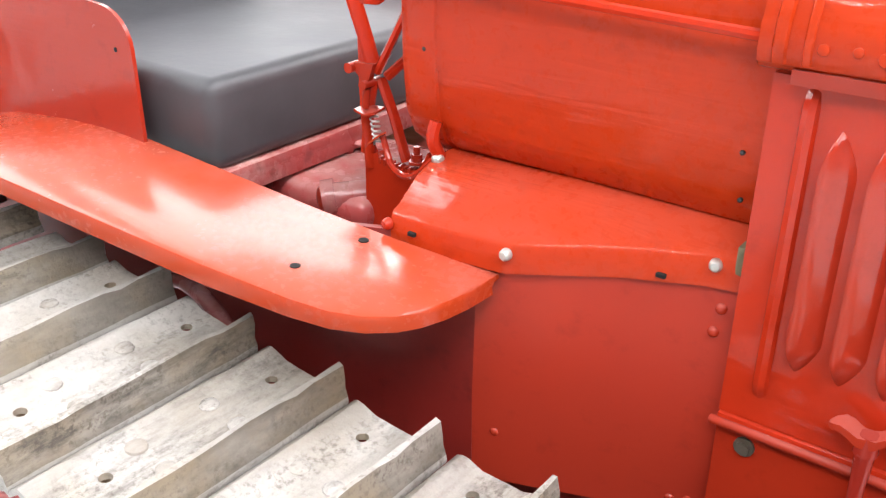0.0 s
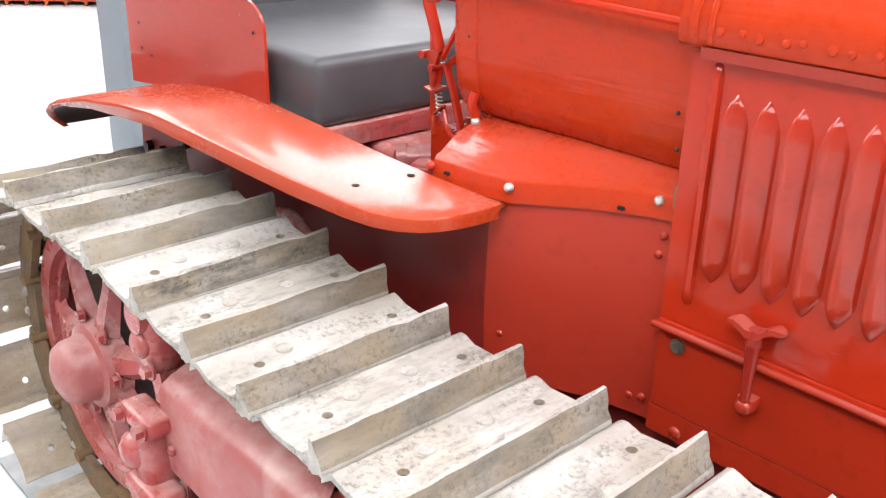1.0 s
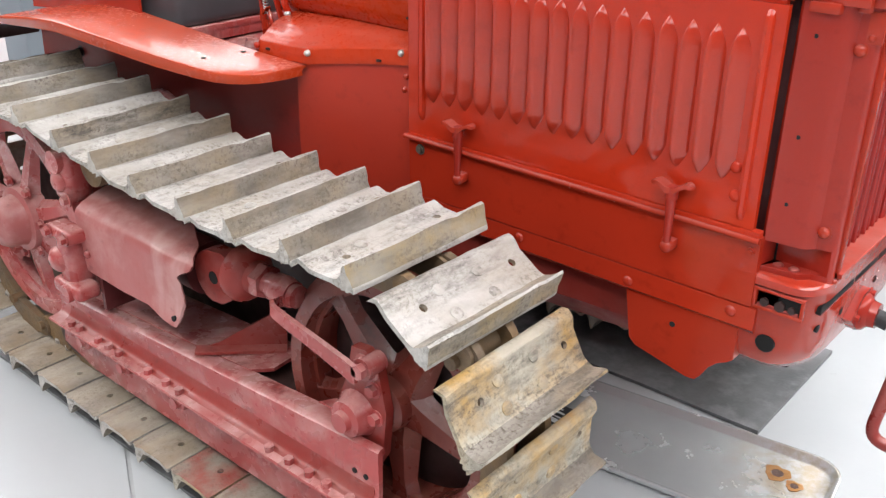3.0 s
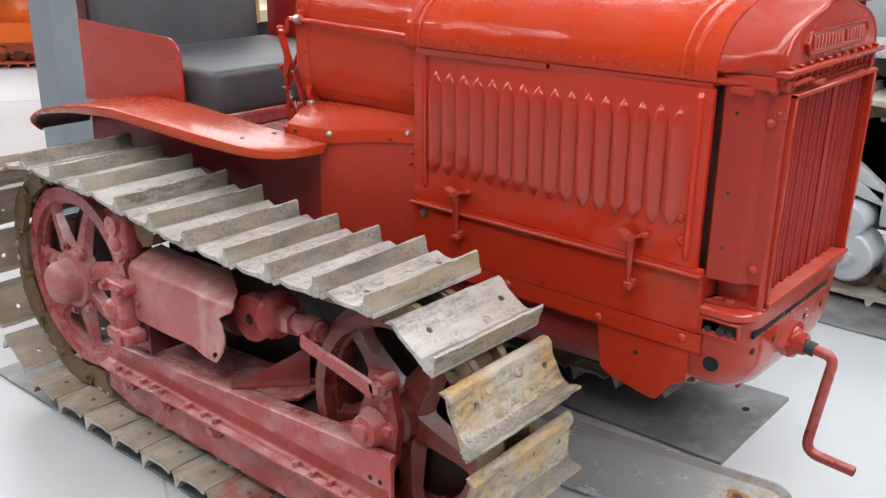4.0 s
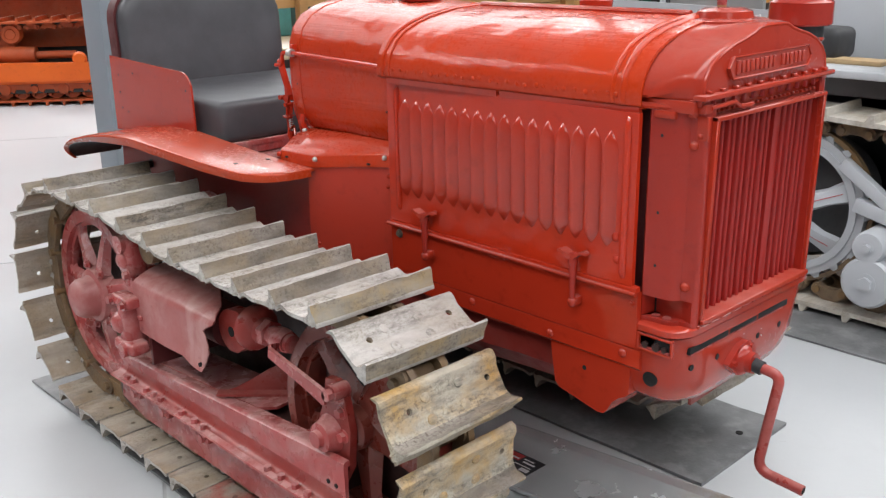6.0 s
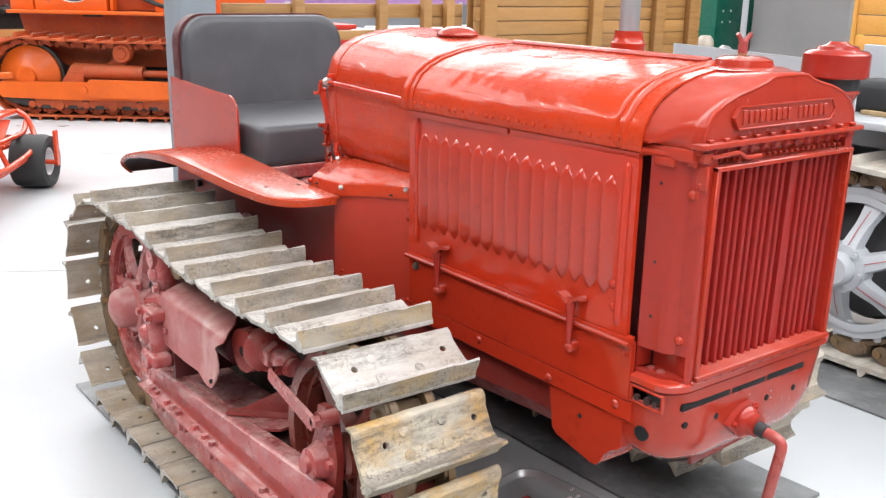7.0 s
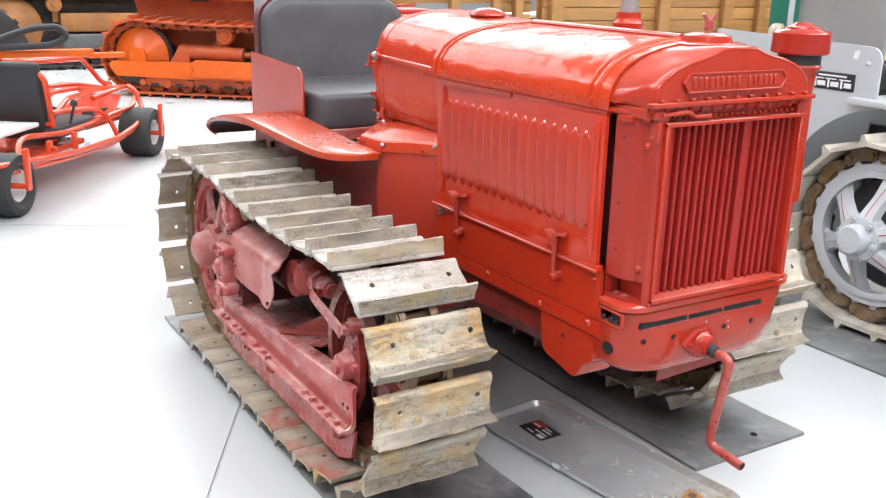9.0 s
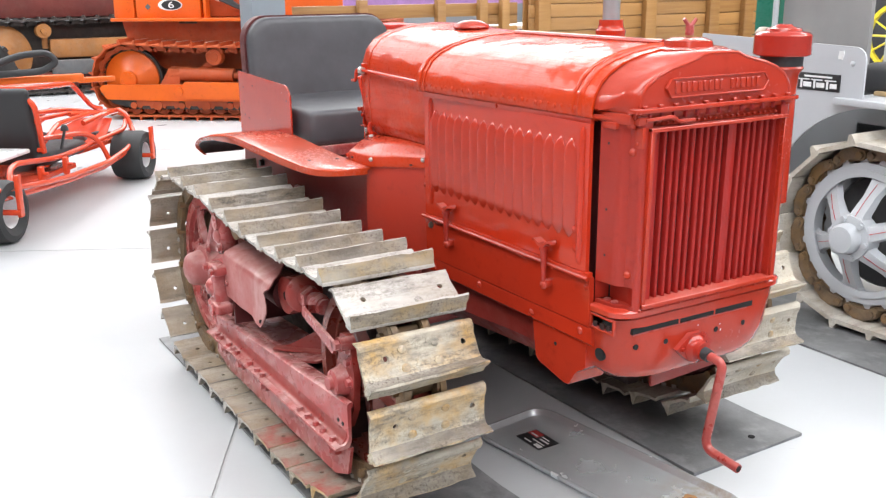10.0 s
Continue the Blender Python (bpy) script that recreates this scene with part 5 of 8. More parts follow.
def undercarriage(s):
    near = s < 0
    # the far side takes the dark copy: its shade is in the paint
    frame_mat = DUSTY_RED if near else DUSTY_RED_SHADE
    wheel_mat = IDLER_RED if near else DUSTY_RED_SHADE
    cast_mat = RUBBED_RED if near else DUSTY_RED_SHADE
    chain = None
    for k, (p, d) in enumerate(stations):
        q = stations[(k + 1) % N_SHOES][0]
        n = Vector((d.y, -d.x)) if Vector((d.y, -d.x)).dot(p - Vector((-1.29, 0.437))) > 0 else Vector((-d.y, d.x))
        e = p.lerp(q, 0.5)
        if chain is None:
            bm = bmesh.new()
            rod(bm, (e.x, s * MID - 0.078, e.y), (e.x, s * MID + 0.078, e.y), 0.014, 12)
            chain = part("track", bm, CHAIN, TRACTOR, "steel crawler track with bolted single-grouser shoes")
        for side in (-1, 1):
            m = Matrix(((d.x, 0, n.x, p.x), (0, 1, 0, s * MID + side * (0.046 + 0.008 * (k % 2))), (d.y, 0, n.y, p.y), (0, 0, 0, 1)))
            placed(part("track_link", LINK, None, chain), m)
        placed(part("track_pin", PIN, None, chain), Matrix.Translation((e.x, s * MID, e.y)))
    for k, (p, d) in enumerate(stations):
        n = Vector((-d.y, d.x))
        if n.dot(p - Vector((-1.29, 0.437))) < 0:
            n = -n
        at = p + n * LIFT
        m = Matrix(((d.x, 0, n.x, at.x), (0, 1, 0, s * MID), (d.y, 0, n.y, at.y), (0, 0, 0, 1)))
        front = p.x > IDLER.x + 0.16 and p.y < 0.68
        rnd = random.Random(k * 7 + (0 if near else 3))
        low = p.y < 0.2 and -1.15 < p.x < -0.5
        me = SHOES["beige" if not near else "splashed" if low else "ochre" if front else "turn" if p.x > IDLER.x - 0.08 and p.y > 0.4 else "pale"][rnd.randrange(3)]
        jiggle = Matrix.Rotation(radians(rnd.uniform(-0.8, 0.8)), 4, "Z") @ Matrix.Rotation(radians(rnd.uniform(-1.0, 1.0)), 4, "Y")
        seat_m = m @ Matrix.Translation((0, rnd.uniform(-0.003, 0.003), 0)) @ jiggle
        placed(part("track_shoe", me, None, chain), seat_m)
        for bx, by in ((-0.030, -0.05), (-0.030, 0.05), (0.022, -0.05), (0.022, 0.05)):
            placed(part("shoe_bolt", BOLT_OCHRE if front else BOLT_PALE, None, chain), seat_m @ Matrix.Translation((bx, by, 0.0)))
    # sprocket
    bm, spokes_a = spoke_list(SPROCKET, 0.285, 0.040, 0.085, 7, 0.725, 0.055, 1.0, 0.35, s, 0.018)
    for k in range(14):
        a = 2 * math.pi * k / 14
        u, v = Vector((math.cos(a), math.sin(a))), Vector((-math.sin(a), math.cos(a)))
        rows = []
        for y in (0.655, 0.70):
            rows.append([(SPROCKET.x + (u * r + v * w).x, s * y, SPROCKET.y + (u * r + v * w).y) for r, w in ((0.275, -0.045), (0.305, -0.022), (0.325, -0.012), (0.325, 0.012), (0.305, 0.022), (0.275, 0.045))])
        loft(bm, rows)
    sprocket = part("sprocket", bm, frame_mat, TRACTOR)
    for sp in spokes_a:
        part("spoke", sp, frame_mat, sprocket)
    bm = bmesh.new()
    m = Matrix.Translation((SPROCKET.x, s * 0.70, SPROCKET.y)) @ Matrix.Rotation(s * -math.pi / 2, 4, "X")
    lathe(bm, [(0.0, 0.118), (0.03, 0.117), (0.056, 0.105), (0.066, 0.088), (0.069, 0.055), (0.072, 0.05), (0.088, 0.046), (0.092, 0.03), (0.10, 0.0), (0.0, 0.0)], m, 28)
    cap = part("hub_cap", bm, DUSTY_PINK if near else frame_mat, sprocket)
    bm = bmesh.new()
    lathe(bm, [(0.0, 0.01), (0.20, 0.01), (0.235, 0.0), (0.235, -0.012), (0.0, -0.012)], Matrix.Translation((SPROCKET.x, s * 0.60, SPROCKET.y)) @ Matrix.Rotation(s * -math.pi / 2, 4, "X"), 40)
    part("dust_shield", bm, GREASE_SHADE, sprocket)
    for k in range(7):
        a = 2 * math.pi * k / 7 + 0.1
        bm = bmesh.new()
        bolt(bm, (SPROCKET.x + 0.105 * math.cos(a), s * 0.735, SPROCKET.y + 0.105 * math.sin(a)), (0, s, 0), 0.011, 0.01)
        part("hub_bolt", bm, frame_mat, cap)
    # idler
    bm, spokes_b = spoke_list(IDLER, 0.255, 0.030, 0.07, 5, 0.720, 0.10, 1.35, radians(-13), s, 0.0)
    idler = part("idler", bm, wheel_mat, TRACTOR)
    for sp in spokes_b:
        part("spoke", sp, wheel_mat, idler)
    bm = bmesh.new()
    m = Matrix.Translation((IDLER.x, s * 0.60, IDLER.y)) @ Matrix.Rotation(s * -math.pi / 2, 4, "X")
    lathe(bm, [(0.0, 0.13), (0.045, 0.13), (0.055, 0.12), (0.06, 0.0), (0.0, 0.0)], m, 24)
    part("idler_hub", bm, wheel_mat, idler)
    bm = bmesh.new()
    ring_plate(bm, circle(0.275, 48), circle(0.245, 48), Matrix.Translation((IDLER.x, s * MID, IDLER.y)) @ Matrix.Rotation(math.pi / 2, 4, "X"), 0.03)
    part("idler_flange", bm, wheel_mat, idler)
    # dark disc added behind the spokes so that their gaps turn black
    bm = bmesh.new()
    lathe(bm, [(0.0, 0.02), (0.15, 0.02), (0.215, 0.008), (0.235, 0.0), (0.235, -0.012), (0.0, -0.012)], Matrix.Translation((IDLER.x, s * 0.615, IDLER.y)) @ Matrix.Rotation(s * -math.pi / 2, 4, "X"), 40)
    part("idler_web", bm, GREASE_SHADE, idler)
    # idler carrier arm with its axle boss
    bm = bmesh.new()
    arm = [(-0.70, 0.30), (-0.625, 0.29), (-0.585, 0.36), (-0.575, 0.46), (-0.595, 0.55), (-0.625, 0.575), (-0.66, 0.57), (-0.675, 0.50), (-0.70, 0.44)]
    prism(bm, arm, "y", s * 0.738, s * 0.758, 0.004)
    carrier = part("idler_arm", bm, cast_mat, TRACTOR)
    bm = bmesh.new()
    lathe(bm, [(0.0, 0.052), (0.02, 0.052), (0.022, 0.04), (0.036, 0.036), (0.040, 0.02), (0.05, 0.0), (0.0, 0.0)], Matrix.Translation((-0.65, s * 0.755, 0.43)) @ Matrix.Rotation(s * -math.pi / 2, 4, "X"), 20)
    part("axle_boss", bm, frame_mat, carrier)
    for x, z in ((-0.632, 0.548), (-0.61, 0.535), (-0.605, 0.50), (-0.60, 0.44)):
        bm = bmesh.new()
        bolt(bm, (x, s * 0.758, z), (0, s, 0), 0.012, 0.012)
        part("arm_bolt", bm, frame_mat, carrier)
    # guide strap, flat bar on edge, hooked inwards at its rear end
    bm = bmesh.new()
    rows = []
    for x, y, z, w, nx, ny in ((-0.895, 0.700, 0.560, 0.026, -0.8, 0.6), (-0.880, 0.745, 0.575, 0.027, -0.8, 0.6), (-0.862, 0.774, 0.586, 0.028, -0.6, 0.8), (-0.838, 0.790, 0.590, 0.029, -0.25, 1.0), (-0.80, 0.794, 0.585, 0.031, 0.0, 1.0),
                               (-0.70, 0.798, 0.569, 0.035, 0.0, 1.0), (-0.632, 0.801, 0.557, 0.040, 0.0, 1.0), (-0.612, 0.801, 0.551, 0.041, 0.0, 1.0), (-0.604, 0.801, 0.548, 0.028, 0.0, 1.0)):
        ring = []
        for u, v in ((-0.5, -0.3), (-0.42, 0.5), (0.42, 0.5), (0.5, -0.3), (0.42, -0.5), (-0.42, -0.5)):
            ring.append((x + nx * v * 0.010 + 0.15 * u * w, s * (y + ny * v * 0.010), z + u * w))
        rows.append(ring)
    loft(bm, rows)
    part("guide_strap", bm, frame_mat, TRACTOR)
    bm = bmesh.new()
    bolt(bm, (-0.600, s * 0.790, 0.560), (0, s, 0), 0.015, 0.014)
    rod(bm, (-0.600, s * 0.745, 0.560), (-0.600, s * 0.792, 0.560), 0.020, 12)
    part("strap_bolt", bm, frame_mat, carrier)
    # track frame: an angle iron with a bolted flange, deeper to the front, gusset plates behind it, skirt below
    bm = bmesh.new()
    rows = []
    for x, inner in ((-1.705, 0.752), (-1.700, 0.746), (-1.4, 0.742), (-1.0, 0.732), (-0.80, 0.728), (-0.640, 0.726), (-0.638, 0.764), (-0.577, 0.764), (-0.572, 0.766)):
        zt = frame_top(x)
        rows.append([(x, s * y, z) for y, z in ((inner, zt - 0.006), (0.768, zt), (0.778, zt - 0.001), (0.784, zt - 0.006), (0.785, zt - 0.014), (0.783, 0.290), (0.786, 0.276), (0.795, 0.267), (0.824, 0.263),
                                                (0.826, 0.258), (0.822, 0.254), (0.782, 0.255), (0.774, 0.272), (0.772, zt - 0.016), (inner, zt - 0.016))])
    loft(bm, rows)
    frame_ob = part("track_frame", bm, frame_mat, TRACTOR, "dusty red riveted track frame")
    for outline in ([(-1.64, 0.745), (-1.20, 0.741), (-1.00, 0.735), (-0.965, 0.70), (-0.975, 0.60), (-1.64, 0.60)],
                    [(-0.79, 0.731), (-0.65, 0.729), (-0.65, 0.715), (-0.77, 0.70)]):
        bm = bmesh.new()
        loft(bm, [[(x, s * y, frame_top(x) - 0.003 - h) for x, y in outline] for h in (0.0, 0.008)])
        part("gusset_plate", bm, frame_mat, frame_ob)
    bm = bmesh.new()
    skirt = [(-1.72, 0.250), (-0.572, 0.253), (-0.598, 0.160), (-0.685, 0.124), (-1.60, 0.128), (-1.74, 0.16)]
    prism(bm, skirt, "y", s * 0.768, s * 0.777, 0.002)
    part("skirt", bm, frame_mat, frame_ob)
    bm = bmesh.new()
    loft(bm, [[(x, s * 0.7835, 0.302), (x, s * 0.7850, 0.292), (x, s * 0.7880, 0.2785), (x, s * 0.797, 0.2690), (x, s * 0.806, 0.2660), (x, s * 0.780, 0.262)] for x in (-1.66, -1.3, -0.97, -0.584)])
    part("web_fillet", bm, RUBBED_RED if near else frame_mat, frame_ob)
    # rail near-black, with the shade inside the track in its colour
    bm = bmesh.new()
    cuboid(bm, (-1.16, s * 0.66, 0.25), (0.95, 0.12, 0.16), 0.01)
    part("inner_rail", bm, GREASE_SHADE, frame_ob)
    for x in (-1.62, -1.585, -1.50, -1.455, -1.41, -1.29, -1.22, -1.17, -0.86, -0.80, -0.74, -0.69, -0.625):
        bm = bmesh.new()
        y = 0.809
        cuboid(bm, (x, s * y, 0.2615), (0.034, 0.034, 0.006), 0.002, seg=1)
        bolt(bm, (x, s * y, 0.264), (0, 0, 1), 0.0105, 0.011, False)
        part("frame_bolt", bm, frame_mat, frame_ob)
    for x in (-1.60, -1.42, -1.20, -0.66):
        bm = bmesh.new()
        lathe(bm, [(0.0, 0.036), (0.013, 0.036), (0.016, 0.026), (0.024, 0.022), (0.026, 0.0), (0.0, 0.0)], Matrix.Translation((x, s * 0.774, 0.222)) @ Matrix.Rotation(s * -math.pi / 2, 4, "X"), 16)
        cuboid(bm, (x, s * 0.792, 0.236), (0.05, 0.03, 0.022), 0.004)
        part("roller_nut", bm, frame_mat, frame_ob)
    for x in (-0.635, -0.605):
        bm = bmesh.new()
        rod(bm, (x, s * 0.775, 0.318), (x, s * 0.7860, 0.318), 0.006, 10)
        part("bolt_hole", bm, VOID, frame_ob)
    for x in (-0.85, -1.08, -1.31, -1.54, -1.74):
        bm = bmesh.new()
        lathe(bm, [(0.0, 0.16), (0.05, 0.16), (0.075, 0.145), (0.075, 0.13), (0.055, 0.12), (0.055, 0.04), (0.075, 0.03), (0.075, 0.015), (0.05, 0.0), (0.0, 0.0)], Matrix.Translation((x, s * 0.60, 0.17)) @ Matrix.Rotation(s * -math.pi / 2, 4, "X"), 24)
        part("track_roller", bm, GREASE_SHADE, frame_ob)
    # beam near-black too, a painted dark backing behind the track frame
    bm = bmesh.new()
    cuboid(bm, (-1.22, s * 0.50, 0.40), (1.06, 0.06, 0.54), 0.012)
    part("frame_beam", bm, GREASE_SHADE, frame_ob)
    # spring cover, a folded sheet, cracked at the fold and torn along its front edge
    rnd = random.Random(21)
    fold = [(0.69, 0.634, -1.225), (0.72, 0.631, -1.170), (0.752, 0.622, -1.118), (0.776, 0.613, -1.100), (0.793, 0.602, -1.084), (0.801, 0.588, -1.090),
            (0.803, 0.565, -1.134), (0.804, 0.55, -1.118), (0.804, 0.525, -1.110), (0.806, 0.50, -1.109), (0.811, 0.475, -1.118), (0.818, 0.454, -1.132)]
    fine = []
    for a, b in zip(fold, fold[1:]):
        fine += [tuple(a[k] + (b[k] - a[k]) * f for k in range(3)) for f in (0.0, 0.34, 0.67)]
    fine.append(fold[-1])
    torn = [front + rnd.uniform(-0.003, 0.002) for y, z, front in fine]
    bm = bmesh.new()
    rows = []
    for x in (-1.512, -1.505, -1.45, -1.36, -1.26, -1.19, -1.15, -1.135, 0.0):
        outer, inner = [], []
        for (y, z, front), edge in zip(fine, torn):
            low = max(0.0, (0.6 - z) / 0.15)
            along_x = min(x, edge) - (0.02 * max(0.0, 1 - low) if x < -1.5 else 0.0)
            flare = (y - 0.80 if y > 0.80 else 0.0) * max(0.0, (along_x + 1.30) / 0.17) - max(0.0, y - 0.80)
            dent = 0.003 * math.sin(along_x * 31) * min(1.0, low)
            zz = z - 0.004 * low + 0.0025 * math.sin(along_x * 44)
            outer.append((along_x, s * (y + flare + dent), zz))
            inner.append((along_x - 0.002, s * (y + flare + dent - 0.0035), zz - 0.0035 * (1 - min(1.0, low))))
        rows.append(outer + inner[::-1])
    loft(bm, rows)
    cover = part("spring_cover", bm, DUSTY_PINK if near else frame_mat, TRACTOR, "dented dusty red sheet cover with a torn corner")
    bm = bmesh.new()
    rod(bm, (-1.142, s * 0.80, 0.468), (-1.142, s * 0.8185, 0.468), 0.006, 10)
    part("cover_hole", bm, VOID, cover)
    bm = bmesh.new()
    dome(bm, (-1.497, s * 0.803, 0.50), (0, s, 0), 0.010, 0.007)
    part("cover_rivet", bm, frame_mat, cover)
    bm = bmesh.new()
    prof = [(0.0, -1.52), (0.06, -1.52), (0.06, -1.16), (0.0, -1.16)]
    lathe(bm, [(r, z) for r, z in prof], Matrix.Translation((0, s * 0.70, 0.54)) @ Matrix.Rotation(math.pi / 2, 4, "Y"), 20)
    part("recoil_spring", bm, DUSTY_RED_SHADE, TRACTOR)
    # bracket that carries the rear end of the spring
    bm = bmesh.new()
    prism(bm, [(0.535, 0.345), (0.785, 0.350), (0.785, 0.560), (0.745, 0.600), (0.66, 0.615), (0.535, 0.60)] if not near else [(-0.535, 0.345), (-0.785, 0.350), (-0.785, 0.560), (-0.745, 0.600), (-0.66, 0.615), (-0.535, 0.60)], "x", -1.490, -1.478, 0.003)
    part("spring_bracket", bm, DUSTY_RED_SHADE, TRACTOR)
    # yoke casting with its eye as a black disc, its flange, and the screw in line with it
    bm = bmesh.new()
    ear = [(-1.085 + 0.060 * math.cos(a), 0.561 + 0.060 * math.sin(a)) for a in [radians(100 + 20 * k) for k in range(9)]]
    prism(bm, ear + [(-1.06, 0.505), (-1.02, 0.530), (-1.01, 0.61), (-1.05, 0.626)], "y", s * 0.712, s * 0.748, 0.008)
    axis = Matrix.Translation((0, s * 0.708, 0.578)) @ Matrix.Rotation(math.pi / 2, 4, "Y")
    lathe(bm, [(0.0, -1.045), (0.050, -1.045), (0.060, -1.035), (0.062, -1.015), (0.054, -1.002), (0.036, -0.992), (0.033, -0.975), (0.0, -0.975)], axis, 24)
    yk = part("yoke", bm, cast_mat, TRACTOR)
    bm = bmesh.new()
    lathe(bm, [(0.0, 0.0008), (0.0145, 0.0008), (0.0145, -0.006), (0.0, -0.006)], Matrix.Translation((-1.083, s * 0.748, 0.560)) @ Matrix.Rotation(s * -math.pi / 2, 4, "X"), 16)
    part("eye", bm, VOID, yk)
    bm = bmesh.new()
    lathe(bm, [(0.0, -0.99), (0.024, -0.99), (0.024, -0.86), (0.0, -0.86)], axis, 14)
    lathe(bm, [(0.0, -0.978), (0.036, -0.978), (0.038, -0.974), (0.038, -0.956), (0.036, -0.952), (0.0, -0.952)], axis, 6)
    lathe(bm, [(0.0, -0.93), (0.030, -0.93), (0.032, -0.90), (0.028, -0.875), (0.0, -0.875)], axis, 14)
    part("adjusting_screw", bm, frame_mat, yk)
    # brace: an upright triangular plate set askew on the gusset, with a folded foot
    base = [Vector((-1.150, 0.752)), Vector((-1.015, 0.618))]
    run = (base[1] - base[0]).normalized()
    across = Vector((run.y, -run.x))
    bm = bmesh.new()
    rows = []
    for off in (0.003, -0.003):
        rows.append([((base[0] + run * d + across * off).x, s * (base[0] + run * d + across * off).y, z) for d, z in ((0.0, 0.366), (0.190, 0.366), (0.190, 0.452), (0.176, 0.456), (0.04, 0.378))])
    loft(bm, rows)
    rows = []
    for d in (-0.01, 0.190):
        a, b = base[0] + run * d, base[0] + run * d - across * 0.028
        rows.append([(a.x, s * a.y, 0.364), (b.x, s * b.y, 0.362), (b.x, s * b.y, 0.369), (a.x, s * a.y, 0.371)])
    loft(bm, rows)
    part("brace", bm, cast_mat, frame_ob)
    # knuckle castings at the rear of the frame
    bm = bmesh.new()
    cuboid(bm, (-1.555, s * 0.80, 0.475), (0.062, 0.07, 0.14), 0.018, seg=3)
    cuboid(bm, (-1.550, s * 0.815, 0.545), (0.105, 0.055, 0.036), 0.013, seg=3)
    cuboid(bm, (-1.545, s * 0.815, 0.405), (0.115, 0.065, 0.040), 0.014, seg=3)
    lathe(bm, [(0.0, 0.020), (0.016, 0.019), (0.028, 0.010), (0.034, 0.0), (0.0, 0.0)], Matrix.Translation((-1.580, s * 0.832, 0.470)) @ Matrix.Rotation(s * -math.pi / 2, 4, "X"), 16)
    rod(bm, (-1.535, s * 0.80, 0.40), (-1.535, s * 0.855, 0.40), 0.022, 14)
    knuckle = part("knuckle", bm, frame_mat, TRACTOR)
    for x, z in ((-1.585, 0.547), (-1.515, 0.545)):
        bm = bmesh.new()
        bolt(bm, (x, s * 0.842, z), (0, s, 0), 0.012, 0.012)
        part("knuckle_bolt", bm, frame_mat, knuckle)
    bm = bmesh.new()
    cuboid(bm, (-1.60, s * 0.755, 0.66), (0.07, 0.07, 0.13), 0.02, seg=3)
    rod(bm, (-1.60, s * 0.77, 0.70), (-1.60, s * 0.80, 0.70), 0.028, 14)
    dome(bm, (-1.60, s * 0.79, 0.65), (0, s, 0), 0.026, 0.015)
    bolt(bm, (-1.575, s * 0.79, 0.61), (0, s, 0), 0.012, 0.012)
    part("carrier_bracket", bm, frame_mat, TRACTOR)
    bm = bmesh.new()
    rod(bm, (-1.5, s * 0.60, 0.70), (-1.5, s * 0.76, 0.70), 0.045, 18)
    part("carrier_roller", bm, CHAIN, TRACTOR)


undercarriage(-1)
before = set(TRACTOR.children)
undercarriage(1)
# the far track sits closer to the middle
for ob in set(TRACTOR.children) - before:
    ob.location.y -= 0.098
# pipe curving down behind the near fender
bm = bmesh.new()
tube(bm, rounded([(-1.80, -0.425, 0.69), (-1.74, -0.430, 0.755), (-1.66, -0.448, 0.782), (-1.58, -0.465, 0.769), (-1.53, -0.471, 0.722), (-1.51, -0.471, 0.61)], 0.04, 6), 0.012, 10)
part("fender_stay", bm, DUSTY_RED, TRACTOR)

# mats and drip tray on the floor --------------------------------------------------
def mat_rubber():
    n = Nodes("black_mat")
    at = n.coords()
    dust = n.noise(at, 2.5, 7.0, 0.7, 0.35, 0.7)
    colour = n.mix(n.times(dust, 0.75), (0.075, 0.076, 0.080), (0.30, 0.30, 0.305))
    colour = n.mix(n.times(n.noise(at, 7.0, 6.0, 0.65, 0.50, 0.70), 0.55), colour, (0.36, 0.36, 0.365))
    return n.set(Base_Color=colour, Roughness=ranged(n, dust, 0.28, 0.55), Normal=n.bump(n.noise(at, 120.0, 3.0), 0.2, 0.001))


MAT = mat_rubber()


def rubber_mat(xa, xb, ya, yb, twist, label, holes=()):
    c = Vector(((xa + xb) / 2, (ya + yb) / 2, 0))
    bm = bmesh.new()
    nx, t = 24, 0.009
    hx, hy = (xb - xa) / 2, (yb - ya) / 2
    rows = []
    rnd = random.Random(5)
    for i in range(nx + 1):
        x = -hx + 2 * hx * i / nx
        lift = 0.004 * max(0.0, (i - nx + 2) / 2) + 0.002 * rnd.random()
        w = hy + rnd.uniform(-0.002, 0.002)
        rows.append([(x, -w, 0.001), (x, -w, t + lift), (x, -w * 0.5, t + lift * 0.3), (x, w * 0.5, t + lift * 0.3), (x, w, t + lift), (x, w, 0.001)])
    loft(bm, rows)
    m = Matrix.Translation(c) @ Matrix.Rotation(radians(twist), 4, "Z")
    bmesh.ops.transform(bm, matrix=m, verts=bm.verts)
    base = thing("rubber_mat", c, label, "mat", "mats under the tracks")
    sheet = part("mat_sheet", bm, MAT, base)
    for x, y in holes:
        bm = bmesh.new()
        rod(bm, (x, y, 0.005), (x, y, 0.0125), 0.012, 14)
        part("mat_hole", bm, VOID, sheet)


rubber_mat(-2.40, -0.37, -0.83, -0.285, 0.0, "dusty black rubber mat under a worn steel track")
rubber_mat(-2.35, -0.262, 0.265, 0.785, 0.6, "scuffed black rubber mat with a punched hole, on the floor", ((-0.34, 0.63),))

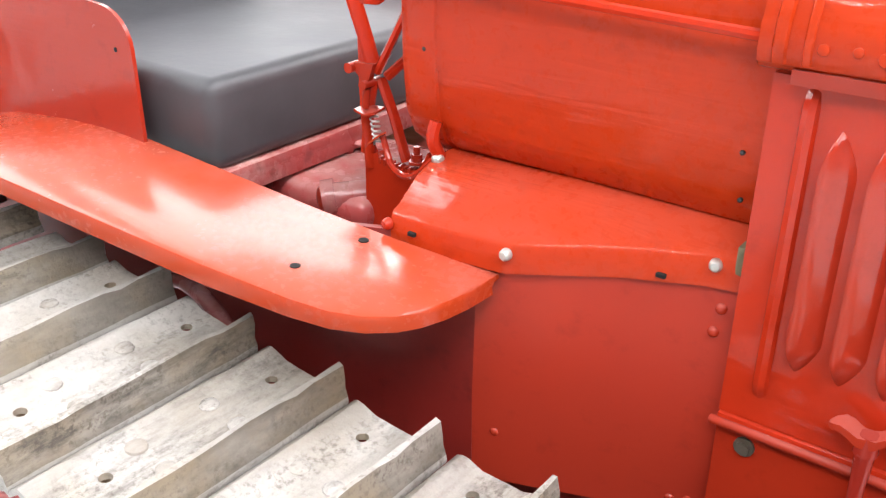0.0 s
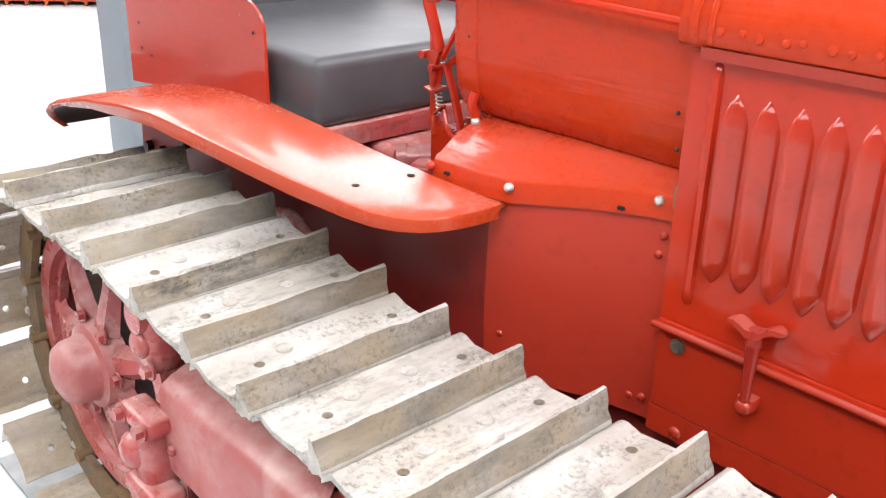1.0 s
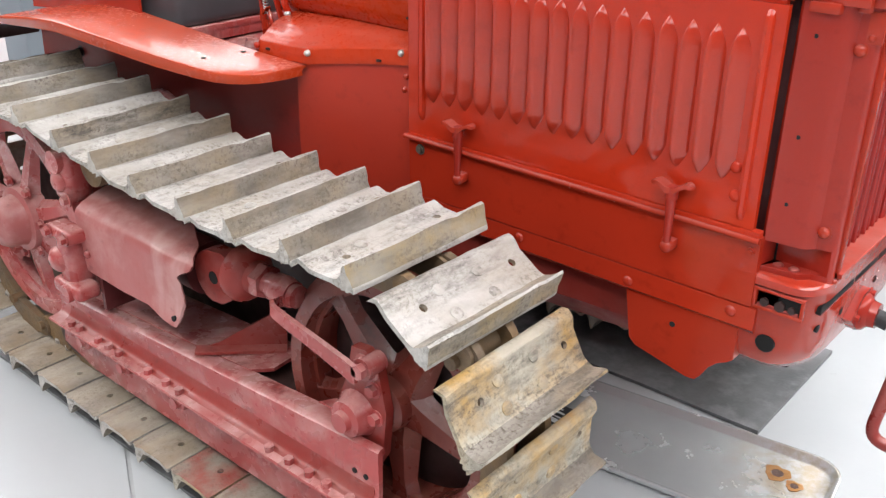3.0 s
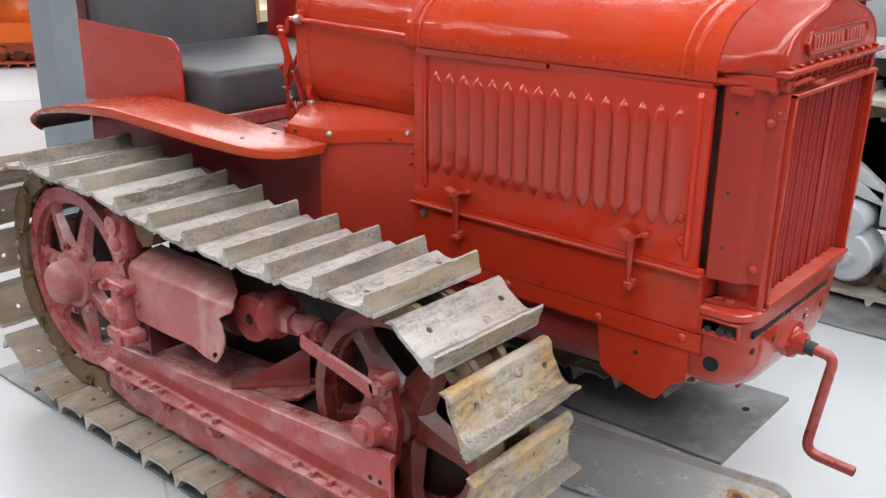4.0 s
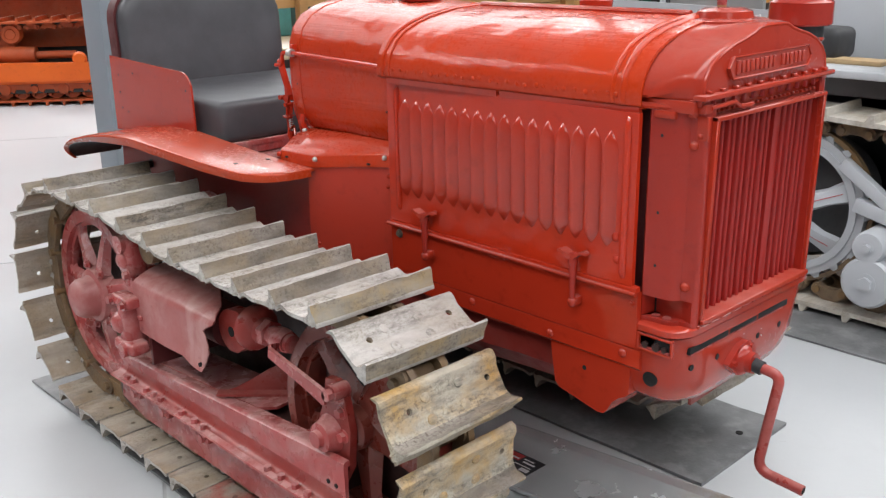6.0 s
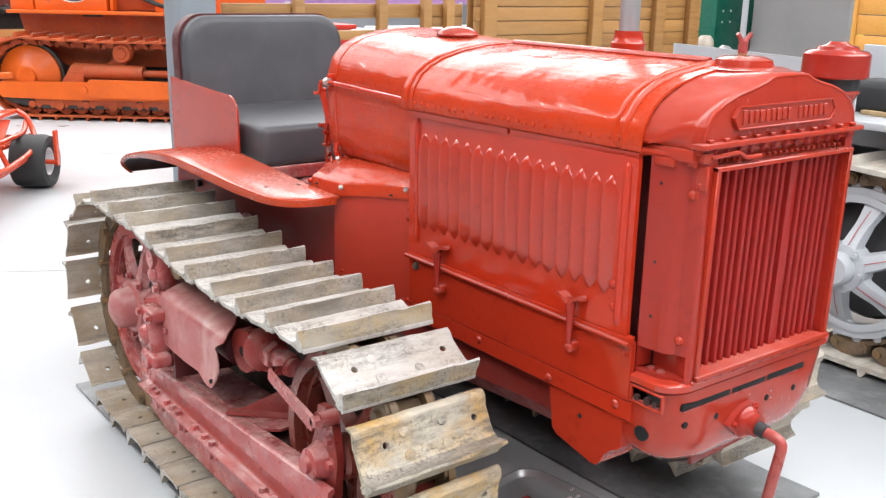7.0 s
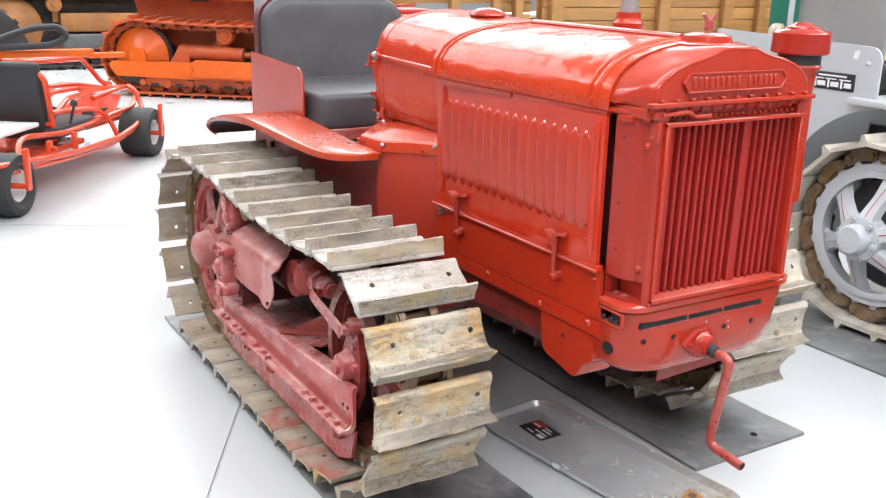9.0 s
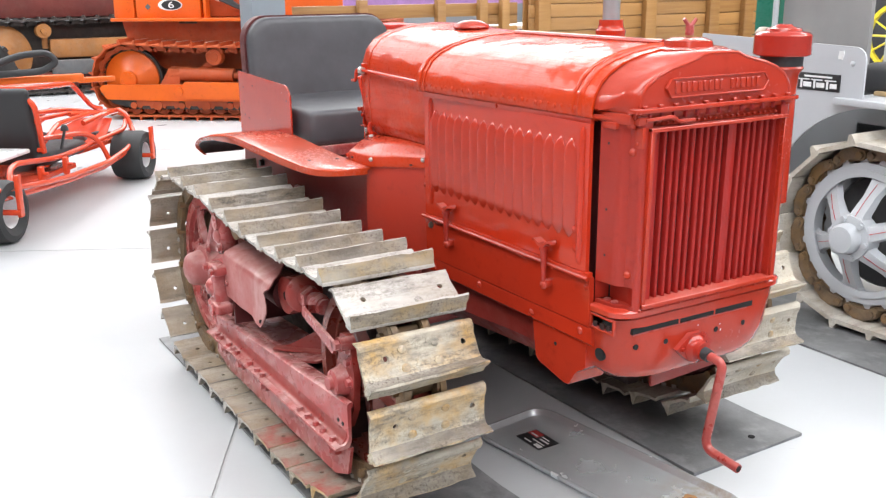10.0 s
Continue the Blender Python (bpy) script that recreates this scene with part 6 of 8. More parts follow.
# drip tray with a product label and rust rings
def tray_steel():
    n = Nodes("galvanised_tray")
    at = n.coords(0.0)
    cloud = n.noise(at, 5.0, 6.0, 0.6, 0.3, 0.7)
    colour = n.mix(cloud, (0.66, 0.67, 0.68), (0.74, 0.75, 0.76))
    near = n.tree.nodes.new("ShaderNodeVectorMath")
    near.operation = "DISTANCE"
    near.inputs[1].default_value = (-0.10, 0.17, 0.0)
    n.link(at, near.inputs[0])
    reach = n.tree.nodes.new("ShaderNodeMapRange")
    reach.inputs["From Min"].default_value, reach.inputs["From Max"].default_value = 0.22, 0.05
    n.link(near.outputs["Value"], reach.inputs["Value"])
    rust = n.times(reach.outputs[0], n.noise(at, 16.0, 6.0, 0.7, 0.42, 0.6))
    colour = n.mix(n.times(n.noise(at, 60.0, 4.0, 0.6, 0.70, 0.78), 0.25), colour, (0.30, 0.30, 0.30))
    colour = n.mix(n.times(rust, 0.8), colour, (0.44, 0.33, 0.20))
    return n.set(Base_Color=colour, Roughness=ranged(n, cloud, 0.20, 0.30), Metallic=0.55, Normal=n.bump(n.noise(at, 5.0, 2.0), 0.10, 0.004))


TRAY = tray_steel()
RUST = dusty("rust_stain", (0.30, 0.12, 0.03), (0.46, 0.25, 0.09), 0.7, 0.75, 30.0)
RUST_DARK = dusty("rust_core", (0.07, 0.035, 0.03), (0.22, 0.12, 0.09), 0.6, 0.6, 40.0)
tray = thing("drip_tray", (-0.45, 0.055, 0), "shallow galvanised steel drip tray with rust rings, on the floor", "tray")
TRAY_M = Matrix.Translation((-0.452, 0.052, 0)) @ Matrix.Rotation(radians(7.6), 4, "Z")


def round_rect(hx, hy, r, n=7):
    out = []
    for cx, cy, a0 in ((hx - r, hy - r, 0), (-hx + r, hy - r, 90), (-hx + r, -hy + r, 180), (hx - r, -hy + r, 270)):
        out += [(cx + r * math.cos(radians(a0 + 90 * i / n)), cy + r * math.sin(radians(a0 + 90 * i / n))) for i in range(n + 1)]
    return out


bm = bmesh.new()
rows = []
for inset, z in ((0.010, 0.0015), (0.0, 0.012), (0.0, 0.022), (0.004, 0.024), (0.009, 0.022), (0.018, 0.006), (0.024, 0.0045)):
    rows.append([TRAY_M @ Vector((x, y, z)) for x, y in round_rect(0.445 - inset, 0.166 - inset, 0.075 - inset)])
loft(bm, rows)
pan = part("tray_pan", bm, TRAY, tray, sharp=50)
label_m = TRAY_M @ Matrix.Translation((-0.275, -0.015, 0.0055)) @ Matrix.Rotation(radians(-7.0), 4, "Z")


def flat(bm, m, cx, cy, sx, sy, h):
    cuboid(bm, (cx, cy, h / 2), (sx, sy, h), 0, m)


bm = bmesh.new()
flat(bm, label_m, 0, 0, 0.128, 0.090, 0.0008)
part("sticker", bm, BLACK_PRINT, pan, "black and red product label with white print")
for mat_, cells in ((RED_PRINT, ((-0.030, 0.018, 0.040, 0.028),)), (WHITE_PRINT, ((-0.028, 0.012, 0.028, 0.006), (0.012, 0.02, 0.03, 0.004), (0.02, 0.008, 0.036, 0.006), (0.014, -0.008, 0.05, 0.004), (0.03, -0.022, 0.026, 0.014), (-0.012, -0.024, 0.03, 0.005)))):
    for cx, cy, sx, sy in cells:
        bm = bmesh.new()
        flat(bm, label_m, cx * 1.25, cy * 1.25, sx * 1.25, sy * 1.25, 0.0014 if mat_ is WHITE_PRINT else 0.0011)
        part("print_bar", bm, mat_, pan)
for x, y, r in ((-0.155, 0.155, 0.030), (-0.105, 0.135, 0.020)):
    bm = bmesh.new()
    m = Matrix.Translation((x, y, 0.0056))
    wob = [1 + 0.12 * math.sin(3 * a) + 0.07 * math.sin(7 * a + 1) for a in [2 * math.pi * i / 28 for i in range(28)]]
    ring_plate(bm, [(p[0] * k, p[1] * k) for p, k in zip(circle(r, 28), wob)], circle(r * 0.5, 28), m, 0.0012)
    part("rust_ring", bm, RUST, pan)
    bm = bmesh.new()
    core = [(p[0] * k, p[1] * k) for p, k in zip(circle(r * 0.47, 28), wob)]
    ring_plate(bm, core, circle(r * 0.05, 28), m, 0.0008)
    part("rust_core", bm, RUST_DARK, pan)

# background machines ----------------------------------------------------------------
ORANGE = enamel("orange_enamel", (0.68, 0.12, 0.012), (0.56, 0.09, 0.012), 0.15, (0.3, 0.5), 0.15)
ORANGE_DARK = dusty("orange_grimy", (0.46, 0.072, 0.012), (0.34, 0.13, 0.06), 0.6, 0.6)
YELLOW_OLD = dusty("old_yellow_paint", (0.32, 0.125, 0.028), (0.24, 0.15, 0.09), 0.8, 0.6)
DARK_RED_OLD = dusty("old_dark_red", (0.14, 0.025, 0.02), (0.16, 0.08, 0.06), 0.5)
IRON = dusty("dark_iron", (0.035, 0.03, 0.028), (0.14, 0.10, 0.08), 0.6)
GREY_STEEL = dusty("grey_arm", (0.10, 0.10, 0.105), (0.17, 0.16, 0.15), 0.5)
KART_RED = enamel("kart_orange_red", (0.66, 0.065, 0.022), (0.56, 0.055, 0.02), 0.1, (0.15, 0.3), 0.4)
WHITE_STEEL = plain("white_enamel", (0.72, 0.73, 0.74), 0.3)
GREY_PAINT = plain("pale_grey_paint", (0.46, 0.475, 0.50), 0.34, 0.0, 0.06, 3.0)
# shaded copy of the pale grey, for faces behind the grey crawler's track
GREY_SHADE = plain("shaded_grey_paint", (0.22, 0.225, 0.235), 0.5, 0.0, 0.08, 3.0)
PALE_TRACK = worn_steel("pale_track", (0.60, 0.57, 0.51), (0.42, 0.38, 0.33), (0.36, 0.27, 0.16), 0.5, 0.1, 0.6)
GALV = plain("brushed_sheet", (0.40, 0.39, 0.38), 0.38, 0.7, 0.14, 2.0)


def crawler_belt(bm, wheels, r, half, pitch, grouser, thick=0.03, slot=0):
    """Shoes round two wheels (u, z, radius) in the uz plane; half is half the width in v."""
    (ua, za, ra), (ub, zb, rb) = wheels
    line = [Vector((ua + (ub - ua) * i / 12, za + ra + (zb + rb - za - ra) * i / 12 - 0.03 * math.sin(math.pi * i / 12))) for i in range(13)]
    line += [Vector((ub + rb * math.sin(a), zb + rb * math.cos(a))) for a in [math.pi * i / 14 for i in range(1, 14)]]
    line += [Vector((ub + (ua - ub) * i / 12, zb - rb + (za - ra - zb + rb) * i / 12)) for i in range(13)]
    line += [Vector((ua - ra * math.sin(a), za - ra * math.cos(a))) for a in [math.pi * i / 14 for i in range(1, 14)]]
    total = sum((b - a).length for a, b in zip(line, line[1:] + line[:1]))
    return along(line, max(3, round(total / pitch)), 0.3)[0]


def belt_parts(parent, stations, half, pitch, grouser, v, mats, frame_m):
    """One shared shoe mesh and two link meshes along a belt; mats are for shoe, link and worn grouser tip."""
    bm = bmesh.new()
    prof = [(-pitch * 0.5, 0.0), (-pitch * 0.46, 0.016), (pitch * 0.30, 0.014), (pitch * 0.40, grouser), (pitch * 0.47, grouser), (pitch * 0.52, 0.004), (pitch * 0.5, -0.006), (-pitch * 0.45, -0.004)]
    loft(bm, [[(x, y, z) for x, z in prof] for y in (-half, half)])
    for f in bm.faces:
        if f.calc_center_median().z > grouser * 0.8:
            f.material_index = 1
    shoe = finish(bm, "belt_shoe", [mats[0], mats[2]], 30)
    links = []
    for side in (-1, 1):
        y = side * half * 0.42
        bm = bmesh.new()
        shape = [(pitch * 0.30 + 0.026 * math.cos(a), -0.048 + 0.026 * math.sin(a)) for a in [-math.pi / 2 + math.pi * i / 5 for i in range(6)]]
        shape += [(pitch * 0.14, -0.006), (-pitch * 0.14, -0.006)]
        shape += [(-pitch * 0.30 + 0.026 * math.cos(a), -0.048 + 0.026 * math.sin(a)) for a in [math.pi / 2 + math.pi * i / 5 for i in range(6)]]
        shape += [(-pitch * 0.12, -0.058), (pitch * 0.12, -0.058)]
        prism(bm, shape, "y", y - 0.018, y + 0.018, 0.003)
        links.append(finish(bm, "belt_link", [mats[1]], 40))
    bm = bmesh.new()
    lathe(bm, [(0.0, -half * 0.42 - 0.03), (0.016, -half * 0.42 - 0.03), (0.016, half * 0.42 + 0.03), (0.0, half * 0.42 + 0.03)], Matrix.Rotation(math.pi / 2, 4, "X"), 12)
    pin = finish(bm, "belt_pin", [mats[1]], 40)
    mid = sum((p for p, d in stations), Vector((0, 0))) / len(stations)
    for p, d in stations:
        n = Vector((-d.y, d.x))
        if n.dot(p - mid) < 0:
            n = -n
        m = Matrix(((d.x, 0, n.x, p.x), (0, 1, 0, v), (d.y, 0, n.y, p.y), (0, 0, 0, 1)))
        placed(part("belt_shoe", shoe, None, parent), frame_m @ m)
        for link in links:
            placed(part("belt_link", link, None, parent), frame_m @ m)
        for o in (-0.30, 0.30):
            placed(part("belt_pin", pin, None, parent), frame_m @ m @ Matrix.Translation((o * pitch, 0, -0.048)))


# orange bulldozer: u along its side, v out towards the aisle -----------------------------
DOZER_M = Matrix.Translation((-9.74, 0.86, 0)) @ Matrix.Rotation(math.atan2(0.785, 0.62), 4, "Z") @ Matrix.Diagonal((1, -1, 1, 1))
DM = Matrix.Identity(4)
dozer = new("bulldozer")
dozer.matrix_world = DOZER_M
tagged(dozer, "bright orange bulldozer with orange-painted crawler tracks", "bulldozer")


def dozer_part(name, bm, mat, label="", parent=None):
    ob = new(name, finish(bm, name, mat))
    ob.parent = parent or dozer
    return tagged(ob, label)


V0 = -0.25
bm = bmesh.new()
prism(bm, [(-0.36, 0.30), (2.35, 0.30), (2.35, 0.185), (2.0, 0.12), (0.1, 0.12), (-0.2, 0.18)], "y", V0 - 0.10, V0 + 0.16, 0.01)
dframe = dozer_part("track_frame", bm, IRON)
bm = bmesh.new()
prism(bm, [(-0.34, 0.36), (-0.30, 0.40), (0.55, 0.41), (2.45, 0.42), (2.45, 0.22), (0.5, 0.22), (-0.26, 0.235)], "y", V0 + 0.16, V0 + 0.21, 0.008)
dozer_part("side_beam", bm, ORANGE)
bm = bmesh.new()
prism(bm, [(0.62, 0.32), (0.72, 0.445), (2.4, 0.43), (2.4, 0.255), (0.72, 0.255)], "y", V0 + 0.21, V0 + 0.28, 0.01)
rod(bm, (0.655, V0 + 0.2, 0.34), (0.655, V0 + 0.30, 0.34), 0.045, 16)
lathe(bm, [(0.0, 0.02), (0.055, 0.02), (0.075, 0.0), (0.0, 0.0)], Matrix.Translation((1.72, V0 + 0.26, 0.47)) @ Matrix.Rotation(-math.pi / 2, 4, "X"), 16)
dozer_part("push_arm", bm, ORANGE)
bm = bmesh.new()
rod(bm, (0.50, V0 + 0.08, 0.52), (1.25, V0 + 0.08, 0.50), 0.085, 18)
rod(bm, (1.25, V0 + 0.08, 0.5), (1.65, V0 + 0.08, 0.5), 0.04, 14)
prism(bm, [(0.38, 0.40), (0.50, 0.59), (0.62, 0.58), (0.62, 0.40)], "y", V0, V0 + 0.16, 0.008)
dozer_part("recoil_tube", bm, ORANGE_DARK)
for u, r in ((0.0, 0.325), (2.05, 0.30)):
    bm = bmesh.new()
    m = Matrix.Translation((u, V0 + 0.02, 0.455)) @ Matrix.Rotation(-math.pi / 2, 4, "X")
    lathe(bm, [(0.0, 0.15), (0.10, 0.15), (0.105, 0.12), (0.13, 0.10), (r * 0.8, 0.06), (r, 0.03), (r, -0.06), (0.0, -0.06)], m, 40)
    wheel = dozer_part("drive_wheel", bm, ORANGE)
    for k in range(8):
        bm = bmesh.new()
        a = 2 * math.pi * k / 8
        bolt(bm, (u + 0.075 * math.cos(a), V0 + 0.17, 0.455 + 0.075 * math.sin(a)), (0, 1, 0), 0.012, 0.01)
        dozer_part("hub_bolt", bm, ORANGE, "", wheel)
bm = bmesh.new()
lathe(bm, [(0.0, 0.12), (0.05, 0.12), (0.055, 0.11), (0.09, 0.11), (0.10, 0.09), (0.10, 0.0), (0.0, 0.0)], Matrix.Translation((1.03, V0 + 0.02, 0.715)) @ Matrix.Rotation(-math.pi / 2, 4, "X"), 28)
prism(bm, [(0.78, 0.55), (0.98, 0.70), (1.06, 0.70), (1.04, 0.55)], "y", V0, V0 + 0.05, 0.006)
dozer_part("carrier_roller", bm, ORANGE_DARK)
for i in range(7):
    bm = bmesh.new()
    u = 0.195 + i * 0.29
    prism(bm, [(u - 0.115, 0.245), (u + 0.115, 0.245), (u + 0.105, 0.15), (u + 0.06, 0.125), (u + 0.045, 0.16), (u - 0.045, 0.16), (u - 0.06, 0.125), (u - 0.105, 0.15)], "y", V0 + 0.155, V0 + 0.175, 0.003)
    dozer_part("roller_guard", bm, ORANGE_DARK, "", dframe)
for i in range(8):
    bm = bmesh.new()
    rod(bm, (0.05 + i * 0.29, V0 + 0.1, 0.165), (0.05 + i * 0.29, V0 + 0.185, 0.165), 0.055 if i % 2 else 0.038, 18)
    dozer_part("bottom_roller", bm, ORANGE_DARK)
belt = new("dozer_track", finish((lambda b: (ring_plate(b, circle(0.36, 40), circle(0.33, 40), Matrix.Translation((0, V0, 0.455)) @ Matrix.Rotation(math.pi / 2, 4, "X"), 0.05), b)[1])(bmesh.new()), "dozer_track", IRON))
belt.parent = dozer
belt_parts(belt, crawler_belt(None, ((0.0, 0.455, 0.405), (2.05, 0.455, 0.40)), 0.4, 0.22, 0.17, 0.05), 0.22, 0.17, 0.055, V0, (ORANGE_DARK, ORANGE_DARK, PALE_TRACK), DM)
for z in (0.80, 0.105):
    bm = bmesh.new()
    cuboid(bm, (1.02, V0 - 0.03, z), (2.0, 0.05, 0.05), 0.004)
    dozer_part("track_rail", bm, IRON, "", belt)
bm = bmesh.new()
prism(bm, [(-0.20, 1.13), (3.0, 1.10), (3.0, 0.55), (0.3, 0.55), (-0.12, 0.80)], "y", -1.6, V0 - 0.24, 0.01)
dozer_part("hull", bm, ORANGE_DARK)
bm = bmesh.new()
cuboid(bm, (1.45, V0 - 0.62, 0.44), (3.0, 0.6, 0.34), 0.02)
dozer_part("belly_pan", bm, IRON)
bm = bmesh.new()
cuboid(bm, (1.0, -0.70, 1.125), (2.45, 0.9, 0.035), 0.006)
dozer_part("deck", bm, ORANGE)
for ua, ub, zt in ((-0.22, 0.03, 2.0), (0.05, 0.83, 2.0), (0.86, 0.90, 1.75), (1.35, 2.9, 2.0)):
    bm = bmesh.new()
    cuboid(bm, ((ua + ub) / 2, -0.75, (1.14 + zt) / 2), (ub - ua, 0.8, zt - 1.14), 0.015)
    dozer_part("engine_cover", bm, ORANGE)
bm = bmesh.new()
cuboid(bm, (1.1, -0.62, 1.45), (0.5, 0.3, 0.6), 0.02)
dozer_part("valve_block", bm, ORANGE_DARK)
for k in range(3):
    bm = bmesh.new()
    tube(bm, rounded([(0.98 + 0.03 * k, -0.40, 1.45 - 0.05 * k), (1.1, -0.36, 1.42 - 0.04 * k), (1.32, -0.34, 1.24), (1.6, -0.36, 1.16)], 0.12, 5), 0.022, 8)
    dozer_part("hydraulic_hose", bm, BLACK)
    bm = bmesh.new()
    rod(bm, (0.95 + 0.03 * k, -0.40, 1.46 - 0.05 * k), (1.0 + 0.03 * k, -0.39, 1.45 - 0.05 * k), 0.028, 10)
    dozer_part("hose_end", bm, ZINC)
bm = bmesh.new()
lathe(bm, [(0.0, 0.006), (1.0, 0.006), (1.0, 0.0), (0.0, 0.0)], Matrix.Translation((0.47, -0.352, 1.29)) @ Matrix.Rotation(-math.pi / 2, 4, "X") @ Matrix.Diagonal((0.145, 0.062, 1, 1)), 32)
dozer_part("badge_edge", bm, WHITE_PRINT)
bm = bmesh.new()
lathe(bm, [(0.0, 0.009), (1.0, 0.009), (1.0, 0.0), (0.0, 0.0)], Matrix.Translation((0.485, -0.352, 1.29)) @ Matrix.Rotation(-math.pi / 2, 4, "X") @ Matrix.Diagonal((0.118, 0.053, 1, 1)), 32)
badge = dozer_part("badge", bm, BLACK_PRINT, "black oval badge with a white 6")


def lettering(text, size, mat, m, parent=None, depth=0.0015):
    """Raised letters in the built-in font, as a mesh."""
    cu = bpy.data.curves.new("lettering", "FONT")
    cu.body, cu.size, cu.extrude, cu.align_x, cu.align_y = text, size, depth, "CENTER", "CENTER"
    tmp = bpy.data.objects.new("lettering", cu)
    scene.collection.objects.link(tmp)
    bpy.context.view_layer.update()
    me = bpy.data.meshes.new_from_object(tmp.evaluated_get(bpy.context.evaluated_depsgraph_get()))
    bpy.data.objects.remove(tmp)
    me.materials.clear()
    me.materials.append(mat)
    ob = new("lettering", me)
    ob.parent = parent
    ob.matrix_basis = m
    return ob


lettering("6", 0.105, WHITE_PRINT, Matrix.Translation((0.485, -0.340, 1.288)) @ Matrix.Rotation(math.pi / 2, 4, "X") @ Matrix.Diagonal((1.5, 1, 1, 1)), badge)
for u, z, s_, mt in ((0.20, 1.27, 0.05, GREY_STEEL), (0.33, 1.41, 0.06, WHITE_PRINT)):
    bm = bmesh.new()
    cuboid(bm, (0, 0, 0), (s_, 0.004, s_), 0, Matrix.Translation((u, -0.349, z)) @ Matrix.Rotation(radians(45), 4, "Y"))
    dozer_part("sticker", bm, mt)
for z, wide, high in ((1.09, 0.22, 0.03), (0.83, 0.30, 0.06)):
    bm = bmesh.new()
    cuboid(bm, (0.62, V0 - 0.236, z), (wide, 0.01, high), 0.004)
    dozer_part("vent", bm, IRON)

# pedal-less go-kart with a tube frame ---------------------------------------------------
TYRE = plain("tyre_rubber", (0.028, 0.028, 0.029), 0.7, 0.0, 0.3, 18.0, 0.5)
f_dir = Vector((-0.8107, 0.5855, 0))
kart = new("go_kart")
kart.matrix_world = Matrix.Translation((-6.0, -0.12, 0)) @ Matrix.Rotation(math.atan2(f_dir.y, f_dir.x), 4, "Z")
tagged(kart, "orange-red tube-frame go-kart with black seat and fat tyres", "go-kart")


def kart_part(name, bm, mat, label="", parent=None, sharp=38.0):
    ob = new(name, finish(bm, name, mat, sharp))
    ob.parent = parent or kart
    return tagged(ob, label)


def fat_wheel(u, v, r, wide, side):
    m = Matrix.Translation((u, v, r)) @ Matrix.Rotation(math.pi / 2, 4, "X")
    bm = bmesh.new()
    h = wide / 2
    lathe(bm, [(r * 0.52, -h * 0.8), (r * 0.75, -h), (r * 0.94, -h * 0.92), (r, -h * 0.6), (r, h * 0.6), (r * 0.94, h * 0.92), (r * 0.75, h), (r * 0.52, h * 0.8), (r * 0.50, 0.0), (r * 0.52, -h * 0.8)], m, 32)
    wheel = kart_part("wheel", bm, TYRE, "fat black tyre on a white rim")
    bm = bmesh.new()
    lathe(bm, [(0.0, 0.2 * h), (r * 0.2, 0.25 * h), (r * 0.25, 0.05 * h), (r * 0.42, 0.1 * h), (r * 0.5, 0.75 * h), (r * 0.54, 0.8 * h), (r * 0.54, -0.8 * h), (0.0, -0.8 * h)], m if side < 0 else m @ Matrix.Rotation(math.pi, 4, "X"), 28)
    kart_part("rim", bm, WHITE_STEEL, "", wheel)


for u, v, side in ((0.25, -0.04, -1), (-1.76, 0.03, -1), (0.20, 0.85, 1), (-1.76, 0.85, 1)):
    fat_wheel(u, v - side * 0.03, 0.195, 0.26, side)
    bm = bmesh.new()
    cuboid(bm, (u + 0.02, v + side * 0.125, 0.29), (0.05, 0.025, 0.26), 0.006)
    rod(bm, (u, v + side * 0.14, 0.19), (u, v, 0.19), 0.018, 10)
    kart_part("fork", bm, KART_RED)
for s in (0, 1):
    y = (lambda v: 0.88 - v) if s else (lambda v: v)
    for path in ([(-2.1, -0.02, 0.36), (-1.7, -0.05, 0.33), (-1.34, -0.06, 0.29), (-0.97, -0.06, 0.26), (-0.34, -0.05, 0.24), (0.06, -0.05, 0.28), (0.27, -0.03, 0.34), (0.36, 0.03, 0.40), (0.40, 0.08, 0.50), (0.44, 0.16, 0.535)],
                 [(-2.1, 0.0, 0.30), (-1.34, -0.03, 0.25), (-0.97, -0.03, 0.225), (-0.34, -0.02, 0.205), (0.06, -0.02, 0.24), (0.27, 0.0, 0.30), (0.36, 0.05, 0.37)],
                 [(-1.62, 0.02, 0.30), (-1.5, 0.08, 0.40), (-1.38, 0.1, 0.42), (-0.84, 0.1, 0.36), (-0.48, 0.1, 0.36), (-0.22, 0.1, 0.37), (0.28, 0.06, 0.40), (0.40, 0.09, 0.46)],
                 [(-0.86, 0.17, 0.50), (-0.41, 0.1, 0.47), (-0.25, 0.08, 0.42), (-0.2, 0.04, 0.34), (-0.2, 0.0, 0.24)],
                 [(-0.79, 0.2, 0.46), (-0.51, 0.22, 0.55), (-0.19, 0.3, 0.53), (0.33, 0.35, 0.52), (0.62, 0.36, 0.48)]):
        bm = bmesh.new()
        tube(bm, rounded([(u, y(v), z) for u, v, z in path], 0.08, 4), 0.019, 10)
        kart_part("frame_tube", bm, KART_RED)
    for u in (-0.84, -1.2):
        bm = bmesh.new()
        cuboid(bm, (u, y(0.03), 0.31), (0.05, 0.03, 0.12), 0.006)
        rod(bm, (u, y(-0.02), 0.32), (u, y(0.05), 0.32), 0.012, 8)
        kart_part("tube_strut", bm, KART_RED)
bm = bmesh.new()
tube(bm, rounded([(-0.1, 0.22, 0.50), (0.15, 0.15, 0.54), (0.55, 0.2, 0.52), (0.72, 0.44, 0.47), (0.55, 0.68, 0.52), (0.15, 0.73, 0.54), (-0.1, 0.66, 0.50)], 0.12, 5), 0.022, 10)
kart_part("front_hoop", bm, KART_RED)
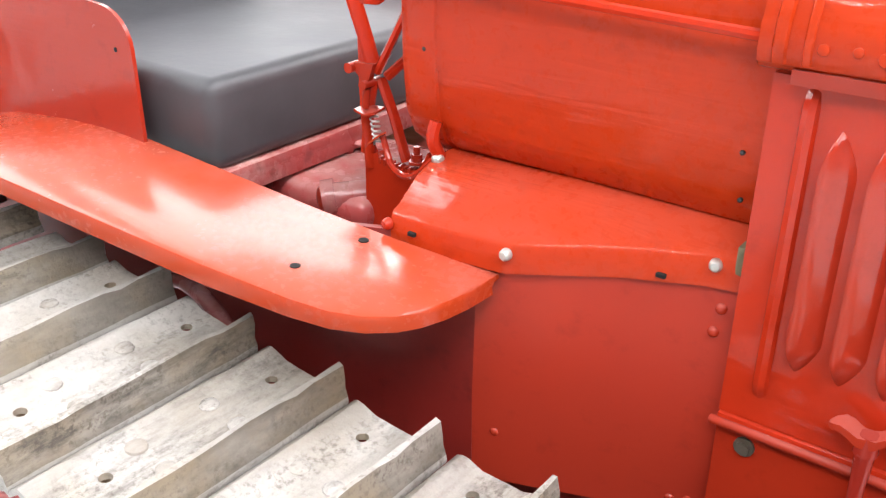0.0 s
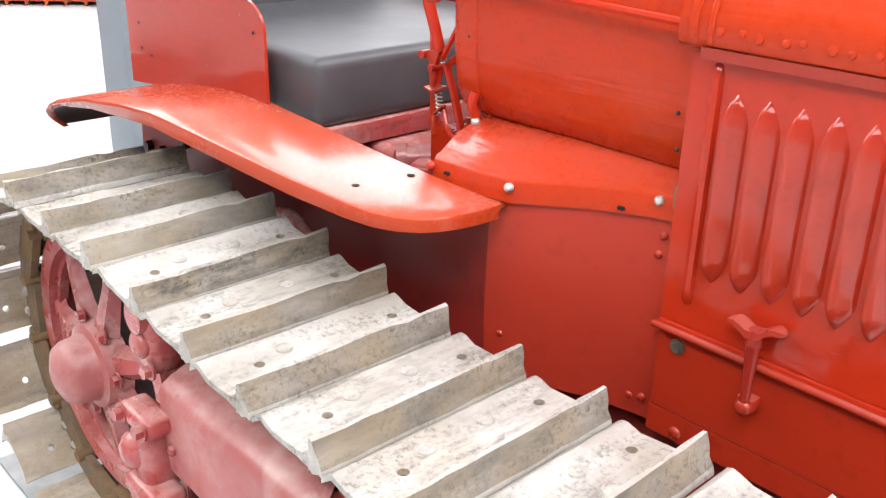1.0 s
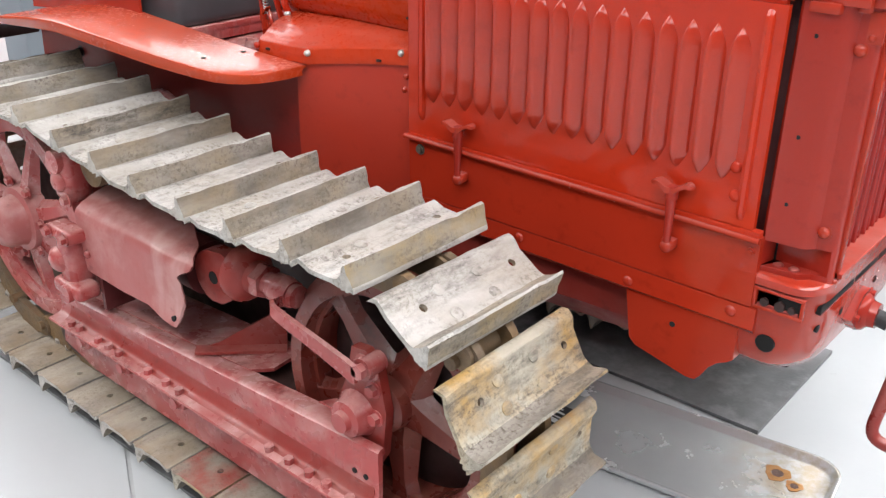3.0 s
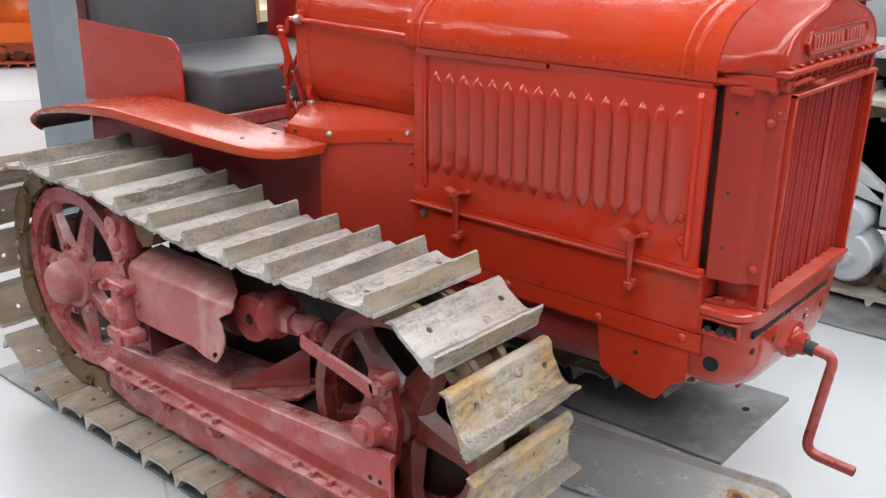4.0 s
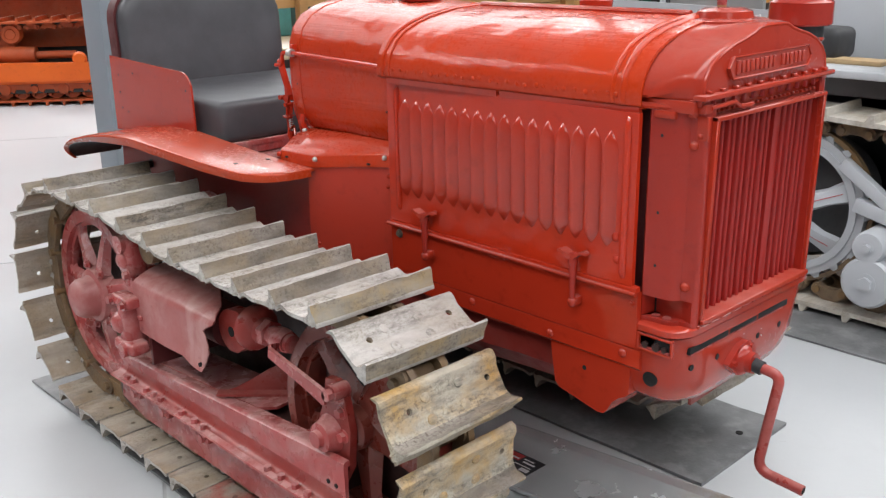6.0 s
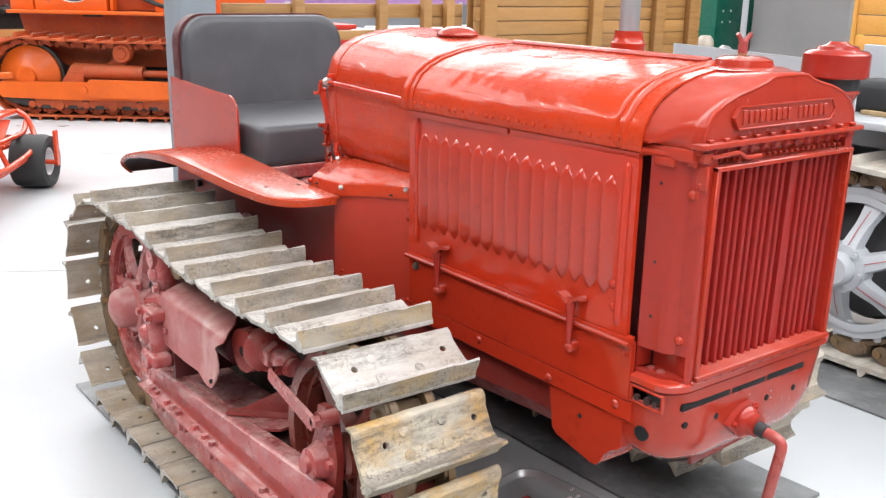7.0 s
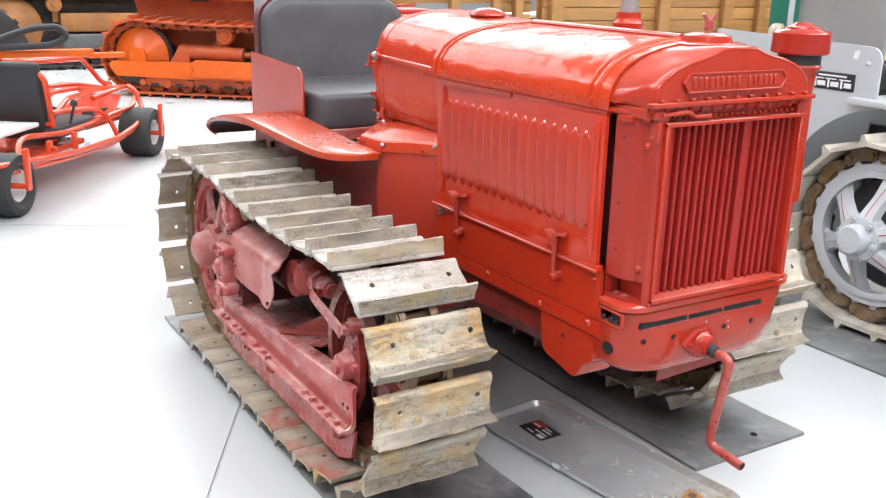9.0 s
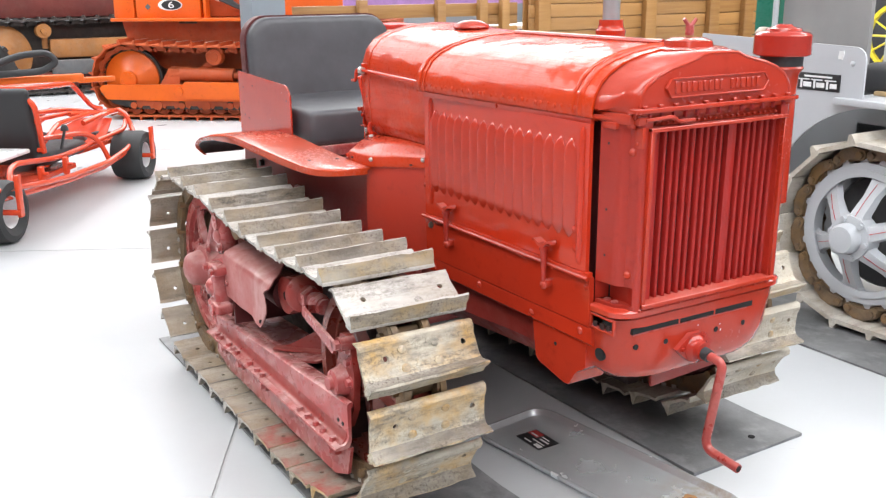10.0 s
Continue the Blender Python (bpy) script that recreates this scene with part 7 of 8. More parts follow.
bm = bmesh.new()
tube(bm, [(0.15, 0.44, 0.53), (0.66, 0.44, 0.48)], 0.018, 10)
kart_part("hoop_brace", bm, KART_RED)
bm = bmesh.new()
prism(bm, [(-0.35, 0.16), (0.45, 0.12), (0.62, 0.30), (0.62, 0.58), (0.45, 0.76), (-0.35, 0.72)], "z", 0.30, 0.325, 0.006)
deck = kart_part("front_deck", bm, KART_RED)
for u, v, su, sv, mt in ((0.28, 0.30, 0.10, 0.05, BLACK), (0.12, 0.36, 0.06, 0.10, GREY_STEEL), (0.50, 0.44, 0.10, 0.14, WHITE_STEEL)):
    bm = bmesh.new()
    cuboid(bm, (u, v, 0.35), (su, sv, 0.05), 0.01)
    kart_part("pedal", bm, mt, "", deck)
bm = bmesh.new()
cuboid(bm, (-1.25, 0.44, 0.24), (1.6, 0.6, 0.04), 0.01)
kart_part("floor_pan", bm, KART_RED)
bm = bmesh.new()
cuboid(bm, (-0.56, 0.40, 0.355), (0.62, 0.54, 0.10), 0.045, seg=3)
kart_part("seat_pad", bm, BLACK, "black padded seat", sharp=60)
bm = bmesh.new()
cuboid(bm, (0, 0, 0), (0.08, 0.46, 0.50), 0.035, Matrix.Translation((-0.87, 0.44, 0.60)) @ Matrix.Rotation(radians(-9), 4, "Y"), 3)
kart_part("seat_backrest", bm, BLACK, "black padded backrest", sharp=60)
bm = bmesh.new()
tube(bm, rounded([(-0.82, 0.18, 0.30), (-0.90, 0.18, 0.78), (-0.90, 0.70, 0.78), (-0.82, 0.70, 0.30)], 0.10, 5), 0.02, 10)
back = kart_part("backrest_frame", bm, KART_RED)
for z in (0.42, 0.62):
    bm = bmesh.new()
    cuboid(bm, (-0.85, 0.20, z), (0.03, 0.07, 0.03), 0.004)
    kart_part("frame_lug", bm, KART_RED, "", back)
bm = bmesh.new()
cuboid(bm, (-1.35, 0.44, 0.44), (0.7, 0.5, 0.03), 0.01)
kart_part("rear_tray", bm, WHITE_STEEL)
bm = bmesh.new()
tube(bm, rounded([(0.78, 0.46, 0.50), (0.62, 0.46, 0.53), (0.28, 0.46, 0.76), (-0.3, 0.38, 0.80), (-0.75, 0.40, 0.83), (-0.75, 0.56, 0.83), (-0.3, 0.56, 0.80), (0.28, 0.48, 0.76)], 0.07, 5), 0.02, 10)
kart_part("steering_bar", bm, KART_RED)
bm = bmesh.new()
loft(bm, [[(-0.05, v, 0.30 + h), (0.25, v, 0.36 + h), (0.62, v + (0.10 if v < 0.4 else -0.10), 0.44 + h)] + [(0.62, v + (0.10 if v < 0.4 else -0.10), 0.43 + h), (0.25, v, 0.35 + h), (-0.05, v, 0.29 + h)] for v, h in ((0.20, 0.0), (0.68, 0.0))])
kart_part("nose_panel", bm, KART_RED)
bm = bmesh.new()
rod(bm, (-0.70, 0.12, 0.40), (-0.66, 0.10, 0.53), 0.010, 8)
dome(bm, (-0.66, 0.10, 0.53), (0, 0, 1), 0.028, 0.04)
kart_part("hand_lever", bm, BLACK)

# old yellow crawler far behind, facing along the back wall -----------------------------------
old = thing("old_crawler", (-13.5, -0.5, 0), "worn yellow-brown crawler with dark red body and muddy tracks", "crawler")
bm = bmesh.new()
lathe(bm, [(0.0, 0.12), (0.10, 0.12), (0.14, 0.08), (0.36, 0.05), (0.42, 0.0), (0.42, -0.1), (0.0, -0.1)], Matrix.Translation((-13.1, 0.0, 0.58)) @ Matrix.Rotation(math.pi / 2, 4, "Y"), 36)
part("drive_wheel", bm, YELLOW_OLD, old)
bm = bmesh.new()
lathe(bm, [(0.0, 0.12), (0.10, 0.12), (0.14, 0.08), (0.36, 0.05), (0.40, 0.0), (0.40, -0.1), (0.0, -0.1)], Matrix.Translation((-13.1, -2.2, 0.58)) @ Matrix.Rotation(math.pi / 2, 4, "Y"), 36)
part("idler_wheel", bm, YELLOW_OLD, old)
bm = bmesh.new()
lathe(bm, [(0.0, 0.14), (0.04, 0.14), (0.045, 0.12), (0.10, 0.12), (0.11, 0.0), (0.0, 0.0)], Matrix.Translation((-13.1, 0.58, 0.90)) @ Matrix.Rotation(math.pi / 2, 4, "Y"), 24)
cuboid(bm, (-13.12, 0.60, 0.76), (0.05, 0.08, 0.22), 0.01)
part("carrier_roller", bm, YELLOW_OLD, old)
bm = bmesh.new()
cuboid(bm, (-13.06, 1.35, 0.65), (0.12, 1.4, 0.26), 0.02)
part("side_tank", bm, YELLOW_OLD, old)
bm = bmesh.new()
cuboid(bm, (-12.96, 1.25, 0.39), (0.08, 1.25, 0.21), 0.03)
rod(bm, (-12.98, 0.72, 0.39), (-12.9, 0.72, 0.39), 0.07, 18)
part("push_arm", bm, GREY_STEEL, old)
bm = bmesh.new()
cuboid(bm, (-13.12, -0.2, 0.22), (0.16, 5.0, 0.20), 0.03)
part("roller_frame", bm, DARK_RED_OLD, old)
bm = bmesh.new()
cuboid(bm, (-13.55, -0.3, 0.55), (0.5, 5.0, 0.9), 0.03)
part("hull", bm, IRON, old)
bm = bmesh.new()
cuboid(bm, (-13.6, -0.2, 1.42), (0.9, 4.6, 0.7), 0.04)
part("bonnet", bm, DARK_RED_OLD, old)
belt = part("old_track", (lambda b: (cuboid(b, (-13.2, -0.2, 0.06), (0.3, 4.4, 0.03)), b)[1])(bmesh.new()), IRON, old)
OLD_M = Matrix.Translation((-13.2, 0, 0)) @ Matrix.Rotation(math.pi / 2, 4, "Z")
belt_parts(belt, crawler_belt(None, ((-2.2, 0.56, 0.52), (1.9, 0.56, 0.50)), 0.5, 0.22, 0.20, 0.05), 0.25, 0.20, 0.05, 0.0, (IRON, IRON, GREY_STEEL), OLD_M)

# trailed implement between the kart and the old crawler
imp = thing("trailed_implement", (-8.4, -1.0, 0), "orange drawbar implement with a black ribbed tyre and a rubber hose", "implement")
bm = bmesh.new()
cuboid(bm, (-8.2, -0.75, 0.655), (0.12, 1.7, 0.075), 0.01)
cuboid(bm, (-8.2, 0.22, 0.63), (0.09, 0.35, 0.05), 0.01)
part("drawbar", bm, ORANGE, imp)
bm = bmesh.new()
m = Matrix.Translation((-8.75, -0.95, 0.57)) @ Matrix.Rotation(math.pi / 2, 4, "Y")
lathe(bm, [(0.30, -0.12), (0.48, -0.15), (0.56, -0.12), (0.57, 0.0), (0.56, 0.12), (0.48, 0.15), (0.30, 0.12), (0.28, 0.0), (0.30, -0.12)], m, 40)
for k in range(28):
    a = 2 * math.pi * k / 28
    cuboid(bm, (0.565, 0, 0.07 * (-1) ** k), (0.03, 0.05, 0.16), 0.0, m @ Matrix.Rotation(a, 4, "Z"))
tyre = part("wheel", bm, TYRE, imp)
bm = bmesh.new()
lathe(bm, [(0.0, 0.06), (0.1, 0.06), (0.28, -0.02), (0.31, 0.10), (0.31, -0.1), (0.0, -0.1)], m, 28)
part("rim", bm, ORANGE, tyre)
bm = bmesh.new()
tube(bm, rounded([(-8.15, -1.6, 0.80), (-8.1, -0.85, 0.72), (-8.08, -0.28, 0.74), (-8.08, -0.14, 0.82), (-8.08, -0.22, 0.91), (-8.08, -0.45, 0.90), (-8.12, -0.95, 0.73)], 0.09, 6), 0.032, 12)
part("hose", bm, BLACK, imp)
bm = bmesh.new()
cuboid(bm, (-8.25, -1.5, 0.34), (0.2, 0.9, 0.68), 0.02)
part("implement_foot", bm, IRON, imp)

# pale grey crawler tractor beside the red one ---------------------------------------------------
grey = thing("grey_crawler", (0.2, 2.3, 0), "pale grey vintage crawler tractor with flaking track shoes", "tractor")
GC = Vector((-0.835, 0.445))
GY, RY = 1.89, 1.80
bm = bmesh.new()
m = Matrix.Translation((GC.x, GY, GC.y)) @ Matrix.Rotation(math.pi / 2, 4, "X")
ring_plate(bm, circle(0.315, 60), circle(0.262, 60), m, 0.06)
ring_plate(bm, circle(0.285, 60), circle(0.255, 60), m @ Matrix.Translation((0, 0, 0.034)), 0.012)
for k in range(22):
    a = 2 * math.pi * k / 22
    u, v = Vector((math.cos(a), math.sin(a))), Vector((-math.sin(a), math.cos(a)))
    loft(bm, [[(GC.x + (u * r + v * w).x, y, GC.y + (u * r + v * w).y) for r, w in ((0.305, -0.028), (0.335, -0.010), (0.335, 0.010), (0.305, 0.028))] for y in (GY - 0.02, GY + 0.02)])
gsp = part("sprocket", bm, GREY_PAINT, grey)
for k in range(6):
    a = 2 * math.pi * k / 6 + 0.35
    u, v = Vector((math.cos(a), math.sin(a))), Vector((-math.sin(a), math.cos(a)))
    bm = bmesh.new()
    rows = []
    for d, w, t, out in ((0.05, 0.052, 0.05, 0.115), (0.11, 0.040, 0.045, 0.100), (0.18, 0.036, 0.035, 0.055), (0.245, 0.050, 0.03, 0.012), (0.268, 0.085, 0.03, 0.0)):
        rows.append([((GC + u * d + v * wy).x, GY - out + ty, (GC + u * d + v * wy).y) for wy, ty in ((-w, t / 2), (-w * 0.75, -t / 2), (-w * 0.2, -t * 0.62), (w * 0.2, -t * 0.62), (w * 0.75, -t / 2), (w, t / 2))])
    loft(bm, rows)
    part("spoke", bm, GREY_PAINT, gsp)
    bm = bmesh.new()
    p, q = GC + u * 0.10, GC + u * 0.235
    tube(bm, [(p.x, GY - 0.135, p.y), ((p.x + q.x) / 2, GY - 0.093, (p.y + q.y) / 2), (q.x, GY - 0.038, q.y)], 0.0016, 6)
    part("pinstripe", bm, RED_PRINT, gsp)
bm = bmesh.new()
lathe(bm, [(0.0, 0.20), (0.056, 0.196), (0.066, 0.184), (0.068, 0.145), (0.098, 0.140), (0.105, 0.07), (0.0, 0.0)], Matrix.Translation((GC.x, GY, GC.y)) @ Matrix.Rotation(math.pi / 2, 4, "X"), 28)
part("hub", bm, GREY_PAINT, gsp)
for k in range(6):
    a = 2 * math.pi * k / 6 + 0.85
    bm = bmesh.new()
    bolt(bm, (GC.x + 0.085 * math.cos(a), GY - 0.140, GC.y + 0.085 * math.sin(a)), (0, -1, 0), 0.013, 0.014)
    part("hub_bolt", bm, GREY_PAINT, gsp)
# dark drum: the shade in the spoke gaps is put into its colour
bm = bmesh.new()
lathe(bm, [(0.0, 0.0), (0.24, 0.0), (0.26, -0.03), (0.26, -0.2), (0.0, -0.2)], Matrix.Translation((GC.x, GY + 0.08, GC.y)) @ Matrix.Rotation(math.pi / 2, 4, "X"), 32)
part("final_drive", bm, GREY_STEEL, grey)
gbelt = part("track", (lambda b: (ring_plate(b, circle(0.345, 48), circle(0.325, 48), m, 0.03), b)[1])(bmesh.new()), CHAIN, grey)
GPITCH = 0.19
belt_parts(gbelt, crawler_belt(None, ((GC.x, GC.y, 0.395), (1.5, GC.y, 0.395)), 0.4, 0.22, GPITCH, 0.05), 0.16, GPITCH, 0.045, GY + 0.05, (PALE_TRACK, CHAIN, PALE_TRACK), Matrix.Identity(4))
for x, r, z in ((-0.43, 0.105, 0.215), (-0.15, 0.105, 0.215), (0.13, 0.105, 0.215), (0.41, 0.105, 0.215), (-0.44, 0.066, 0.36), (1.5, 0.3, 0.43)):
    bm = bmesh.new()
    mm = Matrix.Translation((x, RY - 0.03, z)) @ Matrix.Rotation(math.pi / 2, 4, "X")
    lathe(bm, [(0.0, 0.05), (r * 0.9, 0.045), (r, 0.035), (r, -0.12), (0.0, -0.12)], mm, 32)
    disc = part("track_roller", bm, GREY_PAINT, grey)
    bm = bmesh.new()
    bolt(bm, (x, RY - 0.078, z), (0, -1, 0), r * 0.28, 0.016)
    part("roller_nut", bm, GREY_PAINT, disc)
for a, b, w in (((-0.62, 0.66), (-0.20, 0.36), 0.05), ((-0.55, 0.50), (-0.3, 0.44), 0.06)):
    bm = bmesh.new()
    d = Vector(b) - Vector(a)
    cuboid(bm, (0, 0, 0), (d.length, 0.05, w), 0.006, Matrix.Translation(((a[0] + b[0]) / 2, RY + 0.04, (a[1] + b[1]) / 2)) @ Matrix.Rotation(-math.atan2(d.y, d.x), 4, "Y"))
    part("brace_bar", bm, GREY_PAINT, grey)
bm = bmesh.new()
cuboid(bm, (0.45, RY + 0.06, 0.42), (1.6, 0.10, 0.16), 0.01)
rod(bm, (-0.28, RY - 0.04, 0.46), (-0.28, RY + 0.06, 0.46), 0.05, 18)
part("track_beam", bm, GREY_PAINT, grey)
# hull in the shaded grey, as it stands behind the track
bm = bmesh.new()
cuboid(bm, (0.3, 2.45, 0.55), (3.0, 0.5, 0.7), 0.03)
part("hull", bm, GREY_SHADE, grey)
# fender with an arched side, flat top and arm plate
bm = bmesh.new()
arch = [(-0.90 + 0.545 * math.cos(a), 0.435 + 0.545 * math.sin(a)) for a in [math.pi * (1.06 - 0.56 * i / 14) for i in range(15)]]
side = [(-1.95, 0.42)] + arch + [(0.9, 0.985), (0.9, 1.012), (-0.985, 1.012)]
side += [(-0.985, 1.18)] + [(-1.045 + 0.06 * math.cos(a), 1.178 + 0.06 * math.sin(a)) for a in [math.pi / 2 * i / 5 for i in range(6)]] + [(-1.95, 1.262)]
prism(bm, side, "y", 1.955, 1.965, 0.002)
fend = part("fender", bm, GREY_PAINT, grey)
bm = bmesh.new()
cuboid(bm, (-0.1, 2.16, 1.004), (2.0, 0.44, 0.016), 0.003)
cuboid(bm, (-0.1, 1.93, 1.0), (2.0, 0.05, 0.03), 0.005)
part("fender_top", bm, GREY_PAINT, grey)
# well sheet painted darker in place of the shade under the fender
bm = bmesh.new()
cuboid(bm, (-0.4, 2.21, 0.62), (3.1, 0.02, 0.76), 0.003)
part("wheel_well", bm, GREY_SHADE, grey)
for x, z, mt, sx, sz in ((-1.22, 1.072, BLACK_PRINT, 0.235, 0.078),):
    bm = bmesh.new()
    cuboid(bm, (x, 1.953, z), (sx, 0.006, sz), 0.001)
    nameplate = part("nameplate", bm, mt, grey, "black nameplate with plain white bars")
    for cx, cz, wx, wz in ((0.0, 0.024, 0.15, 0.008), (-0.075, 0.009, 0.06, 0.005), (-0.005, 0.009, 0.06, 0.005), (0.068, 0.009, 0.06, 0.005), (-0.088, -0.012, 0.01, 0.036), (-0.055, -0.014, 0.042, 0.022),
                           (-0.017, -0.012, 0.01, 0.036), (0.016, -0.014, 0.042, 0.022), (0.053, -0.012, 0.01, 0.036), (0.085, -0.014, 0.036, 0.022)):
        bm = bmesh.new()
        cuboid(bm, (x + cx, 1.949, z + cz), (wx, 0.003, wz), 0)
        part("print_bar", bm, WHITE_PRINT, nameplate)
bm = bmesh.new()
dome(bm, (-1.05, 1.955, 1.165), (0, -1, 0), 0.012, 0.01)
part("stud", bm, GREY_PAINT, fend)
bm = bmesh.new()
prism(bm, [(-1.11 + 0.021 * k * math.cos(a), 1.198 + 0.024 * k * math.sin(a)) for a, k in [(i * 0.57, 0.6 + 0.4 * ((i * 7) % 5) / 4) for i in range(11)]], "y", 1.950, 1.956)
part("paint_chip", bm, WHITE_PRINT, fend)
bm = bmesh.new()
cuboid(bm, (-1.0, 2.27, 1.085), (0.30, 0.22, 0.14), 0.035, seg=3)
part("seat_pad", bm, BLACK, grey, "worn black seat pad on the fender", 60)
bm = bmesh.new()
cuboid(bm, (-0.85, 2.2, 1.022), (0.42, 0.12, 0.02), 0.003)
part("wood_strip", bm, plain("pale_wood", (0.42, 0.29, 0.15), 0.6, 0.0, 0.2, 30.0), grey)
bm = bmesh.new()
cuboid(bm, (-0.7, 2.62, 1.10), (1.3, 0.03, 0.36), 0.006)
part("seat_side", bm, GREY_PAINT, grey)
bm = bmesh.new()
prism(bm, [(-1.98, 0.98)] + [(-1.90 + 0.08 * math.cos(a), 1.66 + 0.08 * math.sin(a)) for a in [math.pi * (1 - 0.5 * i / 5) for i in range(6)]]
      + [(-1.52 + 0.08 * math.cos(a), 1.66 + 0.08 * math.sin(a)) for a in [math.pi / 2 * (1 - i / 5) for i in range(6)]] + [(-1.44, 0.98)], "y", 2.60, 2.63, 0.006)
part("seat_back", bm, GALV, grey, "brushed grey sheet-metal seat back")
bm = bmesh.new()
tube(bm, [(-2.0, 2.56, 0.98), (-2.0, 2.56, 1.7)], 0.016, 10)
part("corner_tube", bm, GREY_PAINT, grey)
# bowl-shaped lamp on a stem ahead of the seat
bm = bmesh.new()
lathe(bm, [(0.0, 0.26), (0.10, 0.25), (0.14, 0.20), (0.165, 0.06), (0.175, 0.02), (0.175, 0.0), (0.05, -0.01), (0.042, -0.05), (0.042, -0.17), (0.06, -0.19), (0.0, -0.19)], Matrix.Translation((-0.42, 2.10, 1.20)), 32)
part("pre_cleaner", bm, GREY_PAINT, grey, "pale grey bowl-shaped pre-cleaner on a stem", 50)
bm = bmesh.new()
cuboid(bm, (-0.30, 1.98, 0.86), (0.30, 0.012, 0.27), 0.003)
for x in (-0.30, -0.22):
    for z in (0.80, 0.88):
        dome(bm, (x, 1.974, z), (0, -1, 0), 0.014, 0.01)
part("bracket_plate", bm, GREY_PAINT, grey)
rubber_mat(-1.7, 1.9, 1.50, 2.15, 0.0, "dusty black rubber mat under a grey crawler track")

# wooden stake-sided truck bed behind the tractors ------------------------------------------------
def wood(name, pale, deep):
    n = Nodes(name)
    at = n.coords(9.0)
    stretch = n.tree.nodes.new("ShaderNodeMapping")
    stretch.inputs["Scale"].default_value = (14.0, 0.9, 14.0)
    n.link(at, stretch.inputs["Vector"])
    grain = n.noise(stretch.outputs[0], 3.0, 6.0, 0.6, 0.3, 0.7, 0.8)
    colour = n.mix(grain, pale, deep)
    info = n.tree.nodes.new("ShaderNodeObjectInfo")
    colour = n.mix(n.times(info.outputs["Random"], 0.55), colour, tuple(min(1.0, c * 1.45) for c in pale))
    return n.set(Base_Color=colour, Roughness=ranged(n, grain, 0.32, 0.5), Normal=n.bump(grain, 0.12, 0.002), Coat_Weight=0.15)


OAK = wood("varnished_wood", (0.36, 0.19, 0.065), (0.25, 0.115, 0.034))
truck = thing("stake_truck_bed", (-4.3, 2.4, 0), "varnished wooden stake-sided truck bed on a dark frame", "truck bed")
SX = -3.9
for y in (0.95, 1.52, 1.85, 2.03, 2.36, 3.36, 4.03, 4.42):
    bm = bmesh.new()
    tall = 1.42 if y < 2.2 else 1.75
    cuboid(bm, (SX + 0.058, y, (0.88 + tall) / 2), (0.05, 0.062 if y < 2.2 else 0.105, tall - 0.88), 0.004)
    part("stake", bm, OAK, truck)
for ya, yb, z, h in ((0.5, 2.16, 1.345, 0.085), (0.5, 2.16, 1.205, 0.055), (1.9, 2.16, 1.28, 0.07)):
    bm = bmesh.new()
    cuboid(bm, (SX + 0.02, (ya + yb) / 2, z), (0.025, yb - ya, h), 0.003)
    part("rail", bm, OAK, truck)
for ya, yb in ((2.27, 3.36), (3.38, 4.56)):
    for k in range(9):
        bm = bmesh.new()
        cuboid(bm, (SX + 0.02, (ya + yb) / 2, 0.95 + k * 0.0935), (0.025, yb - ya, 0.088), 0.003)
        part("slat", bm, OAK, truck)
    bm = bmesh.new()
    cuboid(bm, (SX - 0.055, (ya + yb) / 2, 1.30), (0.012, yb - ya, 0.84), 0.002)
    part("lining_board", bm, OAK, truck)
bm = bmesh.new()
cuboid(bm, (-4.55, 2.95, 0.90), (1.2, 3.3, 0.07), 0.006)
part("deck", bm, wood("deck_wood", (0.55, 0.43, 0.28), (0.44, 0.33, 0.2)), truck)
bm = bmesh.new()
cuboid(bm, (-4.55, 2.95, 0.78), (0.9, 3.2, 0.16), 0.01)
part("chassis", bm, IRON, truck)
for y in (1.6, 3.9):
    for x in (-4.15, -4.95):
        bm = bmesh.new()
        lathe(bm, [(0.0, 0.1), (0.2, 0.1), (0.36, 0.12), (0.40, 0.08), (0.40, -0.08), (0.36, -0.12), (0.0, -0.12)], Matrix.Translation((x, y, 0.40)) @ Matrix.Rotation(math.pi / 2, 4, "Y"), 28)
        part("wheel", bm, TYRE, truck)
# loose crates seen through the rails
for name, label, cat, c, s_, mt in (
        ("storage_box", "teal plastic storage box with a pale lid", "box", (-4.85, 1.75, 1.05), (0.45, 0.5, 0.23), plain("teal_plastic", (0.06, 0.24, 0.24), 0.5)),
        ("storage_box", "dark green storage box with a white lid", "box", (-4.85, 2.85, 1.05), (0.45, 1.3, 0.23), plain("dark_green_box", (0.012, 0.06, 0.05), 0.5)),
        ("fuel_can", "bright red box on the truck deck", "box", (-4.3, 1.42, 1.08), (0.28, 0.2, 0.29), plain("red_plastic", (0.55, 0.03, 0.02), 0.4))):
    ob = thing(name, (c[0], c[1], c[2] - s_[2] / 2), label, cat)
    bm = bmesh.new()
    cuboid(bm, c, s_, 0.02)
    part("box_body", bm, mt, ob)
    bm = bmesh.new()
    cuboid(bm, (c[0], c[1], c[2] + s_[2] / 2 + 0.012), (s_[0] + 0.03, s_[1] + 0.03, 0.03), 0.008)
    part("lid", bm, WHITE_STEEL if cat == "box" and "red" not in label else mt, ob)
banner = thing("display_board", (-6.9, 3.6, 0), "lilac display board on legs behind the truck", "board")
bm = bmesh.new()
cuboid(bm, (-6.9, 3.5, 1.62), (0.04, 2.4, 0.64), 0.004)
part("panel", bm, plain("lilac_board", (0.42, 0.22, 0.50), 0.6), banner)
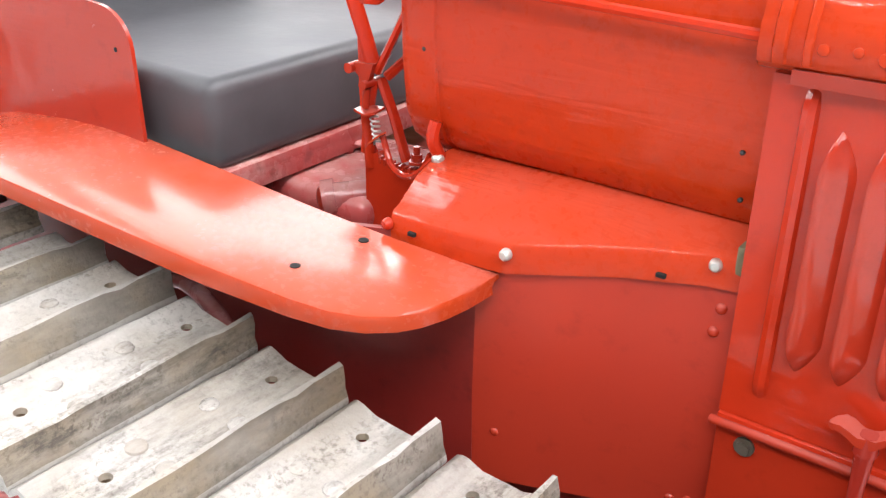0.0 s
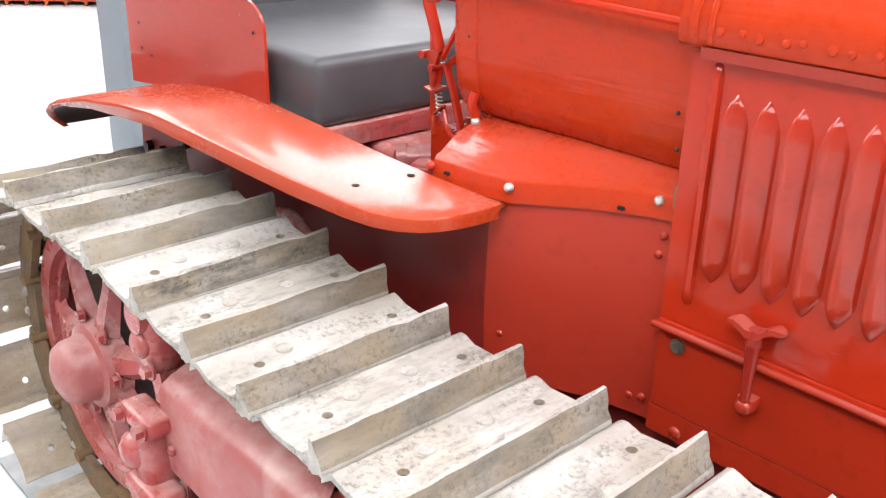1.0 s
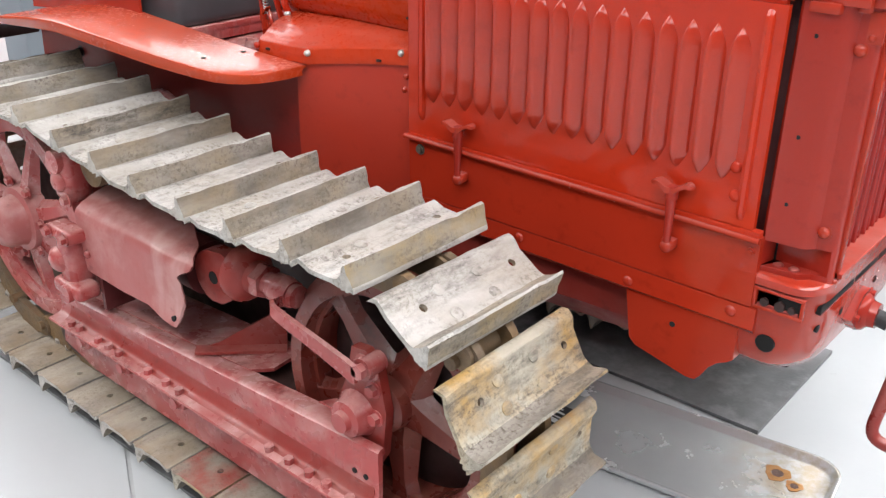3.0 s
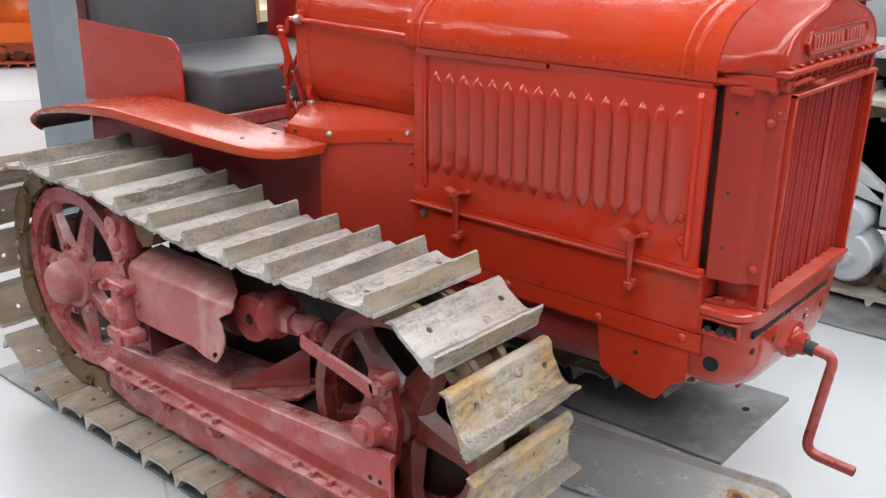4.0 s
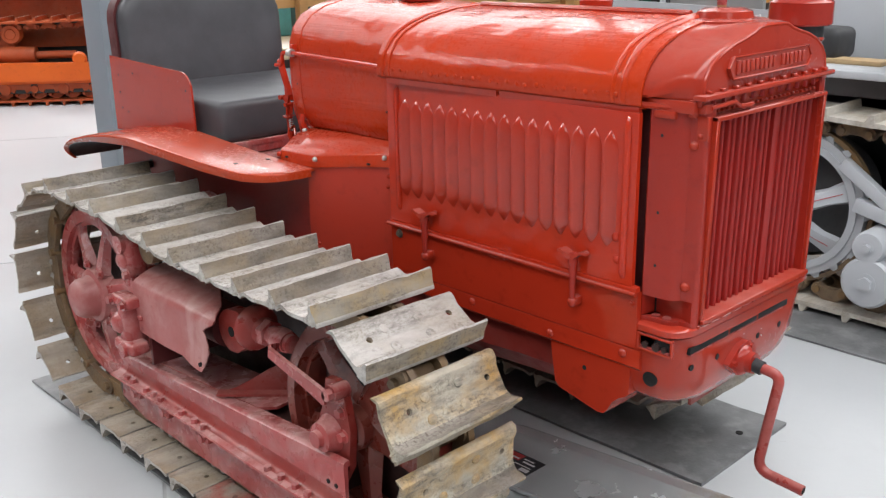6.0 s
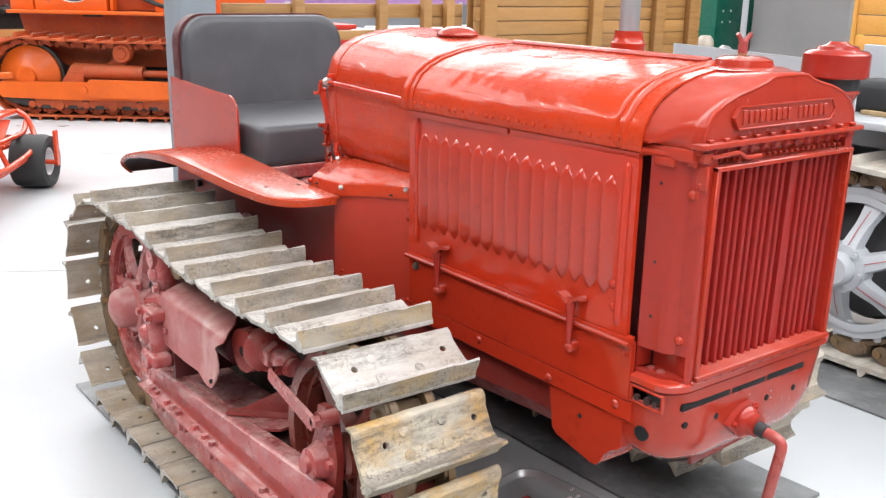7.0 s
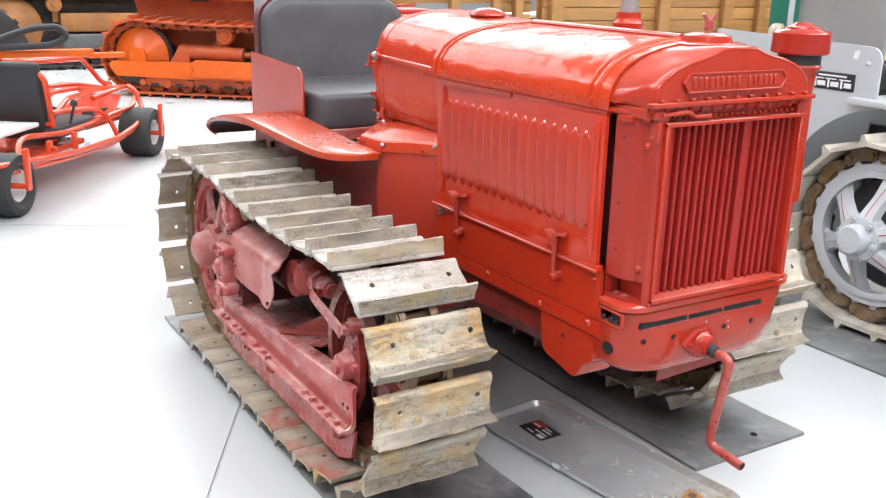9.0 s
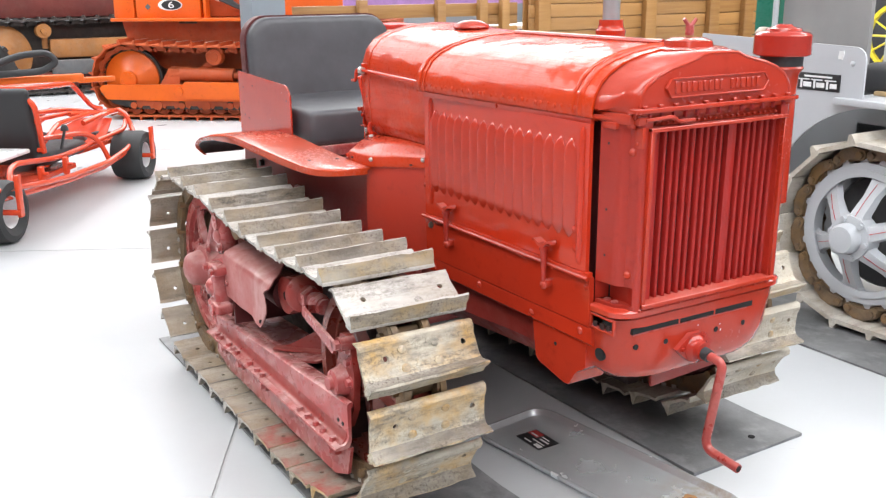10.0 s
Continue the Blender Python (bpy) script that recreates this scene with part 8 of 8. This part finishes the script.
for y in (2.5, 4.5):
    bm = bmesh.new()
    cuboid(bm, (-6.9, y, 0.66), (0.05, 0.05, 1.32), 0.004)
    part("leg", bm, STEEL, banner)

# green machine, lamp and crate beyond the truck
GREEN = enamel("deep_green", (0.012, 0.10, 0.065), (0.010, 0.08, 0.055), 0.1, (0.25, 0.4), 0.2)
gm = thing("green_machine", (-6.6, 8.2, 0), "deep green enamelled machine with riveted sheet sides", "machine")
bm = bmesh.new()
cuboid(bm, (-6.6, 8.35, 1.05), (0.6, 0.85, 1.7), 0.03)
part("cabinet", bm, GREEN, gm)
bm = bmesh.new()
cuboid(bm, (-6.5, 8.6, 0.12), (0.9, 1.6, 0.24), 0.02)
part("plinth", bm, IRON, gm)
for y, z in ((8.05, 1.25), (8.05, 1.12), (8.2, 1.25), (8.2, 1.12)):
    bm = bmesh.new()
    dome(bm, (-6.3, y, z), (1, 0, 0), 0.015, 0.01)
    part("stud", bm, ZINC, gm)
bm = bmesh.new()
cuboid(bm, (-6.4, 8.95, 1.3), (0.5, 0.3, 1.1), 0.02)
part("side_box", bm, IRON, gm)
lamp_thing = thing("milk_can", (-4.04, 4.87, 0), "beige ribbed metal tank with a dark opening", "tank")
bm = bmesh.new()
lathe(bm, [(0.0, 1.14), (0.04, 1.135), (0.068, 1.10), (0.075, 1.04), (0.080, 0.6), (0.080, 0.0), (0.0, 0.0)], Matrix.Translation((-4.04, 4.87, 0)), 24)
body = part("tank_body", bm, plain("beige_metal", (0.38, 0.33, 0.28), 0.45, 0.3), lamp_thing)
bm = bmesh.new()
cuboid(bm, (-3.962, 4.87, 0.98), (0.012, 0.05, 0.07), 0.004)
part("opening", bm, VOID, body)
lamp_b = thing("round_lamp", (-3.62, 4.57, 0), "round silvery lamp on a thin stand", "lamp")
bm = bmesh.new()
lathe(bm, [(0.0, 0.06), (0.05, 0.05), (0.085, 0.01), (0.09, -0.03), (0.0, -0.05)], Matrix.Translation((-3.60, 4.57, 1.0)) @ Matrix.Rotation(math.pi / 2, 4, "Y"), 24)
part("lamp_bowl", bm, GALV, lamp_b)
bm = bmesh.new()
rod(bm, (-3.62, 4.57, 0.0), (-3.62, 4.57, 0.96), 0.012, 10)
rod(bm, (-3.62, 4.57, 0.0), (-3.62, 4.57, 0.02), 0.14, 20)
part("stand", bm, IRON, lamp_b)
crate = thing("wooden_wagon", (-3.2, 6.5, 0), "varnished yellow-brown wooden wagon box with a yellow spoked wheel", "wagon")
for k in range(4):
    bm = bmesh.new()
    cuboid(bm, (-2.75, 6.0, 1.08 + k * 0.165), (1.3, 0.03, 0.158), 0.003)
    part("board", bm, wood("wagon_wood", (0.55, 0.27, 0.055), (0.46, 0.20, 0.04)) if k == 0 else bpy.data.materials["wagon_wood"], crate)
bm = bmesh.new()
cuboid(bm, (-3.39, 6.0, 1.33), (0.04, 0.06, 0.72), 0.004)
part("corner_post", bm, bpy.data.materials["wagon_wood"], crate)
bm = bmesh.new()
cuboid(bm, (-2.75, 6.6, 0.5), (1.2, 1.1, 1.0), 0.02)
part("wagon_body", bm, IRON, crate)
YELLOW = plain("yellow_paint", (0.75, 0.62, 0.03), 0.4)
bm = bmesh.new()
m = Matrix.Translation((-3.75, 6.3, 1.02)) @ Matrix.Rotation(math.pi / 2, 4, "X")
ring_plate(bm, circle(0.30, 36), circle(0.265, 36), m, 0.04)
wheel = part("spoked_wheel", bm, YELLOW, crate)
for k in range(12):
    a = 2 * math.pi * k / 12
    bm = bmesh.new()
    rod(bm, (-3.75 + 0.04 * math.cos(a), 6.3, 1.02 + 0.04 * math.sin(a)), (-3.75 + 0.275 * math.cos(a), 6.3, 1.02 + 0.275 * math.sin(a)), 0.010, 8)
    part("spoke", bm, YELLOW, wheel)
bm = bmesh.new()
rod(bm, (-3.75, 6.24, 1.02), (-3.75, 6.6, 1.02), 0.05, 14)
rod(bm, (-3.75, 6.5, 1.0), (-3.2, 6.5, 0.9), 0.03, 10)
part("wheel_axle", bm, IRON, crate)
# dark display behind the wagon
dk = thing("display_cabinet", (-5.0, 8.4, 0), "black display cabinet with small white shapes", "cabinet")
bm = bmesh.new()
cuboid(bm, (-4.6, 8.4, 0.9), (2.2, 0.5, 1.8), 0.02)
part("cabinet_body", bm, BLACK, dk)
for x, z, w in ((-4.3, 1.33, 0.16), (-4.25, 1.22, 0.10), (-4.15, 1.28, 0.08)):
    bm = bmesh.new()
    cuboid(bm, (x, 8.145, z), (w, 0.01, 0.03), 0.004)
    part("pale_shape", bm, WHITE_PRINT, dk)
